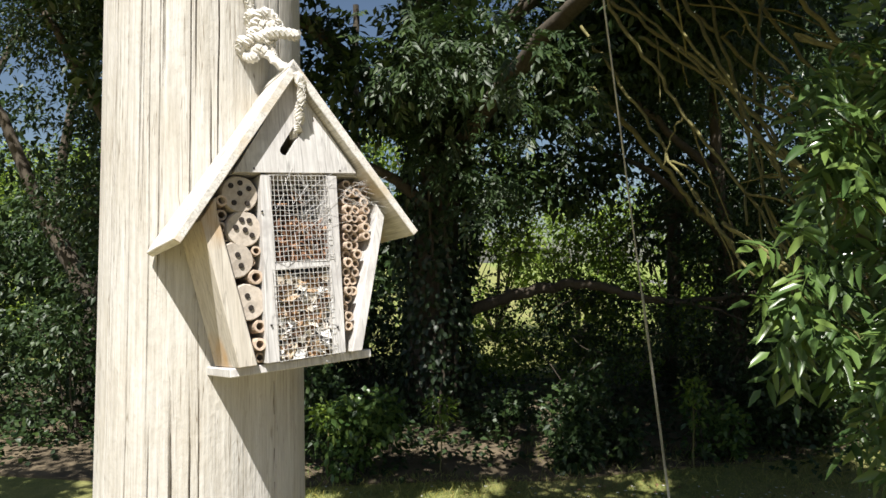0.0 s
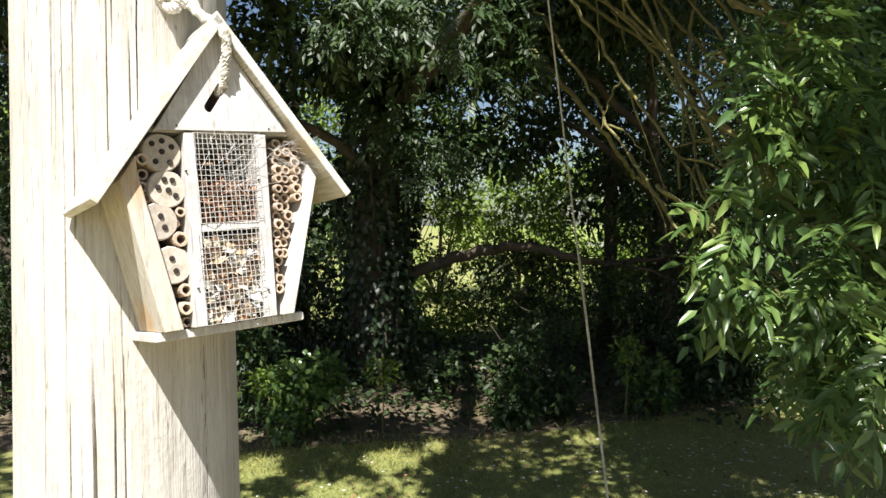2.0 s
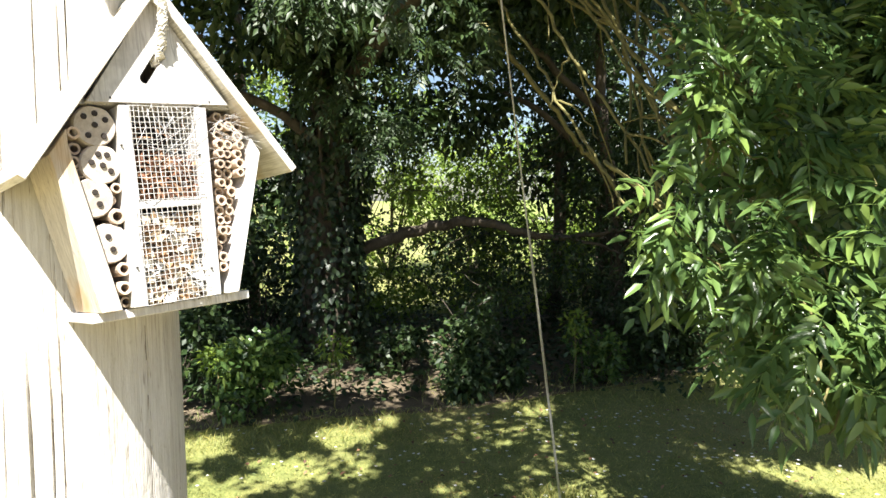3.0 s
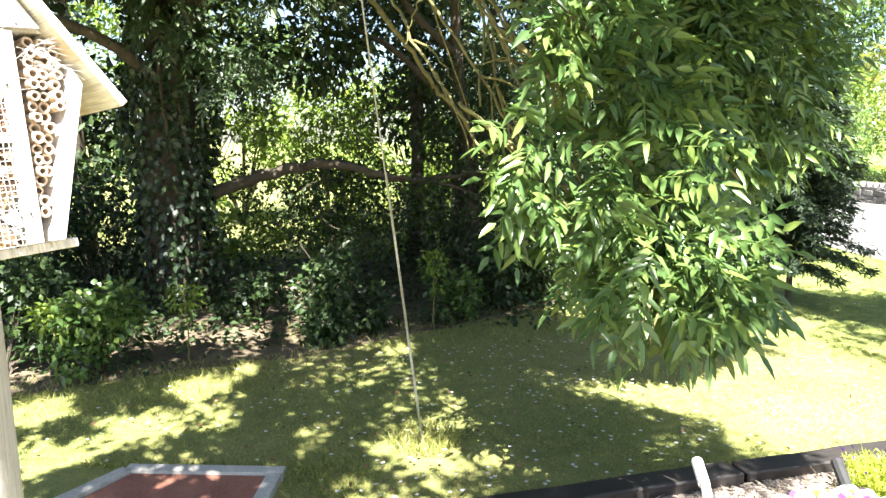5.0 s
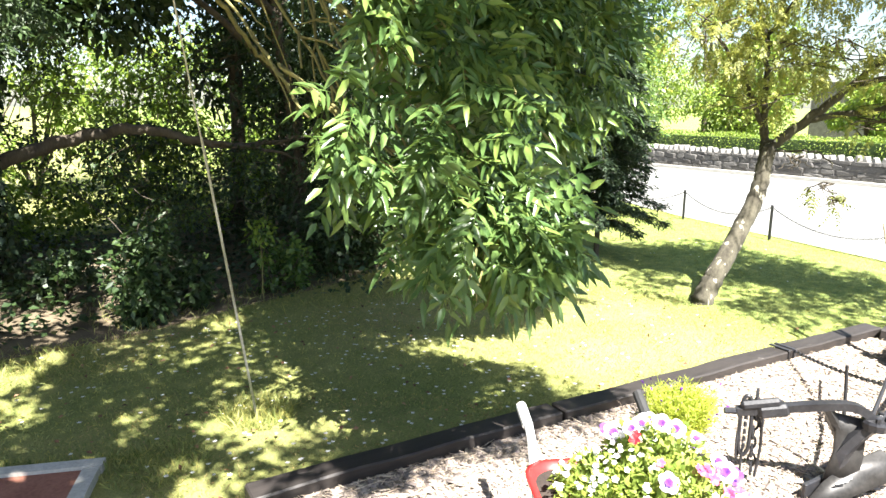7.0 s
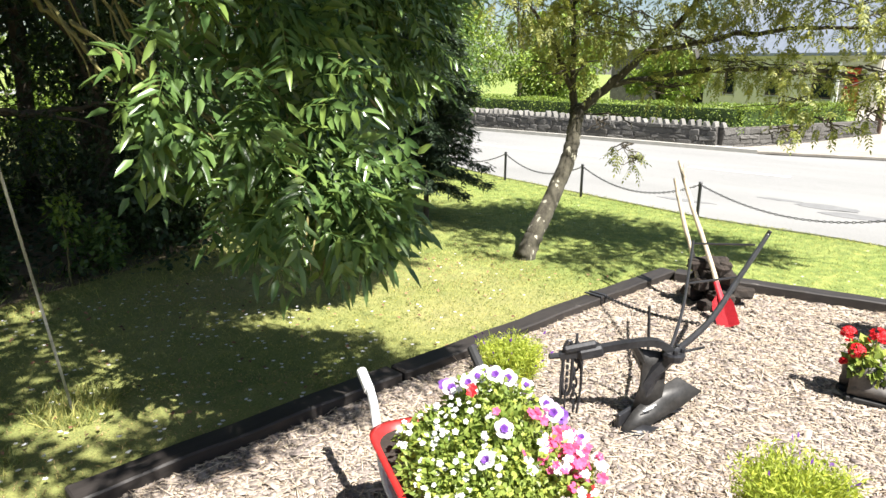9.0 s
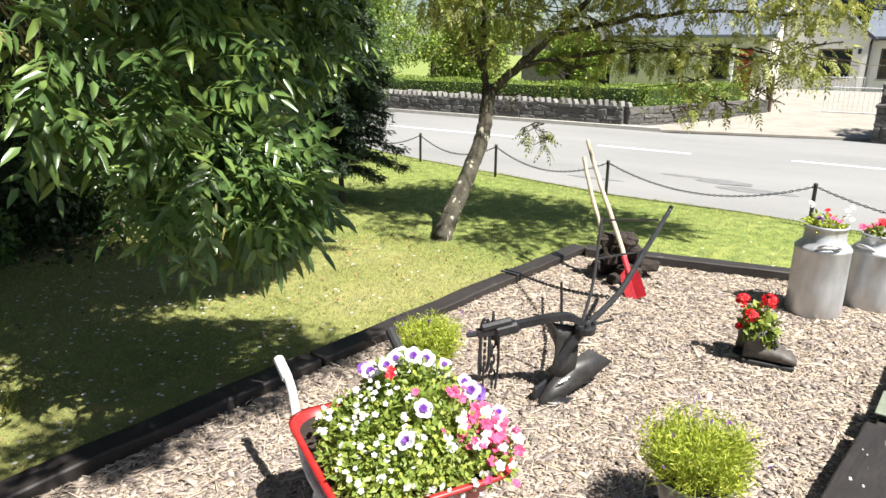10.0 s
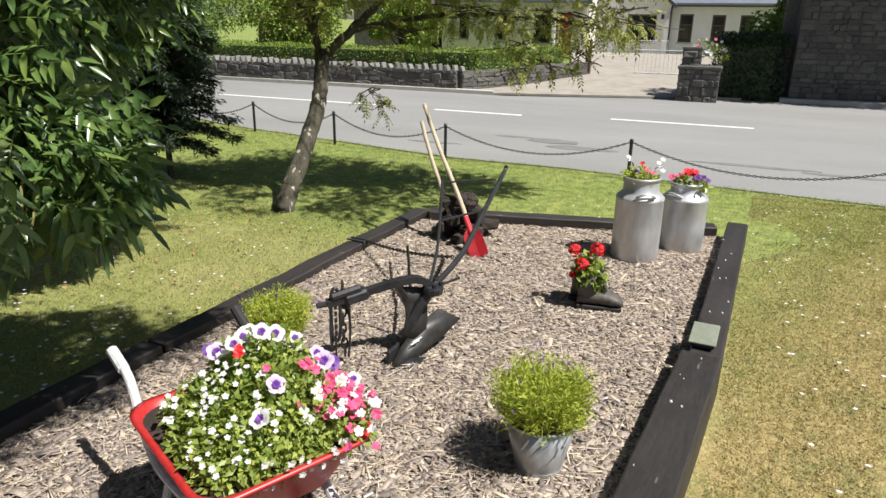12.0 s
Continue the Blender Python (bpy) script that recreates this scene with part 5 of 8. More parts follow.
def hanging_ash():
    rng, q = random.Random(8), np.random.default_rng(8)
    root = thing("ash_bough", pose(0, 0, 0), "drooping ash bough with glossy leaflets over the lawn", "tree branch")
    # olive stems that arch down from the tree behind
    ends = [(1.18, 2.75, 1.62), (1.45, 2.75, 1.55), (1.75, 2.55, 1.40), (1.95, 2.4, 1.2), (1.6, 2.3, 1.25), (2.1, 2.5, 1.7), (1.35, 2.55, 1.75), (1.85, 2.85, 1.9), (2.3, 2.4, 1.5),
            (1.5, 3.1, 1.5), (1.9, 3.2, 1.6), (2.35, 3.0, 1.9), (1.25, 3.0, 1.85)]
    stems = []
    for i, e in enumerate(ends):
        s = Vector((0.82 + 0.075 * i + rng.uniform(-.1, .1), 4.3 + rng.uniform(-.3, .5), 3.5 + rng.uniform(-.2, .6)))
        e = Vector(e)
        mid = s.lerp(e, 0.5) + Vector((rng.uniform(-.12, .12), 0.1, rng.uniform(-.05, .2)))
        stems.append(curve_path([s, mid, e], rng.uniform(0.010, 0.019), 0.006, 12, 0.009, rng))
    side = []
    for _ in range(34):
        line = stems[rng.randrange(13)]
        p = line[rng.randrange(5, len(line) - 1)][0]
        d = Vector((rng.gauss(0.25, .5), rng.gauss(-.2, .5), rng.gauss(-.35, .45))) * rng.uniform(0.3, 0.8)
        side.append(curve_path([p, p + d * .5 + Vector((0, 0, .05)), p + d], 0.007, 0.003, 5, 0.006, rng))
    stems.append(curve_path([(0.9, 5.3, 3.1), (1.35, 4.92, 2.45), (1.63, 4.93, 2.07), (1.82, 4.92, 1.9), (1.95, 4.9, 1.6)], 0.022, 0.010, 9, 0.008, rng))
    for line in stems:
        soft_shade(part("stem", tubes([line], 7), M_STEM, root, "bare olive stem"))
    tagged(part("side_shoots", tubes(side, 5), M_STEM, root), kind="stuff")
    # leaf masses
    core = [(1.22, 2.45, 1.60, .09, .12, .26), (1.66, 2.40, 2.02, .20, .20, .25), (1.66, 2.25, 1.55, .26, .26, .36), (1.60, 2.02, 1.22, .26, .22, .28), (1.72, 2.12, 1.12, .24, .20, .26),
            (1.70, 2.14, 1.02, .20, .17, .12), (1.68, 2.40, 1.25, .26, .26, .28), (2.71, 3.29, 1.80, .38, .32, .46), (2.38, 3.05, 2.33, .42, .36, .40), (2.82, 3.05, 2.04, .48, .38, .62),
            (2.95, 3.18, 2.67, .50, .38, .40), (2.35, 3.5, 2.65, .42, .36, .36), (1.34, 2.40, 1.95, .08, .10, .14), (1.46, 2.44, 2.18, .15, .15, .20), (1.58, 2.55, 2.45, .2, .2, .2), (1.88, 2.40, 1.45, .20, .20, .26), (1.80, 2.02, 1.2, .14, .14, .20)]
    P, out = in_clumps(q, core, 1750)
    P, out = P[P[:, 2] > 1.04], out[P[:, 2] > 1.04]
    n = len(P)
    D = out * 0.6 + q.normal(0, 0.5, (n, 3)) + np.array([0.15, -0.35, -0.12])
    N = np.array([-0.15, -0.65, 1.0]) + q.normal(0, 0.4, (n, 3))
    v, t = pinnate(P, D, N, q.uniform(0.16, 0.25, n), 4, 0.100, 0.034, True, q, 0.9)
    tagged(raw_mesh("leaves", v, t, M_ASH, root), kind="stuff")
    # the outer sprays that hold their leaves up to the sun
    outer = [(1.20, 2.38, 1.66, .08, .09, .10), (1.24, 2.36, 1.52, .08, .09, .10), (1.36, 2.36, 1.98, .09, .10, .10), (1.44, 2.36, 2.16, .10, .10, .12), (1.84, 1.98, 1.18, .14, .12, .20), (1.74, 2.0, 1.10, .14, .12, .12)]
    P, out = in_clumps(q, outer, 120)
    P, out = P[P[:, 2] > 1.06], out[P[:, 2] > 1.06]
    n = len(P)
    D = out * 0.5 + q.normal(0, 0.4, (n, 3)) + np.array([-0.15, -0.3, -0.15])
    v, t = pinnate(P, D, np.array([-0.1, -0.9, 0.9]) + q.normal(0, 0.25, (n, 3)), q.uniform(0.15, 0.22, n), 3, 0.108, 0.040, True, q, 0.9)
    tagged(raw_mesh("leaves", v, t, M_ASH, root), kind="stuff")
    # leaf sprays higher up and further in; a darker leaf copy paints their shade
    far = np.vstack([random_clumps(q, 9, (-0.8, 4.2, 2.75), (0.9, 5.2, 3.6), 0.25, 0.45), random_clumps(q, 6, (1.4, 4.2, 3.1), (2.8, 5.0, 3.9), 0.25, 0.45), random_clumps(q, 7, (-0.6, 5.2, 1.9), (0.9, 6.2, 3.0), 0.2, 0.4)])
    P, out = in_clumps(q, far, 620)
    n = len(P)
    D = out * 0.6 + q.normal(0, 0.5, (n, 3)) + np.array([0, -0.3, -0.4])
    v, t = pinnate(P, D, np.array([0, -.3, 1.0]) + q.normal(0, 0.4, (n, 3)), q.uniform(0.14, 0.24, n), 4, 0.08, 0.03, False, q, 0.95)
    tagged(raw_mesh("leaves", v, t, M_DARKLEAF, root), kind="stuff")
    # unseen crown added above the hanging part, to shade the bough and the lawn
    high = np.vstack([random_clumps(q, 16, (0.75, -0.55, 3.85), (2.2, 0.45, 4.4), 0.22, 0.38, 0.5), random_clumps(q, 12, (0.9, 0.35, 3.8), (1.95, 1.3, 4.4), 0.25, 0.4, 0.5), random_clumps(q, 8, (1.9, 1.5, 4.0), (3.6, 2.4, 4.6), 0.25, 0.4, 0.5), random_clumps(q, 9, (1.1, 1.5, 3.0), (3.0, 3.2, 3.9), 0.28, 0.45, 0.6)])
    P, out = in_clumps(q, high, 2900)
    kept = ~(over_lit_ground(P) | bough_lit(P) | sun_flecks(P))
    P, out = P[kept], out[kept]
    n = len(P)
    v, t = pinnate(P, out * 0.6 + q.normal(0, 0.5, (n, 3)), np.array([0, 0, 1.0]) + q.normal(0, 0.4, (n, 3)), q.uniform(0.14, 0.22, n), 3, 0.095, 0.045, False, q, 0.95)
    tagged(raw_mesh("leaves", v, t, M_ASH, root), kind="stuff")
    for c in high.tolist():
        part("stem", tubes([curve_path([(0.9, 4.4, 4.2), (1.4, 3.2, 4.3), c[:3]], 0.016, 0.006, 7, 0.01, rng)], 6), M_STEM, root)
    tw = [curve_path([Vector(c[:3]) + Vector((-.15, .35, .25)), Vector(c[:3]), Vector(c[:3]) + Vector((rng.uniform(-.2, .2), -.15, -c[5]))], 0.008, 0.003, 6, 0.008, rng) for c in core for _ in range(3)]
    tagged(part("twigs", tubes(tw, 5), M_STEM, root), kind="stuff")


hanging_ash()

# ---- conifer ----


def conifer(x, y, h):
    rng, q = random.Random(14), np.random.default_rng(14)
    root = thing("conifer", pose(x, y, 0), "small dark conifer with drooping branches on the lawn", "tree")
    part("trunk", tubes([curve_path([(0, 0, -0.05), (0.01, 0, h * .5), (0, 0, h)], 0.035, 0.008, 10)], 9), M_BARK, root)
    paths, P, D = [], [], []
    for k in range(105):
        z = 0.36 + (h - 0.43) * (k / 105) ** 0.9
        reach = 0.78 * (1 - 0.72 * (z / h) ** 1.2) * rng.uniform(0.7, 1.1)
        a = k * 2.4 + rng.uniform(-.4, .4)
        e = Vector((math.cos(a) * reach, math.sin(a) * reach, z - 0.20 * reach + 0.04))
        path = curve_path([(0, 0, z), Vector((e.x * .5, e.y * .5, z + 0.02)), e], 0.010, 0.003, 5)
        paths.append(path)
        for p, _ in path[2:]:
            for _ in range(52):
                P.append(p + Vector((rng.gauss(0, .05), rng.gauss(0, .05), rng.gauss(-.015, .02))))
                D.append(Vector((math.cos(a), math.sin(a), -.2)) + Vector((rng.gauss(0, .9), rng.gauss(0, .9), rng.gauss(-.2, .3))))
    tagged(part("branches", tubes(paths, 5), M_BARK, root), kind="stuff")
    n = len(P)
    raw_mesh("crown", *blades(np.array(P), np.array(D), q.normal(0, .5, (n, 3)) + np.array([0, 0, 1]), 0.075, 0.017), M_NEEDLE, root)


conifer(5.56, 5.26, 2.6)

# ---- leaning feathery tree ----


def leaning_tree():
    rng, q = random.Random(15), np.random.default_rng(15)
    b = Vector((4.95, 3.42, 0))
    root = thing("leaning_tree", pose(*b), "leaning mossy-barked tree with feathery yellow-green leaves", "tree")
    L = lambda *p: Vector(p) - b
    paths = [curve_path([L(4.95, 3.42, -0.1), L(5.03, 3.40, 0.10), L(5.14, 3.39, 0.26), L(5.36, 3.38, 0.55), L(5.55, 3.37, 0.85), L(5.66, 3.38, 1.12), L(5.74, 3.40, 1.36)], 0.094, 0.062, 8, 0.004, rng)]
    paths[0][0] = (paths[0][0][0], 0.15)
    paths[0][5] = (paths[0][5][0], 0.105)
    limb = [([(5.68, 3.39, 1.15), (5.76, 3.47, 1.42), (5.76, 3.50, 1.75), (5.85, 3.6, 2.3), (5.9, 3.9, 3.0)], .042, .014),
            ([(5.74, 3.40, 1.33), (5.88, 3.17, 1.56), (6.0, 2.9, 1.85), (6.15, 2.5, 2.3), (6.2, 2.2, 2.9)], .048, .014),
            ([(5.88, 3.17, 1.56), (6.05, 2.7, 1.66), (6.2, 2.1, 1.72), (6.35, 1.4, 1.70), (6.5, 0.9, 1.62)], .030, .008),
            ([(6.0, 2.9, 1.85), (6.25, 2.2, 2.0), (6.4, 1.5, 2.05), (6.6, 0.7, 2.0)], .028, .008),
            ([(5.76, 3.47, 1.42), (5.6, 3.6, 1.9), (5.3, 3.8, 2.4)], .030, .010),
            ([(5.72, 3.38, 1.30), (5.85, 3.05, 1.30), (5.80, 2.85, 1.18)], .012, .005), ([(6.15, 2.5, 2.3), (5.9, 1.7, 3.0), (5.5, 0.9, 3.3)], .022, .008), ([(5.85, 3.6, 2.3), (5.5, 2.6, 3.1), (5.1, 1.7, 3.4)], .022, .008),
            ([(5.76, 3.5, 1.6), (5.6, 3.3, 1.72), (5.45, 3.2, 1.75)], .014, .006)]
    for pts, r0, r1 in limb:
        paths.append(curve_path([L(*p) for p in pts], r0, r1, 8, 0.008, rng))
    soft_shade(part("trunk", tubes(paths, 12), M_MOSSBARK, root, "pale bark with patches of yellow moss"))
    cl = [(5.55, 3.4, 1.72, .34, .32, .16), (5.75, 3.5, 2.1, .5, .5, .3), (5.3, 3.7, 2.3, .5, .5, .3), (5.95, 3.0, 2.1, .5, .5, .25), (6.1, 2.5, 1.95, .5, .5, .18), (6.2, 2.1, 1.75, .4, .45, .14), (6.3, 1.6, 1.72, .4, .5, .15),
          (6.45, 1.1, 1.68, .4, .45, .18), (6.5, 0.8, 1.72, .35, .35, .20), (6.2, 2.2, 2.4, .6, .6, .3), (6.4, 1.4, 2.2, .6, .6, .25), (6.6, 0.8, 2.2, .5, .5, .25), (5.7, 2.85, 1.02, .14, .16, .10), (5.66, 2.72, 0.93, .10, .12, .07),
          (6.12, 1.62, 1.22, .12, .16, .10), (6.2, 1.35, 1.30, .16, .16, .12), (6.3, 1.1, 1.38, .12, .14, .14), (5.72, 3.15, 1.22, .14, .12, .12), (5.8, 3.4, 2.8, .9, .9, .4), (6.2, 2.4, 3.0, .9, .9, .4), (6.45, 1.7, 1.45, .2, .25, .12), (5.9, 2.6, 1.55, .3, .3, .12)]
    cl += random_clumps(q, 15, (4.7, 0.3, 2.9), (6.8, 3.2, 3.8), 0.38, 0.6, 0.6).tolist()
    C = np.array(cl)
    C[:, :3] -= np.array(b)
    P, out = in_clumps(q, C, 6200)
    kept = ~(over_spot(P + np.array(b), 5.25, 3.38, 0.45, 0.30) | over_spot(P + np.array(b), 5.6, 3.38, 0.95, 0.25) | (over_spot(P + np.array(b), 5.7, 2.82, 1.0, 0.26) & (P[:, 2] > 1.3)))
    P, out = P[kept], out[kept]
    n = len(P)
    D = out * 0.5 + q.normal(0, 0.5, (n, 3)) + np.array([0, 0, -0.35])
    v, t = pinnate(P, D, np.array([0, 0, 1.0]) + q.normal(0, 0.35, (n, 3)), q.uniform(0.11, 0.19, n), 6, 0.042, 0.018, False, q, 1.15)
    raw_mesh("crown", v, t, M_ROWAN, root)
    tw = []
    for c in C.tolist():
        for _ in range(6):
            p = Vector(c[:3])
            tw.append(curve_path([p + Vector((rng.gauss(0, c[3] * .5), rng.gauss(0, c[4] * .5), c[5] * .4)), p + Vector((rng.gauss(0, c[3] * .3), rng.gauss(0, c[4] * .3), 0)),
                                  p + Vector((rng.gauss(0, c[3] * .8), rng.gauss(0, c[4] * .8), -c[5] * .5))], 0.007, 0.003, 4, 0.008, rng))
    tagged(part("twigs", tubes(tw, 5), M_BARK, root), kind="stuff")


leaning_tree()

# ---- lawn growth ----


def grass():
    q = np.random.default_rng(61)
    def blade_set(n, lo, hi, h, keep, lean=0.6, wide=0.0045):
        P = np.column_stack([q.uniform(lo[0], hi[0], n), q.uniform(lo[1], hi[1], n), np.zeros(n)])
        P = P[keep(P)]
        n = len(P)
        P[:, 2] = 0.004
        D = np.column_stack([q.normal(0, lean, (n, 2)), np.ones(n)])
        N = np.column_stack([q.normal(0, 1, (n, 2)), np.zeros(n)])
        return blades(P, D, N, h * q.uniform(0.5, 1.4, n), wide * q.uniform(0.7, 1.4, n), 0.0, 0.3)
    wave = lambda P: np.sin(P[:, 0] * 2.1 + 1.3 * np.sin(P[:, 1] * 1.7)) + np.sin(P[:, 1] * 2.6 + P[:, 0] * 0.9)
    road_x = lambda P: np.interp(P[:, 1], [-3, -1.76, 0.18, 1.5, 2.95, 4.83, 6.58, 7.27], [7.5, 7.55, 7.75, 7.95, 7.95, 8.33, 8.7, 8.87])
    off_pad = lambda P: ~((P[:, 0] > -1.0) & (P[:, 0] < 0.3) & (P[:, 1] < 3.42 - 0.37 * (P[:, 0] + 0.5)) & (P[:, 1] > 2.4))
    back = lambda P: (P[:, 1] > np.where(P[:, 0] < 5.15, 2.41 - 0.055 * (P[:, 0] - 0.7), -9)) & (P[:, 0] < road_x(P)) & (P[:, 1] < np.where(P[:, 0] < 2.5, 5.1 + 0.25 * P[:, 0], 7)) & off_pad(P)
    v, t = joined(blade_set(90000, (-2.5, 2.2), (4.9, 6.4), 0.030, lambda P: back(P) & (wave(P) < 0.9)), blade_set(60000, (4.9, -3), (9, 7.5), 0.028, lambda P: (P[:, 0] < road_x(P)) & (P[:, 0] > np.where(P[:, 1] > 2.15, 4.9, 5.70 - 0.24 * np.maximum(P[:, 1] + .3, 0)))),
                  blade_set(70000, (1.2, -2.9), (7.5, -0.2), 0.022, lambda P: (wave(P * 1.7) + wave(P * 5.1) < -0.3) & (P[:, 0] < road_x(P)) & (P[:, 1] < np.where(P[:, 0] < 3.1, -0.22 - 0.075 * (P[:, 0] - 1.2), -0.34 - 0.05 * (P[:, 0] - 3.1)))))
    tagged(raw_mesh("grass", v, t, M_GRASS), "short green lawn grass", "grass", kind="stuff")
    v, t = joined(blade_set(45000, (-2.5, 2.2), (4.9, 6.4), 0.026, lambda P: back(P) & (wave(P) > 0.1)),
                  blade_set(150000, (1.2, -2.9), (7.5, -0.2), 0.020, lambda P: (wave(P) > -0.9) & (P[:, 1] < np.where(P[:, 0] < 3.1, -0.22 - 0.075 * (P[:, 0] - 1.2), -0.34 - 0.05 * (P[:, 0] - 3.1)))))
    tagged(raw_mesh("dry_grass", v, t, M_DRYGRASS), "dry straw-coloured lawn grass", "grass", kind="stuff")
    tuft = lambda cx, cy, r: (lambda P: (P[:, 0] - cx) ** 2 + (P[:, 1] - cy) ** 2 < r * r)
    v, t = joined(blade_set(9000, (-0.75, 3.0), (0.45, 3.6), 0.06, lambda P: np.abs(P[:, 1] - 3.47 + 0.37 * (P[:, 0] + 0.5)) < 0.04, 0.6), blade_set(1500, (0.8, 3.05), (1.25, 3.5), 0.11, tuft(1.03, 3.27, 0.2), 0.35), blade_set(1500, (0.1, 2.7), (0.7, 3.3), 0.07, tuft(0.45, 3.0, 0.24), 0.5),
                  blade_set(2600, (-1.4, 4.3), (0.4, 5.1), 0.10, lambda P: q.uniform(0, 1, len(P)) < 0.6, 0.5), blade_set(3500, (0.7, 2.15), (5.2, 2.52), 0.06, lambda P: np.abs(P[:, 1] - 2.43 + 0.055 * (P[:, 0] - 0.7)) < 0.035, 0.5), blade_set(60000, (7.3, -3), (9.0, 7.3), 0.05, lambda P: np.abs(P[:, 0] - road_x(P) + 0.02 + 0.03 * np.sin(P[:, 1] * 5)) < 0.05, 0.6),
                  blade_set(2200, (0.4, 4.9), (3.2, 5.9), 0.13, lambda P: q.uniform(0, 1, len(P)) < 0.5, 0.5))
    tagged(raw_mesh("long_grass", v, t, M_GRASS), "longer uncut grass round the edges", "grass", kind="stuff")
    # daisies and clover heads
    n = 640
    P = np.column_stack([q.uniform(-1.2, 4.6, n), q.uniform(2.5, 4.9, n), np.full(n, 0.035)])
    P = P[back(P) & (q.uniform(0, 1, len(P)) < np.where(P[:, 0] > 2.8, 0.3, np.where(P[:, 0] > 0.6, 1, 0.45)))]
    far = np.column_stack([q.uniform(3.5, 8.0, 120), q.uniform(-2.4, 6.5, 120), np.full(120, 0.035)])
    P = np.vstack([P, far[(far[:, 0] < road_x(far)) & (far[:, 0] > 5.7)], np.column_stack([q.uniform(1.8, 7.0, 190), q.uniform(-2.6, -0.6, 190), np.full(190, 0.03)])])
    sets = []
    for k in range(7):
        a = 2 * math.pi * k / 7
        d = np.tile([math.cos(a), math.sin(a), 0.12], (len(P), 1))
        sets.append(blades(P, d, np.tile([0, 0, 1.0], (len(P), 1)), 0.013 * q.uniform(.6, 1.25, len(P)), 0.010, 0, 0))
    tagged(raw_mesh("daisies", *joined(*sets), M_PWHITE), "small white daisies dotted over the lawn", "daisies", kind="stuff")
    n = 260
    P = np.column_stack([q.uniform(-0.8, 5, n), q.uniform(2.4, 5, n), q.uniform(0.02, 0.035, n)])
    P = P[back(P)]
    v, t = blades(P, q.normal(0, 1, P.shape) * np.array([1, 1, .2]), np.array([0, 0, 1.0]) + q.normal(0, .3, P.shape), 0.035, 0.022)
    tagged(raw_mesh("fallen_leaves", v, t, M_RUSTFILL), "brown fallen leaves on the lawn", "leaves", kind="stuff")


grass()

# ---- milk churns ----


def milk_churn(x, y, r, shoulder, rim_r, top, turn, label):
    root = thing("milk_churn", pose(x, y, BED - 0.005, 0, 0, turn), label, "milk churn", "milk churns")
    h = top
    body = [(0.0001, 0.0), (r * 0.95, 0.0), (r * 0.97, 0.012), (r, 0.02), (r, shoulder * 0.5), (r, shoulder - 0.01), (r * 1.015, shoulder - 0.005), (r * 1.015, shoulder + 0.006), (r * 0.97, shoulder + 0.015),
            (r * 0.86, shoulder + 0.032), (rim_r * 1.0, shoulder + 0.050), (rim_r * 0.97, h - 0.03), (rim_r * 0.99, h - 0.015)]
    soft_shade(part("body", lathe(body, 48, 0.012), M_ZINC, root, "dented dull zinc body"))
    soft_shade(part("rim", lathe([(rim_r * 0.96, h - 0.02), (rim_r * 1.05, h - 0.018), (rim_r * 1.06, h - 0.004), (rim_r * 1.0, h), (rim_r * 0.93, h - 0.004), (rim_r * 0.92, h - 0.06)], 44), M_ZINC, root))
    part("soil", lathe([(0.0001, h - 0.02), (rim_r * 0.93, h - 0.03)], 24), M_TURF, root)
    for a in (0, 180):
        m = pose(0, 0, 0, 0, 0, a)
        hz = shoulder + 0.028
        pts = [Vector((r * 0.90 + 0.035 * math.sin(w), 0.062 * math.cos(w), hz + 0.030 * math.sin(w))) for w in [math.pi * i / 10 for i in range(11)]]
        ob = part("handle", tubes([[(p, 0.008) for p in pts]], 8), M_ZINC, root)
        ob.matrix_basis = m
        plate = part("lug", boxes((0.012, 0.11, 0.035, pose(r * 0.90, 0, hz - 0.004, 0, 35, 0), 0.004)), M_ZINC, root)
        plate.matrix_basis = m
    return root


milk_churn(4.785, 0.28, 0.163, 0.440, 0.122, 0.590, 200, "tall dull grey zinc milk churn planted with pansies")
milk_churn(5.14, -0.005, 0.158, 0.385, 0.113, 0.505, 150, "grey zinc milk churn with a carrying handle, planted with petunias")

# ---- flowers ----


def flower_mesh(name, r, cup, lobes, material, seg=20, notch=0.16):
    """A round, lobed open flower that faces up; it is reused by all its kind."""
    V, F = [(0, 0, -cup)], []
    rings = 3
    for k in range(1, rings + 1):
        t = k / rings
        for i in range(seg):
            a = 2 * math.pi * i / seg
            q = r * t * (1 - notch * (t > 0.6) * (1 - abs(math.cos(a * lobes / 2)) ** 0.6))
            V.append((q * math.cos(a), q * math.sin(a), -cup * (1 - t) ** 1.5 + 0.06 * r * math.sin(a * lobes) * t))
    for i in range(seg):
        j = (i + 1) % seg
        F.append((0, 1 + i, 1 + j))
        for k in range(rings - 1):
            F.append((1 + k * seg + i, 1 + (k + 1) * seg + i, 1 + (k + 1) * seg + j, 1 + k * seg + j))
    me = bpy.data.meshes.new(name)
    me.from_pydata(V, [], F)
    me.materials.append(material)
    return me


PETUNIA_WHITE, PETUNIA_LILAC, PETUNIA_PURPLE = (flower_mesh("petunia", 0.031, 0.016, 5, m) for m in (M_PWHITE, M_PLILAC, M_PPURPLE))
THROAT = flower_mesh("throat", 0.0135, 0.010, 5, M_PPURPLE, 10)
SMALL_WHITE, SMALL_PINK, SMALL_RED, SMALL_PURPLE = (flower_mesh("blossom", 0.016, 0.004, 5, m, 20, 0.32) for m in (M_PWHITE, M_PPINK, M_PRED, M_PPURPLE))


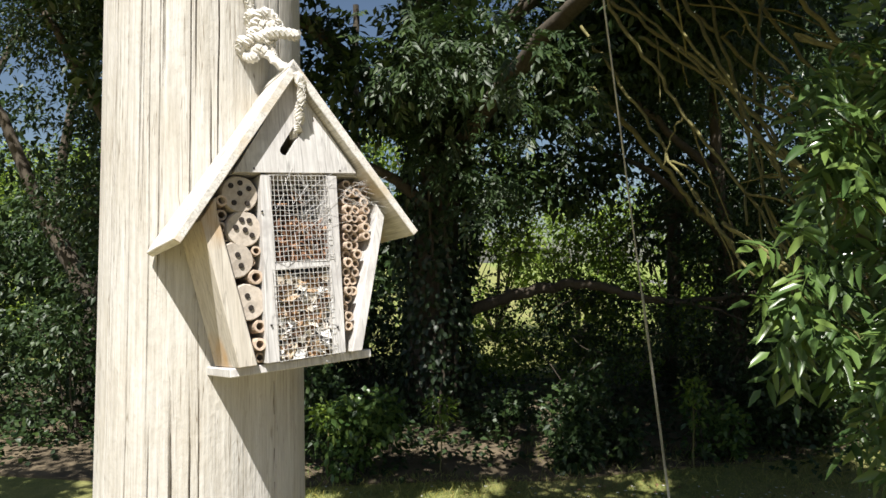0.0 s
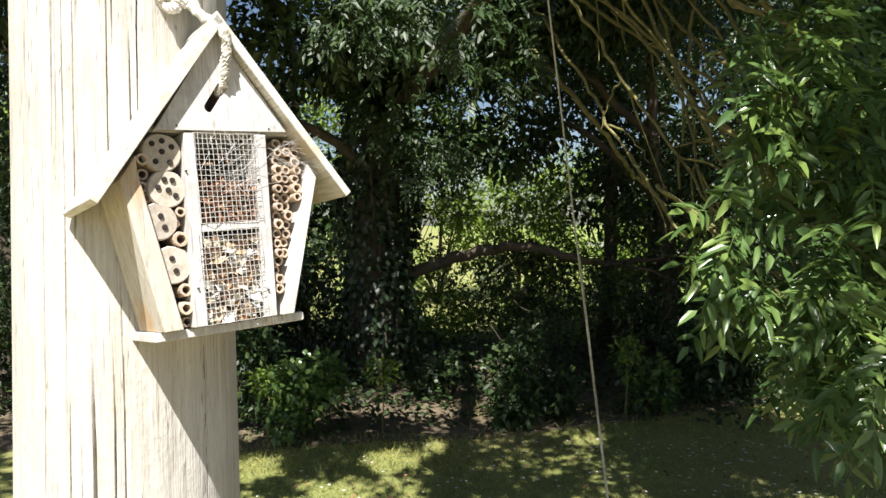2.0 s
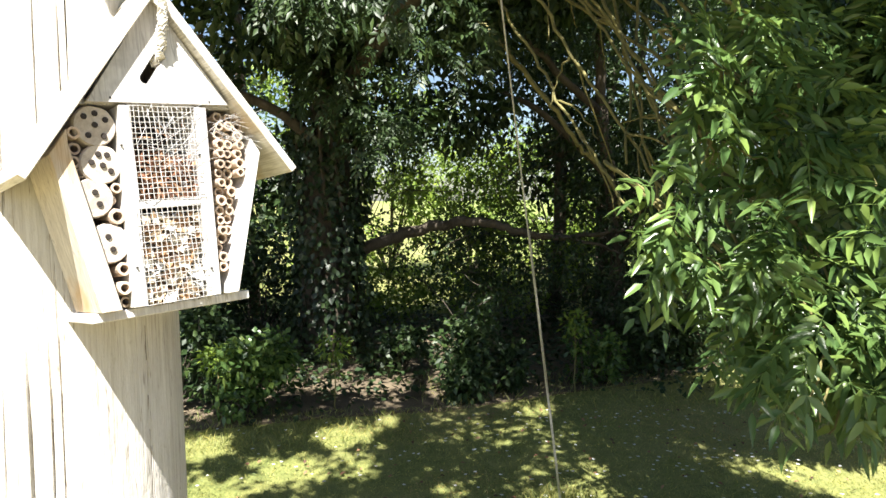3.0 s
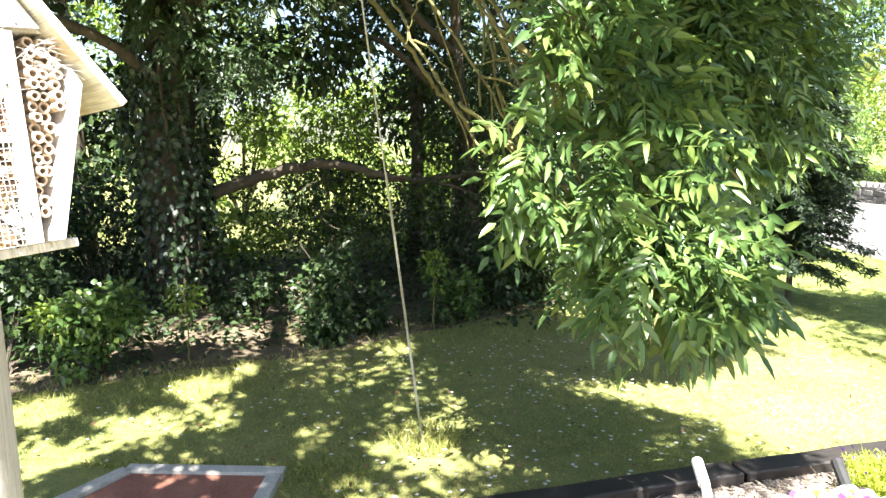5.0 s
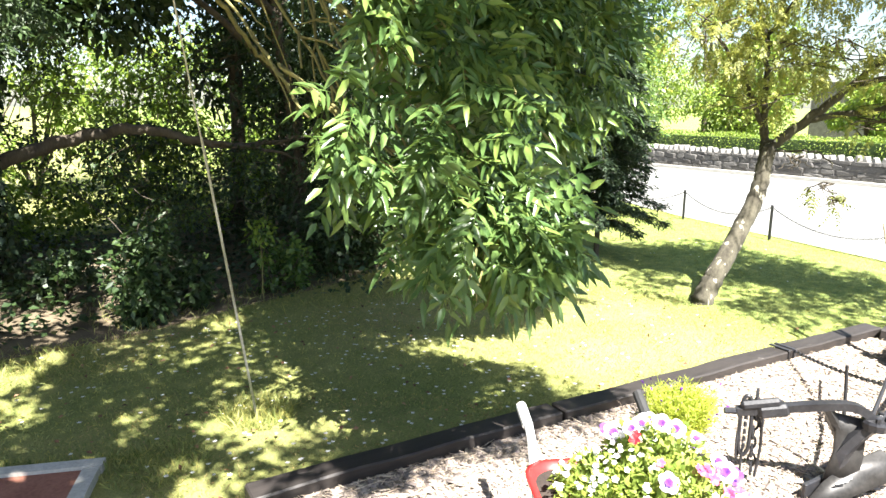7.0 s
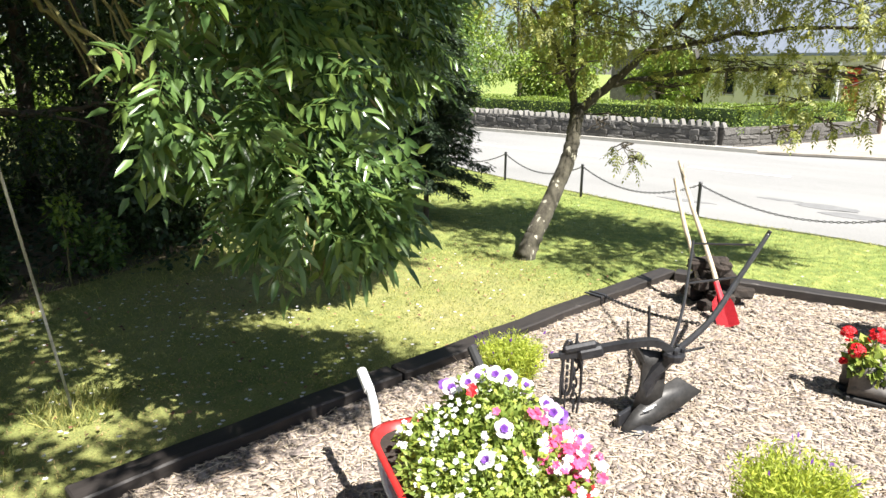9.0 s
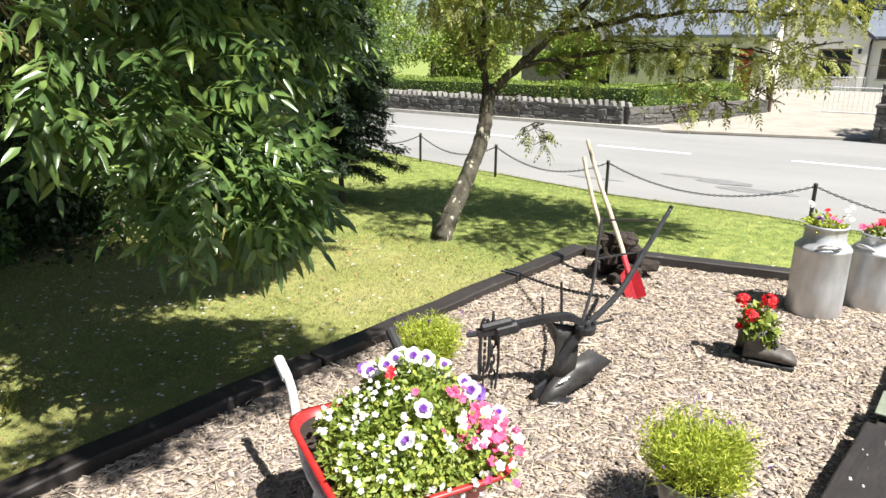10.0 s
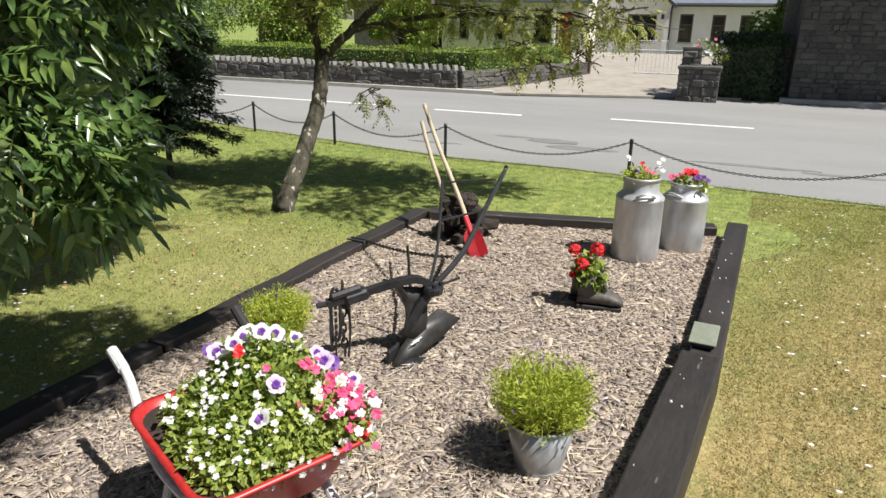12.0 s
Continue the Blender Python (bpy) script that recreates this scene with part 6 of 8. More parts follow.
def flower(name, mesh, p, face, parent, scale=1.0, throat=None):
    ob = new(name, mesh)
    ob.parent = parent
    q = Vector(face).to_track_quat("Z", "Y").to_matrix().to_4x4()
    ob.matrix_basis = Matrix.Translation(p) @ q @ Matrix.Diagonal((scale, scale, scale, 1))
    if throat:
        t = new("throat", throat)
        t.parent = ob
        t.matrix_basis = pose(0, 0, 0.002)
        t["label"] = "dark purple throat"
    return ob


def bedding(seed, m, clumps, n, leaf, material, label, name="bedding_plant", category="plant"):
    q = np.random.default_rng(seed)
    root = thing(name, m, label, category)
    P, out = in_clumps(q, clumps, n)
    D = out * 0.8 + q.normal(0, 0.5, (n, 3)) + np.array([0, 0, 0.15])
    v, t = blades(P, D, out + np.array([0, 0, .6]) + q.normal(0, .4, (n, 3)), leaf[0] * q.uniform(.6, 1.2, n), leaf[1] * q.uniform(.7, 1.2, n))
    raw_mesh("foliage", v, t, material, root)
    return root


rng = random.Random(71)
pan = bedding(201, pose(4.785, 0.28, 0.665), [(0, 0, 0.0, .10, .10, .05), (0.0, 0.05, 0.02, .07, .07, .05)], 260, (0.05, 0.02), M_LAVENDER, "pansies and trailing flowers in the taller churn", "pansy_plant")
for p, me in [((-.05, .03, .05), SMALL_PURPLE), ((-.05, .045, .055), SMALL_PURPLE), ((-.03, .10, .14), SMALL_WHITE), ((-.02, .09, .12), SMALL_WHITE), ((0, -.09, .07), SMALL_WHITE), ((.02, -.11, .09), SMALL_WHITE), ((.0, -.13, .06), SMALL_WHITE),
              ((-.05, -.07, .05), SMALL_PINK), ((-.02, -.03, .06), SMALL_PINK), ((0.0, -.1, .11), SMALL_WHITE), ((0.03, -.12, .13), SMALL_WHITE), ((0, .01, .10), SMALL_RED), ((0, .0, .07), SMALL_RED)]:
    flower("blossom", me, p, (-.5, rng.uniform(-.4, .4), .8), pan, 1.2)
pet = bedding(202, pose(5.14, -0.005, 0.58), [(0, 0, 0.01, .10, .10, .04), (-0.03, -.08, 0.0, .07, .06, .04)], 240, (0.045, 0.024), M_BEDDING, "purple and red petunias in the shorter churn", "petunia_plant")
for k in range(22):
    y = rng.uniform(-.14, .12)
    me = SMALL_PURPLE if y < -.05 else (SMALL_RED if y < 0.02 else SMALL_PINK)
    flower("blossom", me, (rng.uniform(-.08, .05), y, rng.uniform(.02, .07) + (.05 if me is SMALL_RED else 0)), (-.6, rng.uniform(-.5, .5), .7), pet, 1.5)

# ---- bucket of lavender, lavender in the ground ----


def lavender(seed, m, r, h, label):
    q = np.random.default_rng(seed)
    root = thing("lavender_plant", m, label, "lavender")
    n = 1500
    a, u = q.uniform(0, 2 * np.pi, n), np.sqrt(q.uniform(0, 1, n))
    foot = np.column_stack([np.cos(a) * u * r * .55, np.sin(a) * u * r * .55, q.uniform(0, h * .55, n)])
    D = np.column_stack([np.cos(a) * u * r, np.sin(a) * u * r, np.full(n, h * .7)]) + q.normal(0, .035, (n, 3))
    v1 = blades(foot, D + q.normal(0, .05, (n, 3)), q.normal(0, 1, (n, 3)), h * q.uniform(.2, .5, n) * np.where(q.uniform(0, 1, n) < 0.12, 1.5, 1.0), 0.0045, 0.1, 0.05)
    m2 = 4200
    foot2 = np.repeat(foot, 3, 0)[:m2] + np.repeat(unit(D), 3, 0)[:m2] * q.uniform(.1, .45, m2)[:, None] * h
    v2 = blades(foot2, q.normal(0, 1, (m2, 3)) + np.array([0, 0, .9]), q.normal(0, 1, (m2, 3)), 0.028, 0.006)
    tagged(raw_mesh("foliage", *joined(v1, v2), M_LAVENDER, root), kind="stuff")
    n = 26
    pk = q.integers(0, 1500, n)
    tip = foot[pk] + unit(D[pk]) * h * 0.55
    tagged(raw_mesh("flower_heads", *blades(tip, unit(D[pk]), q.normal(0, 1, (n, 3)), 0.03, 0.012), M_PPURPLE, root), kind="stuff")


bucket = thing("bucket", pose(2.185, 0.290, BED - 0.004), "dull galvanised metal bucket used as a planter", "bucket")
soft_shade(part("body", lathe([(0.0001, 0.004), (0.080, 0.004), (0.084, 0), (0.088, 0.01), (0.134, 0.210), (0.131, 0.210), (0.122, 0.16)], 44, 0.01), M_BUCKET, bucket))
part("rim", lathe([(0.133, 0.207), (0.138, 0.209), (0.138, 0.215), (0.133, 0.217), (0.130, 0.211)], 44), M_BUCKET, bucket)
part("base_ring", lathe([(0.085, -0.002), (0.090, 0.0), (0.092, 0.016), (0.088, 0.016)], 40), M_BUCKET, bucket)
part("soil", lathe([(0.0001, 0.175), (0.12, 0.165)], 24), M_TURF, bucket)
part("handle", tubes([[(Vector((0.132 * math.cos(w), 0.01 + 0.05 * math.sin(w), 0.185 - 0.10 * math.sin(w))), 0.004) for w in [math.pi * i / 14 for i in range(15)]]], 6), M_GALV, bucket)
lavender(301, pose(2.185, 0.290, 0.265), 0.21, 0.25, "yellow-green lavender bush growing in the bucket")
lavender(302, pose(2.74, 1.85, BED - 0.01), 0.20, 0.24, "yellow-green lavender bush planted in the chips")

# ---- boots with geraniums ----


def boot(x, y, turn, label):
    root = thing("work_boot", pose(x, y, BED - 0.002, 0, 0, turn) @ Matrix.Scale(1.15, 4), label, "boot", "pair of boots")
    V, F, seg = [], [], 16
    for x, w, h in ((-0.104, 0.012, 0.05), (-0.10, 0.030, 0.075), (-0.075, 0.041, 0.10), (-0.03, 0.044, 0.105), (0.015, 0.044, 0.100), (0.050, 0.047, 0.094), (0.08, 0.050, 0.087), (0.104, 0.046, 0.078), (0.118, 0.034, 0.064), (0.124, 0.012, 0.045)):
        V += [(x, w * math.cos(2 * math.pi * i / seg), 0.022 + (h - 0.022) * (0.5 + 0.5 * math.sin(2 * math.pi * i / seg)) ** 0.8) for i in range(seg)]
    shaft = len(V)
    for cx, ax, ay, z in ((-0.045, 0.058, 0.043, 0.075), (-0.047, 0.055, 0.043, 0.11), (-0.050, 0.054, 0.044, 0.145), (-0.052, 0.058, 0.048, 0.178), (-0.052, 0.050, 0.041, 0.176), (-0.050, 0.046, 0.036, 0.13)):
        V += [(cx + ax * math.cos(2 * math.pi * i / seg), ay * math.sin(2 * math.pi * i / seg), z + 0.008 * math.cos(2 * math.pi * i / seg)) for i in range(seg)]
    for first_v, rings in ((0, 10), (shaft, 6)):
        for k in range(rings - 1):
            for i in range(seg):
                F.append((first_v + k * seg + i, first_v + k * seg + (i + 1) % seg, first_v + (k + 1) * seg + (i + 1) % seg, first_v + (k + 1) * seg + i))
    soft_shade(part("upper", (V, F), M_LEATHER, root, "cracked dark leather upper"))
    heel = [(-0.105, 0.0), (-0.04, 0.0), (-0.035, 0.012), (0.03, 0.012), (0.04, 0.0), (0.105, 0.004), (0.118, 0.016), (0.114, 0.026), (-0.105, 0.03)]
    part("sole", prism(heel, -0.043, 0.043, 0.003), M_RUBBER, root)
    for k in range(4):
        z = 0.075 + 0.024 * k
        part("lace", tubes([[((0.045 - 0.016 * k, -0.03, z), 0.0028), ((0.056 - 0.016 * k, 0, z + 0.014), 0.0028), ((0.045 - 0.016 * k, 0.03, z + 0.006), 0.0028)]], 6), M_ROPE if k == 3 else M_RUBBER, root)
    part("tongue", boxes((0.012, 0.05, 0.10, pose(0.018, 0, 0.15, 0, -25, 0), 0.004)), M_LEATHER, root)


boot(3.745, 0.35, -80, "worn dark leather work boot used as a flower pot")
boot(3.835, 0.41, -95, "worn dark leather work boot behind its pair")
ger = bedding(203, pose(3.75, 0.41, 0.255), [(0, 0, 0.04, .07, .08, .07), (0, -.03, 0.0, .06, .06, .04), (0.02, 0.03, .09, .05, .06, .05)], 260, (0.05, 0.045), M_BEDDING, "red geraniums with yellowing leaves growing out of the boots", "geranium_plant")
for cx, cy, cz, r in ((0.02, 0.10, 0.16, .05), (0.0, -0.03, 0.185, .06), (-0.05, 0.04, 0.105, .05), (-0.06, 0.09, 0.04, .02)):
    head = part("flower_head", tubes([[((cx * .4, cy * .4, 0.0), 0.003), ((cx, cy, cz), 0.003)]], 5), M_STEM, ger, "round red flower head on its stalk")
    for k in range(22):
        d = Vector((rng.gauss(-.3, .7), rng.gauss(0, .7), rng.gauss(.5, .6))).normalized()
        flower("petal", SMALL_RED, Vector((cx, cy, cz)) + d * r * 0.75, d, head, 0.95)

# ---- wheelbarrow ----
BARROW = pose(1.50, 1.05, -0.018, 0, 0, -26.8)


def wheelbarrow():
    """Axis along y: handles at +y, wheel at -y."""
    root = thing("wheelbarrow", BARROW, "red plastic wheelbarrow planted full of flowers", "wheelbarrow")
    def rr(hx, hy, z, r=0.09, dy=0.0, seg=6):
        out = []
        for cx, cy, a0 in ((hx - r, hy - r, 0), (-hx + r, hy - r, 90), (-hx + r, -hy + r, 180), (hx - r, -hy + r, 270)):
            out += [(cx + r * math.cos(radians(a0 + 90 * i / seg)), cy + dy + r * math.sin(radians(a0 + 90 * i / seg)), z) for i in range(seg + 1)]
        return out
    lay = [rr(0.16, 0.18, 0.30, .07, 0.03), rr(0.19, 0.22, 0.315, .08, 0.02), rr(0.262, 0.295, 0.49), rr(0.282, 0.317, 0.495, .10), rr(0.285, 0.320, 0.508, .10), rr(0.266, 0.301, 0.508), rr(0.250, 0.285, 0.48)]
    V, F, s = [p for r in lay for p in r], [], 28
    F.append(tuple(range(s))[::-1])
    for k in range(len(lay) - 1):
        for i in range(s):
            F.append((k * s + i, k * s + (i + 1) % s, (k + 1) * s + (i + 1) % s, (k + 1) * s + i))
    soft_shade(part("tray", (V, F), M_REDTRAY, root, "glossy red tray"))
    part("soil", (rr(0.256, 0.291, 0.487), [tuple(range(28))]), M_TURF, root, "dark crumbly soil")
    for sx in (-1, 1):
        pts = [(0.08 * sx, -0.52, 0.24), (0.16 * sx, -0.2, 0.27), (0.22 * sx, 0.2, 0.30), (0.225 * sx, 0.34, 0.44), (0.222 * sx, 0.43, 0.545), (0.225 * sx, 0.56, 0.58 + 0.03 * (sx > 0))]
        arm = part("handle", tubes([curve_path(pts, 0.016, 0.016, 8)], 10), M_GALV, root, "galvanised tube handle")
        part("grip", tubes([curve_path([(0.223 * sx, 0.47, 0.557 + 0.012 * (sx > 0)), (0.226 * sx, 0.58, 0.586 + 0.032 * (sx > 0))], 0.020, 0.020, 5)], 10), M_RUBBER if sx > 0 else M_GALV, arm)
        part("leg", tubes([curve_path([(0.21 * sx, 0.16, 0.30), (0.235 * sx, 0.20, 0.12), (0.235 * sx, 0.10, 0.088), (0.2 * sx, -0.1, 0.28)], 0.014, 0.014, 8)], 8), M_GALV, root)
        part("brace", boxes((0.03, 0.006, 0.25, pose(0.11 * sx, -0.42, 0.36, 30, 0, 0), 0.002)), M_GALV, root)
    wheel = part("wheel", lathe([(0.0001, -0.02), (0.03, -0.03), (0.10, -0.012), (0.11, -0.03), (0.11, 0.03), (0.10, 0.012), (0.03, 0.03), (0.0001, 0.02)], 28), M_REDTRAY, root)
    wheel.matrix_basis = pose(0, -0.52, 0.245, 0, 90, 0)
    part("tyre", lathe([(0.108, -0.034), (0.14, -0.036), (0.158, -0.02), (0.162, 0), (0.158, 0.02), (0.14, 0.036), (0.108, 0.034)], 32), M_RUBBER, wheel)


wheelbarrow()
mound = bedding(210, BARROW @ Matrix.Translation((0.0, -0.01, 0.50)), [(0.02, 0.0, 0.05, .22, .27, .11), (0.10, 0.12, 0.11, .15, .16, .12), (0.08, -0.08, 0.08, .16, .18, .10), (-0.10, -0.10, 0.03, .14, .18, .08), (-0.08, 0.12, 0.03, .14, .13, .08), (0.1, -0.20, 0.01, .14, .08, .06), (0.0, -.22, 0.0, .18, .06, .05), (.20, -.12, .02, .10, .20, .08), (.17, .13, .05, .09, .13, .08), (-.17, -.1, .01, .08, .16, .05), (-.14, -.20, .0, .10, .07, .05), (-.18, .02, .0, .07, .10, .05)],
                11500, (0.030, 0.017), M_BEDDING, "mixed petunias, fuchsias and small white flowers filling the barrow", "flower_planting", "flowers")


def on_mound(x, y):
    return 0.02 + 0.20 * math.exp(-((x - 0.07) / 0.20) ** 2 - ((y - 0.03) / 0.25) ** 2) + 0.03


petunias = [(0.02, 0.27), (0.12, 0.27), (0.16, 0.24), (0.21, 0.20), (0.05, 0.22), (0.10, 0.19), (0.17, 0.13), (0.22, 0.10), (0.25, 0.17), (0.27, 0.05), (0.28, -0.03), (0.05, 0.12), (-0.02, 0.17), (0.0, 0.08), (0.14, 0.08), (0.22, -0.08), (0.20, 0.27), (0.26, 0.24),
            (0.03, -0.13), (-0.06, -0.20), (0.08, 0.05), (-0.01, 0.25), (0.30, -0.12)]
for k, (x, y) in enumerate(petunias):
    me = PETUNIA_PURPLE if k % 11 == 10 else PETUNIA_LILAC if k % 3 == 0 else PETUNIA_WHITE
    flower("petunia", me, (x, y, on_mound(x, y) + rng.uniform(0.0, 0.035)), (rng.uniform(-.5, .2), rng.uniform(-.9, -.2), rng.uniform(.5, 1)), mound, rng.uniform(0.85, 1.12), THROAT)
for k in range(95):
    x, y = rng.uniform(-0.24, 0.02), rng.uniform(-0.27, 0.18)
    flower("blossom", SMALL_WHITE, (x, y, on_mound(x, y) + rng.uniform(-.01, 0.025)), (rng.uniform(-.6, .1), rng.uniform(-.8, .1), rng.uniform(.5, 1)), mound, rng.uniform(0.4, 0.78))
for k in range(130):
    x, y = rng.gauss(0.20, 0.06), rng.gauss(-0.20, 0.065)
    flower("blossom", SMALL_PINK if k % 3 else SMALL_WHITE, (x, y, on_mound(x, y) + rng.uniform(-.04, 0.03)), (rng.uniform(-.6, .6), rng.uniform(-1, .1), rng.uniform(.1, 1)), mound, rng.uniform(0.7, 1.2))
for k in range(3):
    flower("blossom", SMALL_RED, (-0.005 + rng.uniform(-.015, .015), 0.03 + rng.uniform(-.015, .015), on_mound(0, .03) + rng.uniform(0, .03)), (rng.uniform(-.6, .2), -.6, .6), mound, 1.0)
for k in range(24):
    x, y = rng.uniform(-.10, .2), rng.uniform(-0.32, -0.27)
    flower("bud", SMALL_WHITE, (x, y, 0.01 + rng.uniform(-.05, .04)), (rng.uniform(-.6, .6), -1, 0), mound, rng.uniform(.5, .8))

# ---- plough ----


def plough():
    root = thing("horse_plough", pose(2.792, 1.092, BED), "old black-painted iron horse plough with long handles", "plough")
    b = Vector((2.78, 1.12, BED))
    L = lambda *p: Vector(p) - b
    hub = L(2.86, 1.05, 0.43)
    part("beam", tubes([curve_path([L(2.50, 1.43, 0.415), L(2.60, 1.33, 0.44), L(2.70, 1.21, 0.475), L(2.80, 1.11, 0.485), hub], 0.024, 0.024, 8)], 4), M_IRON, root)
    share = L(2.60, 1.125, 0.095)
    def plate(pts, th, mat_=M_IRON, name="mouldboard"):
        bm = bmesh.new()
        rows = [[bm.verts.new(p) for p in r] for r in pts]
        for i in range(len(rows) - 1):
            for j in range(len(rows[0]) - 1):
                bm.faces.new((rows[i][j], rows[i][j + 1], rows[i + 1][j + 1], rows[i + 1][j]))
        bmesh.ops.recalc_face_normals(bm, faces=bm.faces)
        bmesh.ops.solidify(bm, geom=list(bm.faces), thickness=th)
        return soft_shade(part(name, bm, mat_, root))
    # curved mouldboard from the share back to the wing
    plate([[L(2.61, 1.155, 0.105), L(2.63, 1.12, 0.10), L(2.66, 1.085, 0.095)], [L(2.70, 1.145, 0.165), L(2.73, 1.10, 0.15), L(2.78, 1.05, 0.125)], [L(2.80, 1.11, 0.235), L(2.84, 1.06, 0.205), L(2.90, 1.0, 0.165)],
           [L(2.92, 1.04, 0.295), L(2.96, 1.0, 0.26), L(3.02, 0.96, 0.215)]], 0.012, M_IRONDULL)
    plate([[L(2.72, 1.19, 0.46), L(2.79, 1.14, 0.44), L(2.84, 1.07, 0.43)], [L(2.765, 1.15, 0.38), L(2.81, 1.125, 0.36), L(2.84, 1.07, 0.35)], [L(2.76, 1.145, 0.28), L(2.80, 1.12, 0.27), L(2.845, 1.07, 0.265)], [L(2.71, 1.15, 0.17), L(2.77, 1.10, 0.185), L(2.83, 1.07, 0.215)]], 0.012, M_IRONDULL)
    plate([[L(2.585, 1.155, 0.093), L(2.64, 1.06, 0.093)], [L(2.66, 1.15, 0.118), L(2.74, 1.03, 0.112)]], 0.014, M_IRON, "share")
    part("landside", boxes((0.42, 0.02, 0.07, Matrix.Translation(L(2.83, 1.17, 0.13)) @ pose(0, 0, 0, 0, 0, -2), 0.004)), M_IRON, root)
    part("frog", tubes([curve_path([L(2.78, 1.14, 0.12), L(2.80, 1.13, 0.28), hub], 0.035, 0.03, 6)], 6), M_IRON, root)
    part("standard", tubes([curve_path([L(2.73, 1.18, 0.47), L(2.80, 1.16, 0.36), L(2.86, 1.13, 0.22)], 0.02, 0.03, 6)], 6), M_IRONDULL, root)
    for i in range(5):
        w = i * 1.256
        part("bolt", lathe([(0.0001, 0.02), (0.011, 0.018), (0.012, 0.0)], 6), M_IRON, root).matrix_basis = Matrix.Translation(hub + Vector((0.04 * math.cos(w), 0.04 * math.sin(w), 0.012)))
    part("hub_plate", lathe([(0.0001, 0.014), (0.05, 0.012), (0.055, 0.0), (0.05, -0.03), (0.0001, -0.03)], 12), M_IRON, root).location = hub
    hr, hl = L(4.05, 1.08, 0.77), L(3.86, 1.42, 0.72)
    part("handle", tubes([curve_path([hub, L(3.2, 1.03, 0.50), L(3.6, 1.05, 0.63), hr - Vector((0.03, 0, 0.02)), hr + Vector((.03, -.01, .035))], 0.017, 0.012, 8)], 7), M_IRON, root)
    part("handle", tubes([curve_path([hub + Vector((0, .02, 0)), L(3.2, 1.17, 0.52), L(3.5, 1.28, 0.63), hl], 0.009, 0.008, 8)], 7), M_IRON, root)
    part("cross_bar", tubes([[(hl + Vector((-.02, 0, -.01)), 0.006), (hr + Vector((-.1, 0.02, -.03)), 0.006)]], 6), M_IRON, root)
    part("cross_bar", tubes([[(L(3.42, 1.24, 0.60), 0.006), (L(3.62, 1.06, 0.63), 0.006)]], 6), M_IRON, root)
    part("adjuster", tubes([curve_path([L(2.92, 1.2, 0.30), L(2.93, 1.21, 0.45), L(2.93, 1.22, 0.60)], 0.008, 0.008, 5)], 6), M_IRON, root)
    part("pin", tubes([[(hub + Vector((.0, -.02, .01)), 0.007), (hub + Vector((.10, -.10, .03)), 0.007)]], 6), M_IRON, root)
    # hitch with hake bar, rings and chain
    hake = L(2.525, 1.40, 0.43)
    part("hake", tubes([[(hake + Vector((0.022 * math.cos(w) * 0.7, -0.022 * math.cos(w) * 0.7, -0.075 + 0.135 * math.copysign(abs(math.sin(w)) ** 0.45, math.sin(w)))), 0.0085) for w in [2 * math.pi * i / 28 for i in range(29)]]], 7), M_IRON, root, "long iron loop of the hitch")
    for k in range(7):
        part("stud", lathe([(0.0001, 0.012), (0.007, 0.010), (0.008, -0.010), (0.0001, -0.012)], 7), M_IRON, root).location = hake + Vector((0, 0, 0.03 - 0.033 * k))
    part("clevis", boxes((0.12, 0.06, 0.055, Matrix.Translation(L(2.60, 1.33, 0.435)) @ pose(0, 0, 0, 0, -12, -45), 0.012)), M_IRON, root)
    part("clevis", boxes((0.16, 0.035, 0.04, Matrix.Translation(L(2.56, 1.36, 0.46)) @ pose(0, 0, 0, 0, -12, -45), 0.012)), M_IRON, root)
    part("nose", tubes([[(L(2.55, 1.39, 0.42), 0.016), (L(2.46, 1.46, 0.415), 0.013)]], 8), M_IRON, root)
    def link(c, r, tall, turn):
        pts = [Vector((r * math.cos(w) * math.cos(turn), r * math.cos(w) * math.sin(turn), tall * math.sin(w))) + c for w in [2 * math.pi * i / 14 for i in range(15)]]
        return [(p, 0.0055) for p in pts]
    for k in range(9):
        part("chain_link", tubes([link(hake + Vector((0.035 + .006 * math.sin(k), -.02, .06 - 0.042 * k)), 0.014, 0.029, 1.57 * k + .4)], 6), M_IRON, root)
    part("shackle", tubes([link(hake + Vector((0.05, -.045, -.06)), 0.024, 0.11, 0.6)], 6), M_IRON, root)
    part("drop_rod", tubes([curve_path([hake + Vector((0.03, -.03, 0.0)), hake + Vector((0.045, -.05, -.12)), hake + Vector((0.03, -.045, -.30))], 0.007, 0.006, 6)], 6), M_IRON, root)
    part("drop_rod", tubes([curve_path([hake + Vector((-.005, .0, -.18)), hake + Vector((-.008, 0, -.25)), hake + Vector((0.0, .0, -.33))], 0.006, 0.005, 6)], 6), M_IRON, root)
    part("shackle", tubes([link(hake + Vector((-.01, .02, -.16)), 0.016, 0.07, 0.2)], 6), M_IRON, root)
    part("marking", boxes((0.05, 0.006, 0.002, Matrix.Translation(L(2.745, 1.08, 0.193)) @ pose(0, 0, 0, 20, -20, -38)), (0.05, 0.006, 0.002, Matrix.Translation(L(2.73, 1.085, 0.183)) @ pose(0, 0, 0, 20, -20, -38))), M_WHITE, root, "three short white paint strokes")


plough()

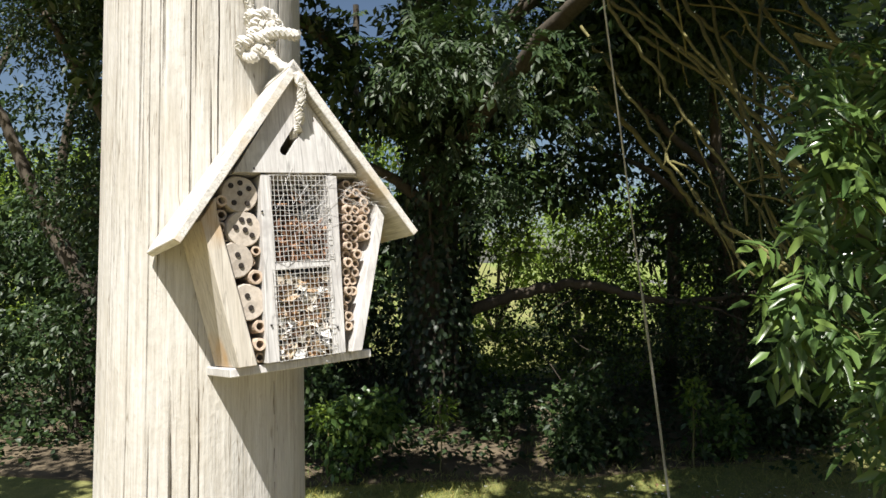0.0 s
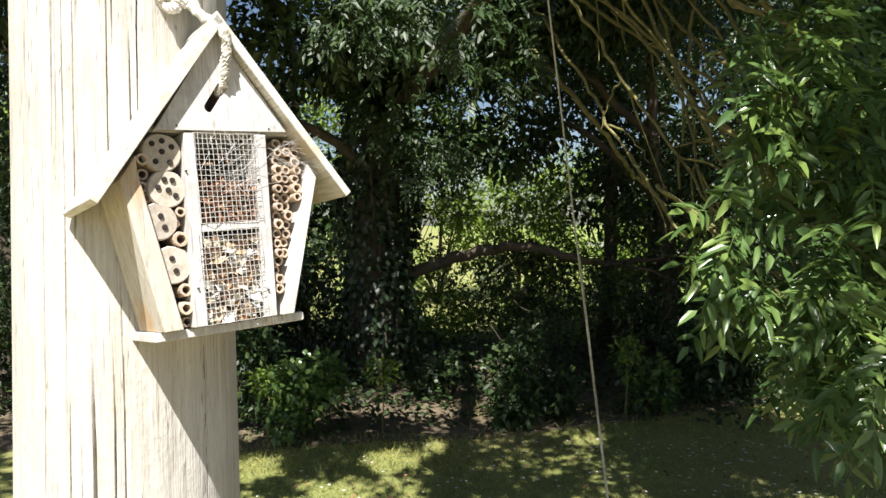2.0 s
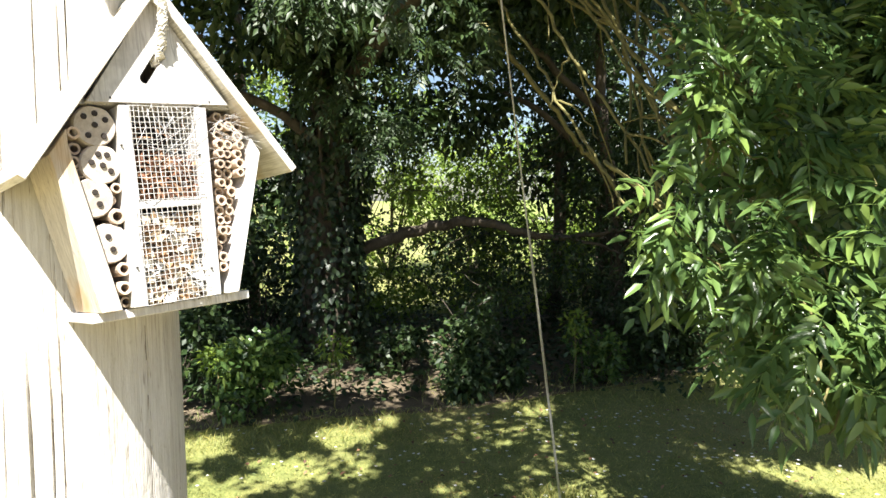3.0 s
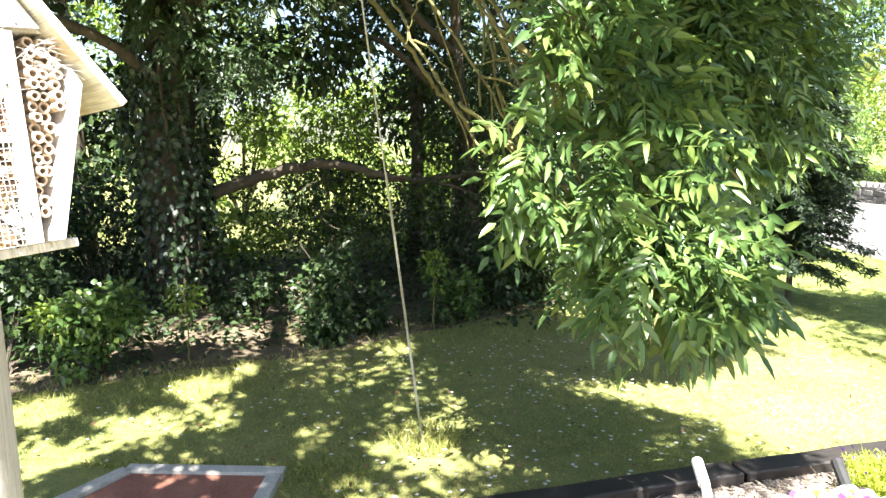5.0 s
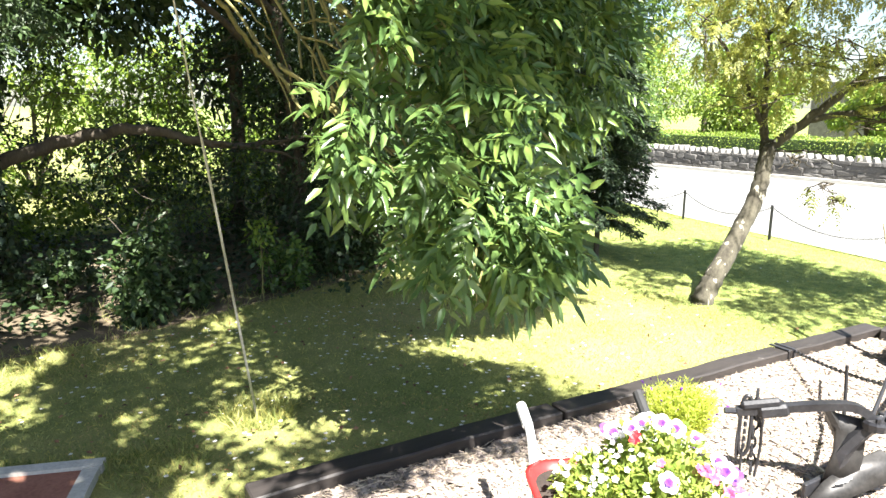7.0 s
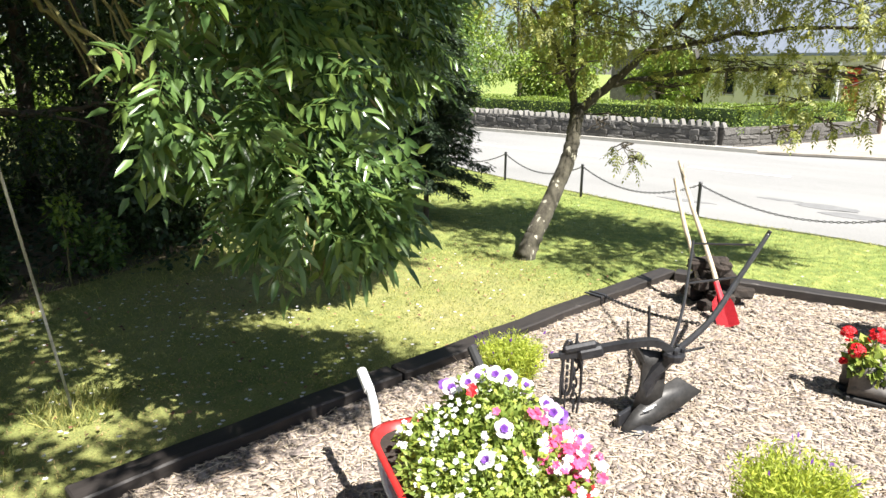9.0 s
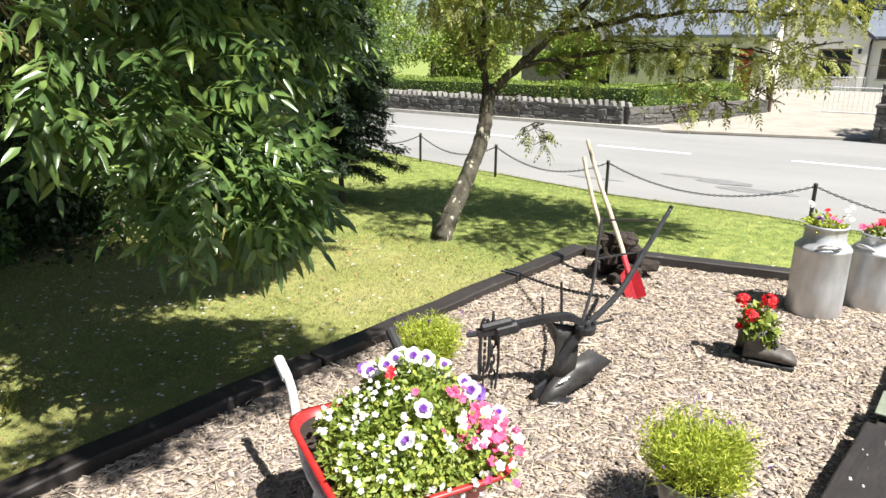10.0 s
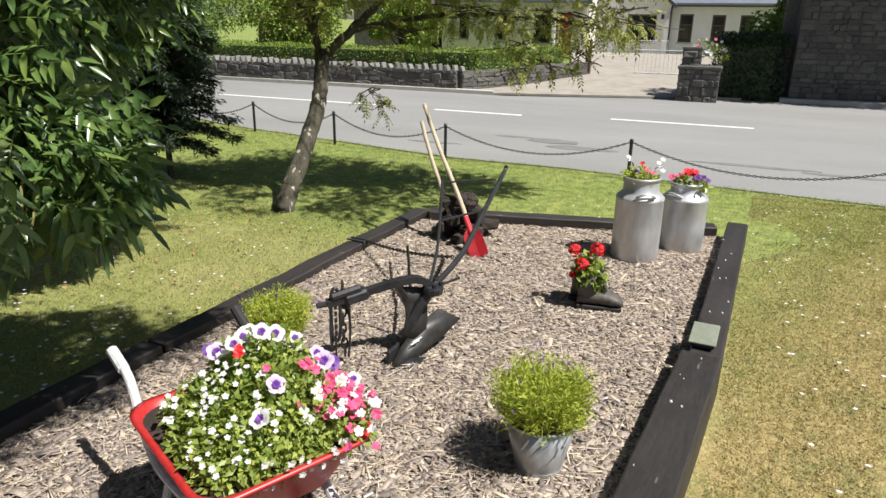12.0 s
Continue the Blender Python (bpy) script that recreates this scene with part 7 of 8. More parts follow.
# tether chain from the sleeper strap to the plough
tether = thing("tether_chain", pose(4.12, 2.10, 0.155), "black chain tethering the plough to the sleeper", "chain")
ta, tb, tn = Vector((0, -0.02, 0)), Vector((3.17, 1.035, 0.49)) - Vector((4.12, 2.10, 0.155)), 46
t_at = lambda t: ta.lerp(tb, t) + Vector((0, 0, -0.025 * 4 * t * (1 - t)))
for k in range(tn):
    p, q = t_at(k / tn), t_at((k + 1.2) / tn)
    ax = (q - p) * 0.5
    up = Vector((0, 0, 1)) if k % 2 else Vector((0, 0, 1)).cross(ax).normalized()
    part("link", tubes([[((p + q) * 0.5 + ax * math.cos(w) + up * 0.009 * math.sin(w), 0.0042) for w in [2 * math.pi * i / 8 for i in range(9)]]], 4), M_IRON, tether)

# ---- turf stack and tools ----


def turf_sods():
    r = random.Random(81)
    sod = None
    for k in range(34):
        lay = k // 7
        w = 0.17 * (1 - lay * 0.12)
        m = pose(4.66 + r.uniform(-w, w) * .8, 1.53 + r.uniform(-w, w), BED + 0.035 + 0.066 * lay, r.uniform(-12, 12), r.uniform(-12, 12), r.uniform(0, 180))
        if sod is None or k in (9, 20):
            bm = boxes((0.19, 0.085, 0.075, Matrix(), 0.014))
            bmesh.ops.subdivide_edges(bm, edges=[e for e in bm.edges if e.calc_length() > 0.05], cuts=2)
            for v in bm.verts:
                v.co += Vector((noise.noise(v.co * 22 + Vector((k, 0, 0))), noise.noise(v.co * 23 + Vector((0, k, 0))), noise.noise(v.co * 24 + Vector((0, 0, k))))) * 0.016
            sod = part("turf_sod", bm, M_TURF, None)
            tagged(sod, "dark dry sod of cut turf in a small stack", "turf", "stacked turf sods")
            sod.matrix_world = m
        else:
            o = shared(sod, m)
            tagged(o, "dark dry sod of cut turf in a small stack", "turf", "stacked turf sods")


turf_sods()


def turf_spade(foot, top, r, blade, label):
    a, b = Vector(foot), Vector(top)
    root = thing("turf_spade", pose(*a), label, "spade", "turf spades")
    d = b - a
    n = d.normalized()
    part("haft", tubes([curve_path([n * 0.22, d * .35 + Vector((.012, 0, 0)), d * .7 + Vector((-.006, .006, 0)), d], r, r * .92, 8, 0.0015, random.Random(4))], 10), M_HAFT, root)
    if blade:
        side = Vector((-0.28, 0.96, -0.25))
        s = (side - n * n.dot(side)).normalized()
        f = n.cross(s)
        bm = bmesh.new()
        prof = [(0.0, 0.064), (0.02, 0.068), (0.15, 0.068), (0.20, 0.056), (0.235, 0.018)]
        rows = []
        for t, w in prof:
            rows.append([bm.verts.new(n * t + s * w * k + f * (0.010 * abs(k))) for k in (-1, -.5, 0, .5, 1)])
        for i in range(len(rows) - 1):
            for j in range(4):
                bm.faces.new((rows[i][j], rows[i][j + 1], rows[i + 1][j + 1], rows[i + 1][j]))
        bmesh.ops.solidify(bm, geom=list(bm.faces), thickness=0.004)
        part("blade", bm, M_RED, root, "red painted blade")
        part("socket", tubes([[(n * 0.16, 0.020), (n * 0.33, r * 1.15)]], 10), M_RED, root)
    return root


turf_spade((4.30, 1.27, BED + 0.004), (4.96, 2.00, 1.04), 0.017, True, "turf spade with red blade leaning on the turf stack")
turf_spade((4.50, 1.52, BED + 0.01), (4.80, 1.95, 0.93), 0.016, False, "pale wooden tool haft leaning across the spade")

# ---- small things on the bed's edge ----
lid = thing("box_lid", pose(3.31, -0.238, 0.214, 0, 0, -3.5), "flat grey-green plastic light box on the sleeper", "light box")
part("lid", boxes((0.25, 0.125, 0.010, pose(0, 0, 0.022), 0.003)), M_BOXLID, lid)
part("housing", boxes((0.23, 0.11, 0.020, pose(0, 0, 0.008), 0.003)), M_IRON, lid)
dr = random.Random(91)
for k in range(22):
    if k < 12:
        t = dr.uniform(0.2, 0.98)
        x, y, z = 0.75 + 2.39 * t, 0.03 - 0.265 * t + dr.uniform(-.075, .075), 0.214
    else:
        t = dr.uniform(0, 1)
        x, y, z = 3.3 + 2.2 * t, -0.26 - 0.11 * t + dr.uniform(-.06, .06), 0.203
    if abs(x - 3.31) < 0.16:
        continue
    r = dr.uniform(0.003, 0.007) * (2.6 if k == 5 else 1)
    d = part("bird_dropping", lathe([(0.0001, 0.003), (r * .6, 0.0025), (r, -0.004)], 9, 0.3), M_PWHITE, None)
    d.location = (x, y, z)
    tagged(d, "small white splash on the black sleeper", "dropping", "splashes on the sleepers")

# ---- chain fence ----
POSTS = [(9.0, 8.6), (8.55, 6.43), (8.17, 4.79), (7.82, 2.98), (7.72, 0.72), (7.42, -1.9), (8.2, -4.2)]
first = thing("fence_post", pose(POSTS[0][0], POSTS[0][1], 0), "short black iron post carrying a chain beside the road", "post", "chain fence posts")
part("shaft", tubes([[((0, 0, -0.08), 0.019), ((0, 0, 0.44), 0.019)]], 10), M_IRON, first)
part("cap", lathe([(0.0001, 0.462), (0.016, 0.458), (0.024, 0.445), (0.022, 0.434), (0.018, 0.43)], 10), M_IRON, first)
for x, y in POSTS[1:]:
    copy_thing(first, pose(x, y, 0, 0, 0, x * 40))
for (x0, y0), (x1, y1) in zip(POSTS, POSTS[1:]):
    a, b = Vector((x0, y0, 0.425)), Vector((x1, y1, 0.425))
    root = thing("fence_chain", pose(*a), "slack black iron chain between two posts", "chain", "fence chains")
    span = (b - a).length
    n = int(span / 0.034)
    drop = 0.23 * min(1, (span / 2.0))
    at = lambda t: (b - a) * t + Vector((0, 0, -drop * 4 * t * (1 - t)))
    links = []
    for k in range(n):
        p, q = at(k / n), at((k + 1.25) / n)
        ax = (q - p) * 0.5
        up = Vector((0, 0, 1)) if k % 2 else Vector((0, 0, 1)).cross(ax).normalized()
        c = (p + q) * 0.5
        links.append([(c + ax * math.cos(w) + up * 0.010 * math.sin(w), 0.0042) for w in [2 * math.pi * i / 8 for i in range(9)]])
    tagged(part("links", tubes(links, 4), M_IRON, root), kind="stuff")

# ---- roadside wall, hedge and gateway ----


def stone_shapes(n, seed, soft=0.25):
    r = random.Random(seed)
    out = []
    for k in range(n):
        bm = bmesh.new()
        box(bm, 1, 1, 1, Matrix(), 0.12)
        for v in bm.verts:
            v.co += Vector((r.uniform(-1, 1), r.uniform(-1, 1), r.uniform(-1, 1))) * 0.09 * soft / 0.25
        me = bpy.data.meshes.new("stone")
        bm.to_mesh(me)
        bm.free()
        me.materials.append(M_STONE)
        out.append(me)
    return out


STONES = stone_shapes(7, 17)


def coping_shapes(n, seed):
    """Rough upright stones that narrow towards the top."""
    r = random.Random(seed)
    out = []
    for k in range(n):
        bm = bmesh.new()
        box(bm, 1, 1, 1, Matrix(), 0.08)
        lean = r.uniform(-0.15, 0.15)
        for v in bm.verts:
            t = v.co.z + 0.5
            v.co.x = v.co.x * (1 - 0.6 * t) + lean * t
            v.co += Vector((r.uniform(-1, 1), r.uniform(-1, 1), r.uniform(-1, 1))) * 0.05
        me = bpy.data.meshes.new("coping_stone")
        bm.to_mesh(me)
        bm.free()
        me.materials.append(M_COPING)
        out.append(me)
    return out


COPINGS = coping_shapes(5, 23)


def rubble_wall(name, a, b, height, thick, label, course=0.12, run=0.24, coping=False, seed=1, max_stones=300, category="wall"):
    """A wall of laid stones on a mortar core, from a to b in plan, with its outer face to the right of that line."""
    r = random.Random(seed)
    a, b = Vector((*a, 0)), Vector((*b, 0))
    d = (b - a)
    n = d.normalized()
    out = Vector((n.y, -n.x, 0))
    root = thing(name, Matrix.Translation(a) @ pose(0, 0, 0, 0, 0, math.degrees(math.atan2(d.y, d.x))), label, category, kind="structure")
    part("core", boxes((d.length, thick - 0.005, height + 0.1, pose(d.length / 2, 0, height / 2 - 0.05))), M_MORTAR, root)
    z, count = 0.0, 0
    while z < height - 0.03 and count < max_stones:
        h = min(course * r.uniform(0.7, 1.3), height - z)
        x = 0.0
        while x < d.length - 0.05 and count < max_stones:
            w = min(run * r.uniform(0.5, 1.6), d.length - x)
            o = new("stone", STONES[r.randrange(7)])
            o.parent = root
            o.matrix_basis = pose(x + w / 2, -thick / 2 + 0.05, z + h / 2, r.uniform(-4, 4), r.uniform(-8, 8), r.uniform(-5, 5)) @ Matrix.Diagonal((w * 0.96, 0.14 * r.uniform(.85, 1.25), h * 0.95, 1))
            x += w
            count += 1
        z += h
    if coping:
        x = 0.0
        while x < d.length:
            w = r.uniform(0.15, 0.22)
            o = new("coping_stone", COPINGS[r.randrange(5)])
            o.parent = root
            hh = r.uniform(0.10, 0.16)
            o.matrix_basis = pose(x + w / 2, 0, height + hh * .4, 0, r.uniform(-8, 8), 0) @ Matrix.Diagonal((w * .6, thick * .7, hh, 1))
            x += w
    return root


rubble_wall("wall_north", (15.72, 14.5), (15.78, 5.9), 0.52, 0.30, "low dark rubble garden wall with upright coping stones", coping=True, seed=3, course=0.11, run=0.32)
rubble_wall("wall_north", (15.72, 30), (15.72, 14.5), 0.52, 0.30, "low dark rubble garden wall with upright coping stones", coping=True, seed=4, run=0.5, course=0.2)
rubble_wall("wall_gateway", (15.78, 5.9), (17.6, 5.0), 0.50, 0.30, "low curved rubble wall at the gateway", seed=5)
rubble_wall("wall_gateway", (17.6, 5.0), (21.3, 3.98), 0.52, 0.30, "low curved rubble wall at the gateway", seed=6, run=0.35)


def hedge(a, b, z0, z1, thick, n, label, material, seed, leaf=(0.05, 0.03)):
    q = np.random.default_rng(seed)
    a, b = np.array(a, float), np.array(b, float)
    root = thing("hedge", pose(a[0], a[1], 0), label, "hedge")
    d = b - a
    s = np.array([-d[1], d[0]]) / np.linalg.norm(d)
    t, w, z = q.uniform(0, 1, n), q.uniform(-1, 1, n), q.uniform(0, 1, n)
    k = q.integers(0, 3, n)
    w = np.where(k == 0, np.sign(w) * q.uniform(.8, 1.05, n), w)
    z = np.where(k == 1, q.uniform(.86, 1.04, n), z)
    P = np.column_stack([d[0] * t + s[0] * w * thick / 2, d[1] * t + s[1] * w * thick / 2, z0 + (z1 - z0) * z + 0.03 * np.sin(t * 60)])
    O = np.column_stack([s[0] * w, s[1] * w, (z - .4) * 1.5])
    raw_mesh("foliage", *blades(P, O + q.normal(0, .6, (n, 3)), O + np.array([0, 0, .6]) + q.normal(0, .4, (n, 3)), leaf[0] * q.uniform(.6, 1.3, n), leaf[1]), material, root)
    # plain dark box inside the leaves stands in for the hedge's inner shade
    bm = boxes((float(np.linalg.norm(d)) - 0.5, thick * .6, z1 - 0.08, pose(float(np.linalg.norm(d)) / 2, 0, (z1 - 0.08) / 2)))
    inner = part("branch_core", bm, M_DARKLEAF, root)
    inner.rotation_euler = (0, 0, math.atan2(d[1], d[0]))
    return root


hedge((16.3, 22), (16.35, 5.5), 0.3, 0.98, 0.6, 22000, "clipped yellow-green hedge behind the wall", M_HEDGE, 401)
hedge((16.25, 5.85), (20.8, 4.5), 0.3, 0.96, 0.5, 8000, "clipped yellow-green hedge behind the gateway wall", M_HEDGE, 402)
hedge((17.5, 0.25), (17.75, -1.3), 0.05, 1.42, 0.6, 6500, "dark dense hedge beside the stone building", M_IVY, 403, (0.07, 0.05))


def gate_pier(x, y, w, h, label, seed):
    root = rubble_wall("gate_pier", (x, y + w), (x, y), h, w, label, 0.16, 0.22, seed=seed, category="gate pier")
    part("cap", boxes((w * 1.08, w * 1.08, 0.07, pose(w / 2, 0, h + 0.03), 0.015)), M_STONE, root)
    return root


gate_pier(16.95, 0.46, 0.40, 1.12, "stone gate pier with climbing roses", 7)
gate_pier(16.85, 0.02, 0.86, 0.72, "low stone wall end beside the gate pier", 8)
roses = bedding(211, pose(17.15, 0.45, 1.0), [(0, 0, .15, .2, .25, .2), (0, -.35, .05, .2, .25, .2)], 700, (0.06, 0.035), M_BEDDING, "climbing rose with pale pink blooms on the pier", "climbing_rose", "rose")
for k in range(26):
    flower("rose", SMALL_PINK if k % 4 == 0 else SMALL_WHITE, (rng.uniform(-.25, 0), rng.uniform(-.5, .2), rng.uniform(.0, .36)), (-1, rng.uniform(-.5, .5), .5), roses, 2.6)
part("gatepost", boxes((0.16, 0.16, 1.15, pose(0, 0, 0.55), 0.012)), M_FRAME, thing("gate_post", pose(21.4, 3.85, 0.05), "dark weathered timber gate post", "gate post"))


def railing(a, b, z, h, n, label, mat_=M_GALV, name="railing"):
    a, b = Vector((*a, z)), Vector((*b, z))
    root = thing(name, pose(*a), label, name)
    d = b - a
    for t in (0.08, 0.92):
        part("rail", tubes([[(Vector((0, 0, h * t)), 0.015), (d + Vector((0, 0, h * t)), 0.015)]], 6), mat_, root)
    bar = None
    for k in range(n + 1):
        if bar is None:
            bar = part("bar", tubes([[((0, 0, 0), 0.008), ((0, 0, h), 0.008)]], 6), mat_, root)
        else:
            shared(bar, Matrix.Translation(d * (k / n)), root)


railing((29.5, 5.3), (29.9, 2.3), 0.30, 0.75, 26, "plain grey metal railing in front of the white house", M_GALV)
railing((22.1, 2.55), (22.25, 0.75), 0.16, 0.80, 15, "grey metal barred gate closed across the driveway", M_GALV, "gate")
part("plinth", boxes((0.2, 3.1, 0.35, pose(0, -1.5, 0.1, 0, 0, 7.6), 0.01)), M_CONCRETE, thing("low_wall", pose(29.6, 5.3, 0.1), "low pale concrete wall under the railing", "wall"))

# ---- houses ----


def window(parent, x, y0, y1, z0, z1, bars=1):
    """A window in a wall that faces the road (towards -x): frame, glass, sill and reveals."""
    w, h = y1 - y0, z1 - z0
    yc, zc = (y0 + y1) / 2, (z0 + z1) / 2
    f = part("window", boxes((0.06, 0.07, h, pose(x, y0 + .035, zc)), (0.06, 0.07, h, pose(x, y1 - .035, zc)), (0.06, w - .14, 0.07, pose(x, yc, z1 - .035)), (0.06, w - .14, 0.07, pose(x, yc, z0 + .035)), (0.05, w - .14, 0.05, pose(x, yc, z0 + h * .62))), M_FRAME, parent, "dark brown window frame")
    part("pane", boxes((0.012, w - .14, h - .14, pose(x + 0.02, yc, zc))), M_PANE, f)
    part("sill", boxes((0.16, w + .1, 0.07, pose(x - .08, yc, z0 - .04), 0.01)), M_CONCRETE, f)
    return f


def holed_wall(x, y0, y1, z0, z1, holes, th, parent, material):
    """A wall facing -x with real openings (y0, y1, z0, z1)."""
    bm = bmesh.new()
    ys = sorted({y0, y1, *[h[0] for h in holes], *[h[1] for h in holes]})
    zs = sorted({z0, z1, *[h[2] for h in holes], *[h[3] for h in holes]})
    for a, b in zip(ys, ys[1:]):
        for c, d in zip(zs, zs[1:]):
            if not any(h[0] <= a and b <= h[1] and h[2] <= c and d <= h[3] for h in holes):
                box(bm, th, b - a, d - c, pose(x + th / 2, (a + b) / 2, (c + d) / 2))
    bmesh.ops.remove_doubles(bm, verts=bm.verts, dist=0.0005)
    return part("wall", bm, material, parent)


def white_house():
    root = thing("white_house", pose(0, 0, 0), "white rendered bungalow with a blue-grey slate roof", "house")
    e, g0 = 2.46, 0.25
    wins = [(1.66, 2.24, 0.87, 2.08), (0.30, 0.86, 0.87, 2.06), (-0.85, -0.30, 0.87, 2.06), (-3.2, -2.4, 0.87, 2.06), (-5.4, -4.6, 0.87, 2.06)]
    holed_wall(33.9, -7.0, 2.62, g0, e, wins, 0.3, root, M_PEBBLEWHITE)
    for y0, y1, z0, z1 in wins:
        window(root, 34.02, y0, y1, z0, z1)
    holed_wall(33.5, 2.62, 6.9, g0, e, [(3.2, 4.5, 0.85, 2.05)], 0.3, root, M_PEBBLEWHITE)
    window(root, 33.62, 3.2, 4.5, 0.85, 2.05)
    part("wall", boxes((6.0, 0.3, e - g0, pose(36.8, -6.85, (e + g0) / 2)), (6.3, 0.3, e - g0, pose(36.65, 6.75, (e + g0) / 2)), (0.3, 13.3, e - g0, pose(39.8, -.05, (e + g0) / 2))), M_PEBBLEWHITE, root)
    # gable over the projecting room
    bm = bmesh.new()
    for x in (33.5, 33.8):
        bm.faces.new([bm.verts.new(p) for p in ((x, 2.62, e), (x, 6.9, e), (x, 4.76, 4.15))])
    part("gable", bm, M_PEBBLEWHITE, root)
    def roof_slab(pts, th=0.12):
        b = bmesh.new()
        b.faces.new([b.verts.new(p) for p in pts])
        r = bmesh.ops.extrude_face_region(b, geom=list(b.faces))
        bmesh.ops.translate(b, vec=(0, 0, th), verts=[v for v in r["geom"] if isinstance(v, bmesh.types.BMVert)])
        bmesh.ops.recalc_face_normals(b, faces=b.faces)
        return part("roof", b, M_SLATE, root, "blue-grey slate roof slope")
    front = roof_slab([(33.55, -7.2, 2.42), (33.55, 2.9, 2.42), (36.9, 2.9, 4.5), (36.9, -7.2, 4.5)])
    roof_slab([(36.9, -7.2, 4.5), (36.9, 6.9, 4.5), (40.2, 6.9, 2.42), (40.2, -7.2, 2.42)])
    roof_slab([(33.2, 2.40, 2.34), (38.0, 2.40, 2.34), (38.0, 4.76, 4.26), (33.2, 4.76, 4.26)])
    roof_slab([(33.2, 4.76, 4.26), (38.0, 4.76, 4.26), (38.0, 7.12, 2.34), (33.2, 7.12, 2.34)])
    sky_l = part("skylight", boxes((1.0, 1.35, 0.07, pose(35.75, 2.2, 3.93, 0, -32, 0), 0.01)), M_TRIM, front)
    part("pane", boxes((0.86, 1.2, 0.02, pose(35.72, 2.2, 3.975, 0, -32, 0))), M_PANE, sky_l)
    part("gutter", tubes([[((33.5, -7.2, 2.44), 0.06), ((33.5, 2.6, 2.44), 0.06)]], 8), M_TRIM, root)
    part("fascia", tubes([[((33.18, 2.4, 2.38), 0.07), ((33.18, 4.76, 4.30), 0.07)]], 4), M_TRIM, root)
    part("downpipe", tubes([[((33.55, 2.60, 2.42), 0.045), ((33.42, 2.60, 2.2), 0.045), ((33.42, 2.60, 0.3), 0.045)]], 8), M_TRIM, root)
    lamp = part("wall_lamp", boxes((0.1, 0.12, 0.2, pose(33.44, 2.95, 1.95), 0.02)), M_TRIM, root)
    return lamp


white_house()


def cream_house():
    root = thing("cream_house", pose(0, 0, 0), "cream rendered cottage with a red front door", "house")
    g0, e = 0.2, 2.55
    wins = [(11.4, 11.9, 0.85, 1.95), (9.55, 10.1, 0.85, 1.95), (7.5, 8.3, 0.75, 1.95)]
    door = (6.55, 7.12, g0, 2.0)
    holed_wall(31.2, 5.9, 12.75, g0, e, wins + [door], 0.3, root, M_CREAM)
    for y0, y1, z0, z1 in wins:
        window(root, 31.32, y0, y1, z0, z1)
    leaf = part("door", boxes((0.06, 0.57, 1.8, pose(31.32, 6.835, 1.1), 0.006)), M_DOORRED, root, "red painted front door")
    part("knob", lathe([(0.0001, 0.03), (0.03, 0.02), (0.02, 0)], 10), M_GALV, leaf).location = (31.26, 6.65, 1.1)
    part("pillar", boxes((0.14, 0.14, 2.0, pose(31.0, 7.3, 1.2))), M_WHITE, root)
    part("wall", boxes((6.0, 0.3, e - g0, pose(34.3, 12.6, (e + g0) / 2)), (6.0, 0.3, e - g0, pose(34.3, 6.05, (e + g0) / 2)), (0.3, 6.2, e - g0, pose(37.2, 9.3, (e + g0) / 2))), M_CREAM, root)
    bm = bmesh.new()
    for y in (12.75, 5.9):
        bm.faces.new([bm.verts.new(p) for p in ((31.2, y, e), (37.4, y, e), (34.3, y, 4.7))])
    part("gable", bm, M_CREAM, root)
    for pts in ([(30.9, 5.7, 2.45), (30.9, 12.95, 2.45), (34.3, 12.95, 4.8), (34.3, 5.7, 4.8)], [(34.3, 5.7, 4.8), (34.3, 12.95, 4.8), (37.7, 12.95, 2.45), (37.7, 5.7, 2.45)]):
        b = bmesh.new()
        b.faces.new([b.verts.new(p) for p in pts])
        r = bmesh.ops.extrude_face_region(b, geom=list(b.faces))
        bmesh.ops.translate(b, vec=(0, 0, .12), verts=[v for v in r["geom"] if isinstance(v, bmesh.types.BMVert)])
        part("roof", b, M_SLATE, root)
    part("chimney", boxes((0.6, 0.9, 1.3, pose(34.3, 12.2, 5.0), 0.02)), M_CREAM, root)


cream_house()
part("wall", boxes((3.0, 4.0, 2.6, pose(2.0, 0, 1.5))), M_STONE, thing("outhouse", pose(30.5, 15.4, 0), "dark grey outhouse beside the cottage", "outhouse"))

# old stone building by the road
barn = rubble_wall("stone_building", (17.75, -1.45), (18.1, -4.6), 3.4, 0.5, "tall old rubble stone building by the road", 0.125, 0.22, seed=9, max_stones=300, category="building")
rubble_wall("stone_building", (18.1, -4.6), (18.6, -12.0), 3.4, 0.5, "tall old rubble stone building by the road", 0.3, 0.6, seed=10, category="building")
rubble_wall("stone_building", (23.0, -1.6), (18.0, -1.45), 3.4, 0.5, "end wall of the old stone building", 0.3, 0.6, seed=12, category="building")

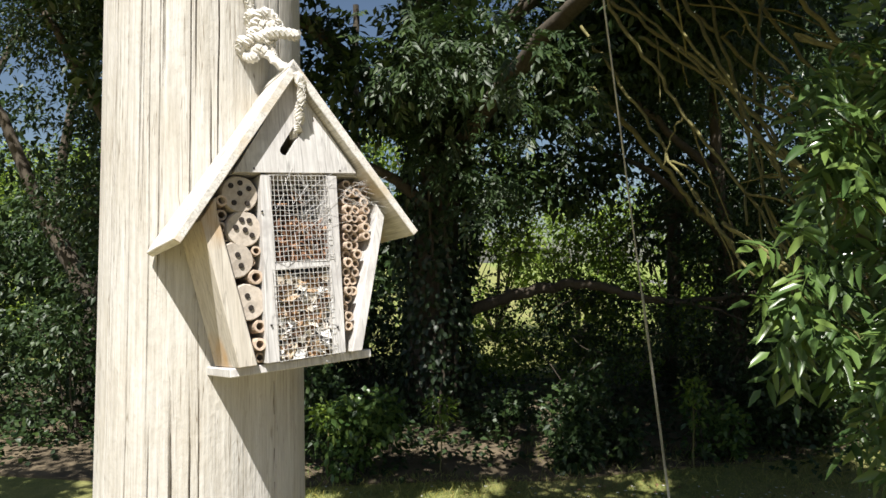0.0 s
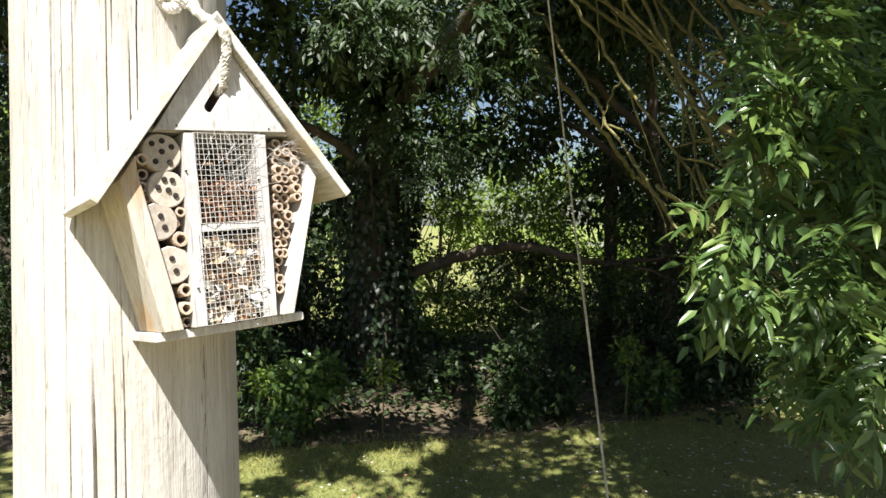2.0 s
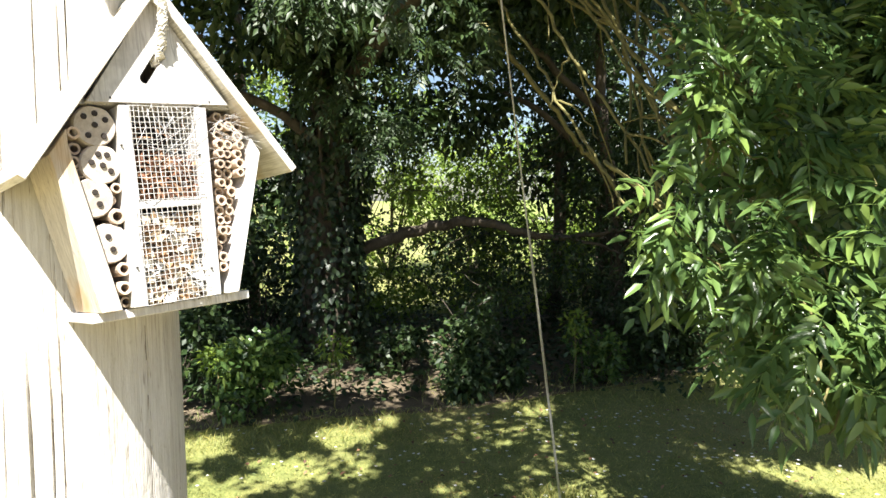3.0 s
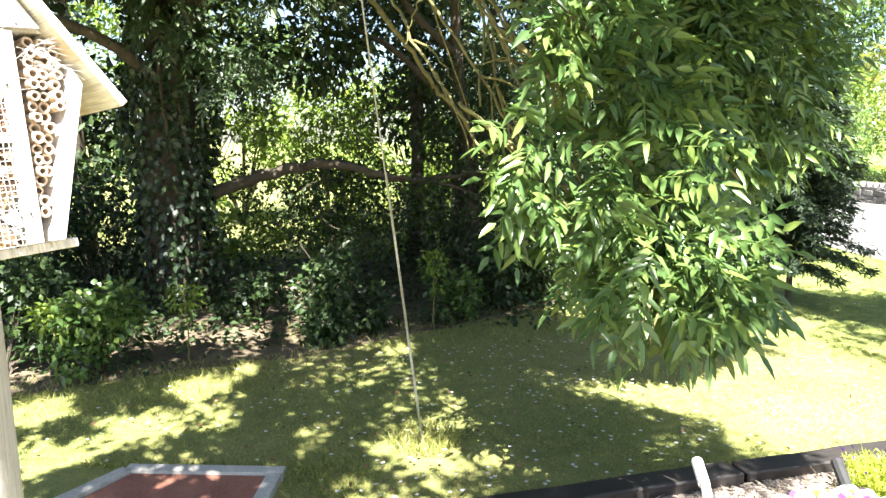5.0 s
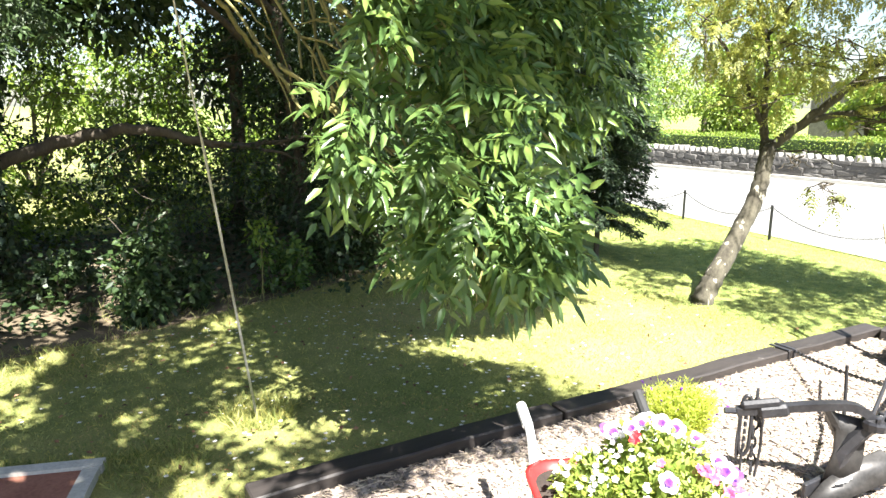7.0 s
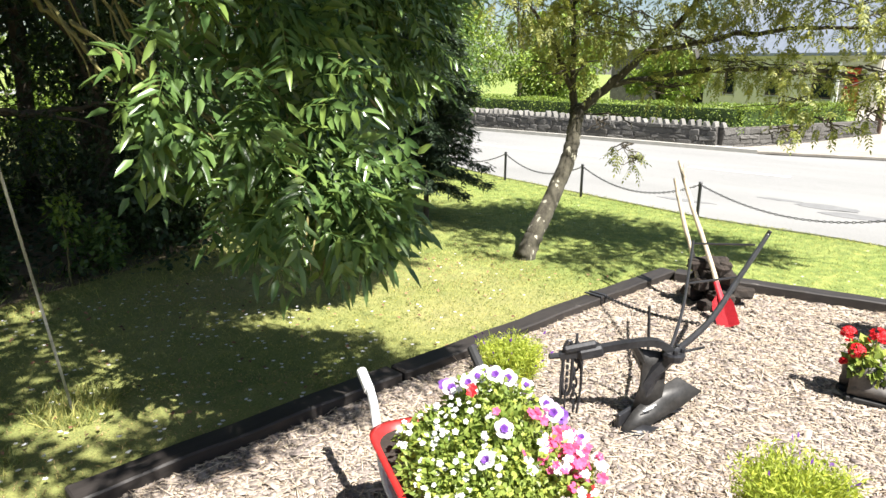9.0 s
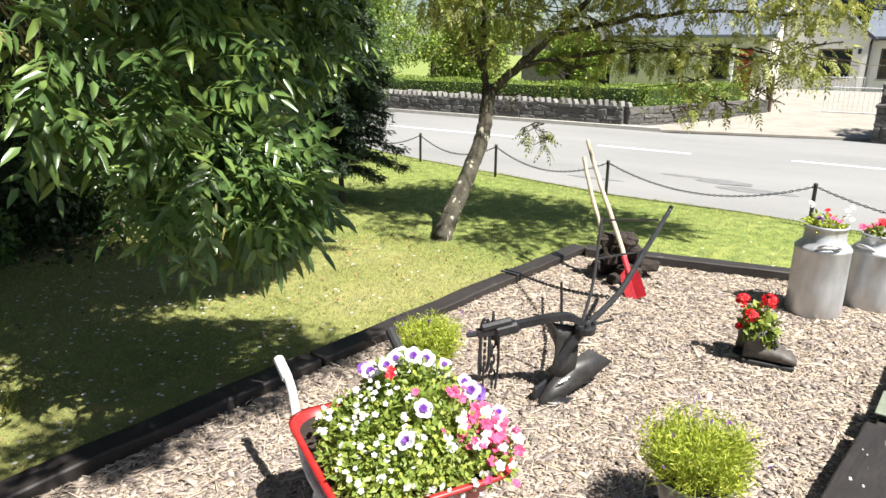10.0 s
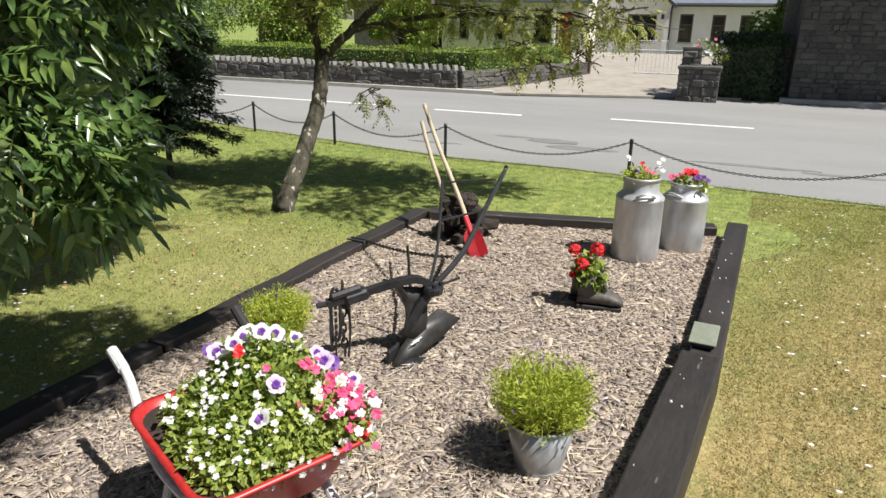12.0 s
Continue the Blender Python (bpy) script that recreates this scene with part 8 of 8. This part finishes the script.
# an unseen tree, added over the old building to keep its front in shade
shade = random_clumps(np.random.default_rng(88), 30, (16.9, -7.6, 3.3), (18.4, -1.9, 5.2), 0.5, 0.85, 0.6)
wood_tree(88, (19.6, -7.5, 0), ([(19.6, -7.5, -0.1), (19.5, -7.4, 2.0), (19.0, -6.8, 4.2), (18.2, -5.5, 5.2)], 0.2, 0.07),
          [([(19.2, -7.0, 3.6), (18.2, -4.8, 4.3), (17.6, -3.0, 4.3)], 0.09, 0.02), ([(18.8, -6.5, 4.3), (17.6, -6.2, 4.6), (17.1, -5.4, 4.4)], 0.07, 0.02)],
          shade, 13000, (0.16, 0.10), M_DARKLEAF, "unseen dark tree added over the old stone building to shade its front", n_twigs=40)

# garden and distance behind the houses
for i, (x, y, h, k, mat_, lab) in enumerate([(20, 9.5, 2.2, 6000, M_HEDGE, "sunlit garden shrub behind the hedge"), (22, 14, 4.2, 8000, M_HEDGE, "leafy garden tree behind the hedge"), (19.5, 19, 4.5, 7000, M_LIGHTLEAF, "sunlit garden tree behind the hedge"),
                                             (20, -1.15, 2.4, 6000, M_HEDGE, "green garden tree behind the dark hedge"), (27, 20, 6, 7000, M_LIGHTLEAF, "tall sunlit tree behind the gardens"), (42, 16, 7, 6000, M_DARKLEAF, "tall tree behind the houses"), (26, 17, 2.6, 4000, M_BEDDING, "leafy green garden shrub near the cottage"),
                                             (44, 9, 6, 6000, M_DARKLEAF, "tall tree behind the houses"), (19, 26, 6, 6000, M_LIGHTLEAF, "tall sunlit tree beside the road"), (18.2, 12.2, 3.2, 7000, M_HEDGE, "leafy green garden tree close behind the wall"), (18.6, 16.5, 4.6, 8000, M_HEDGE, "leafy green garden tree close behind the wall"), (24, 10.5, 2.0, 5000, M_HEDGE, "low green garden shrub before the cottage")]):
    q = np.random.default_rng(600 + i)
    root = thing("garden_tree", pose(x, y, 0.1), lab, "tree")
    cl = random_clumps(q, 14, (-h * .35, -h * .35, h * .25), (h * .35, h * .35, h), h * .14, h * .24)
    raw_mesh("crown", *scattered_leaves(q, cl, k, 0.13, 0.08), mat_, root)
    part("trunk", tubes([curve_path([(0, 0, -.1), (0.05, 0, h * .5), (0, 0, h * .9)], 0.03 * h, 0.02, 6)] + [curve_path([(0, 0, h * .3), (c[0] * .5, c[1] * .5, c[2] * .75), c[:3]], 0.012 * h, 0.01, 4) for c in cl.tolist()], 7), M_BARK, root)
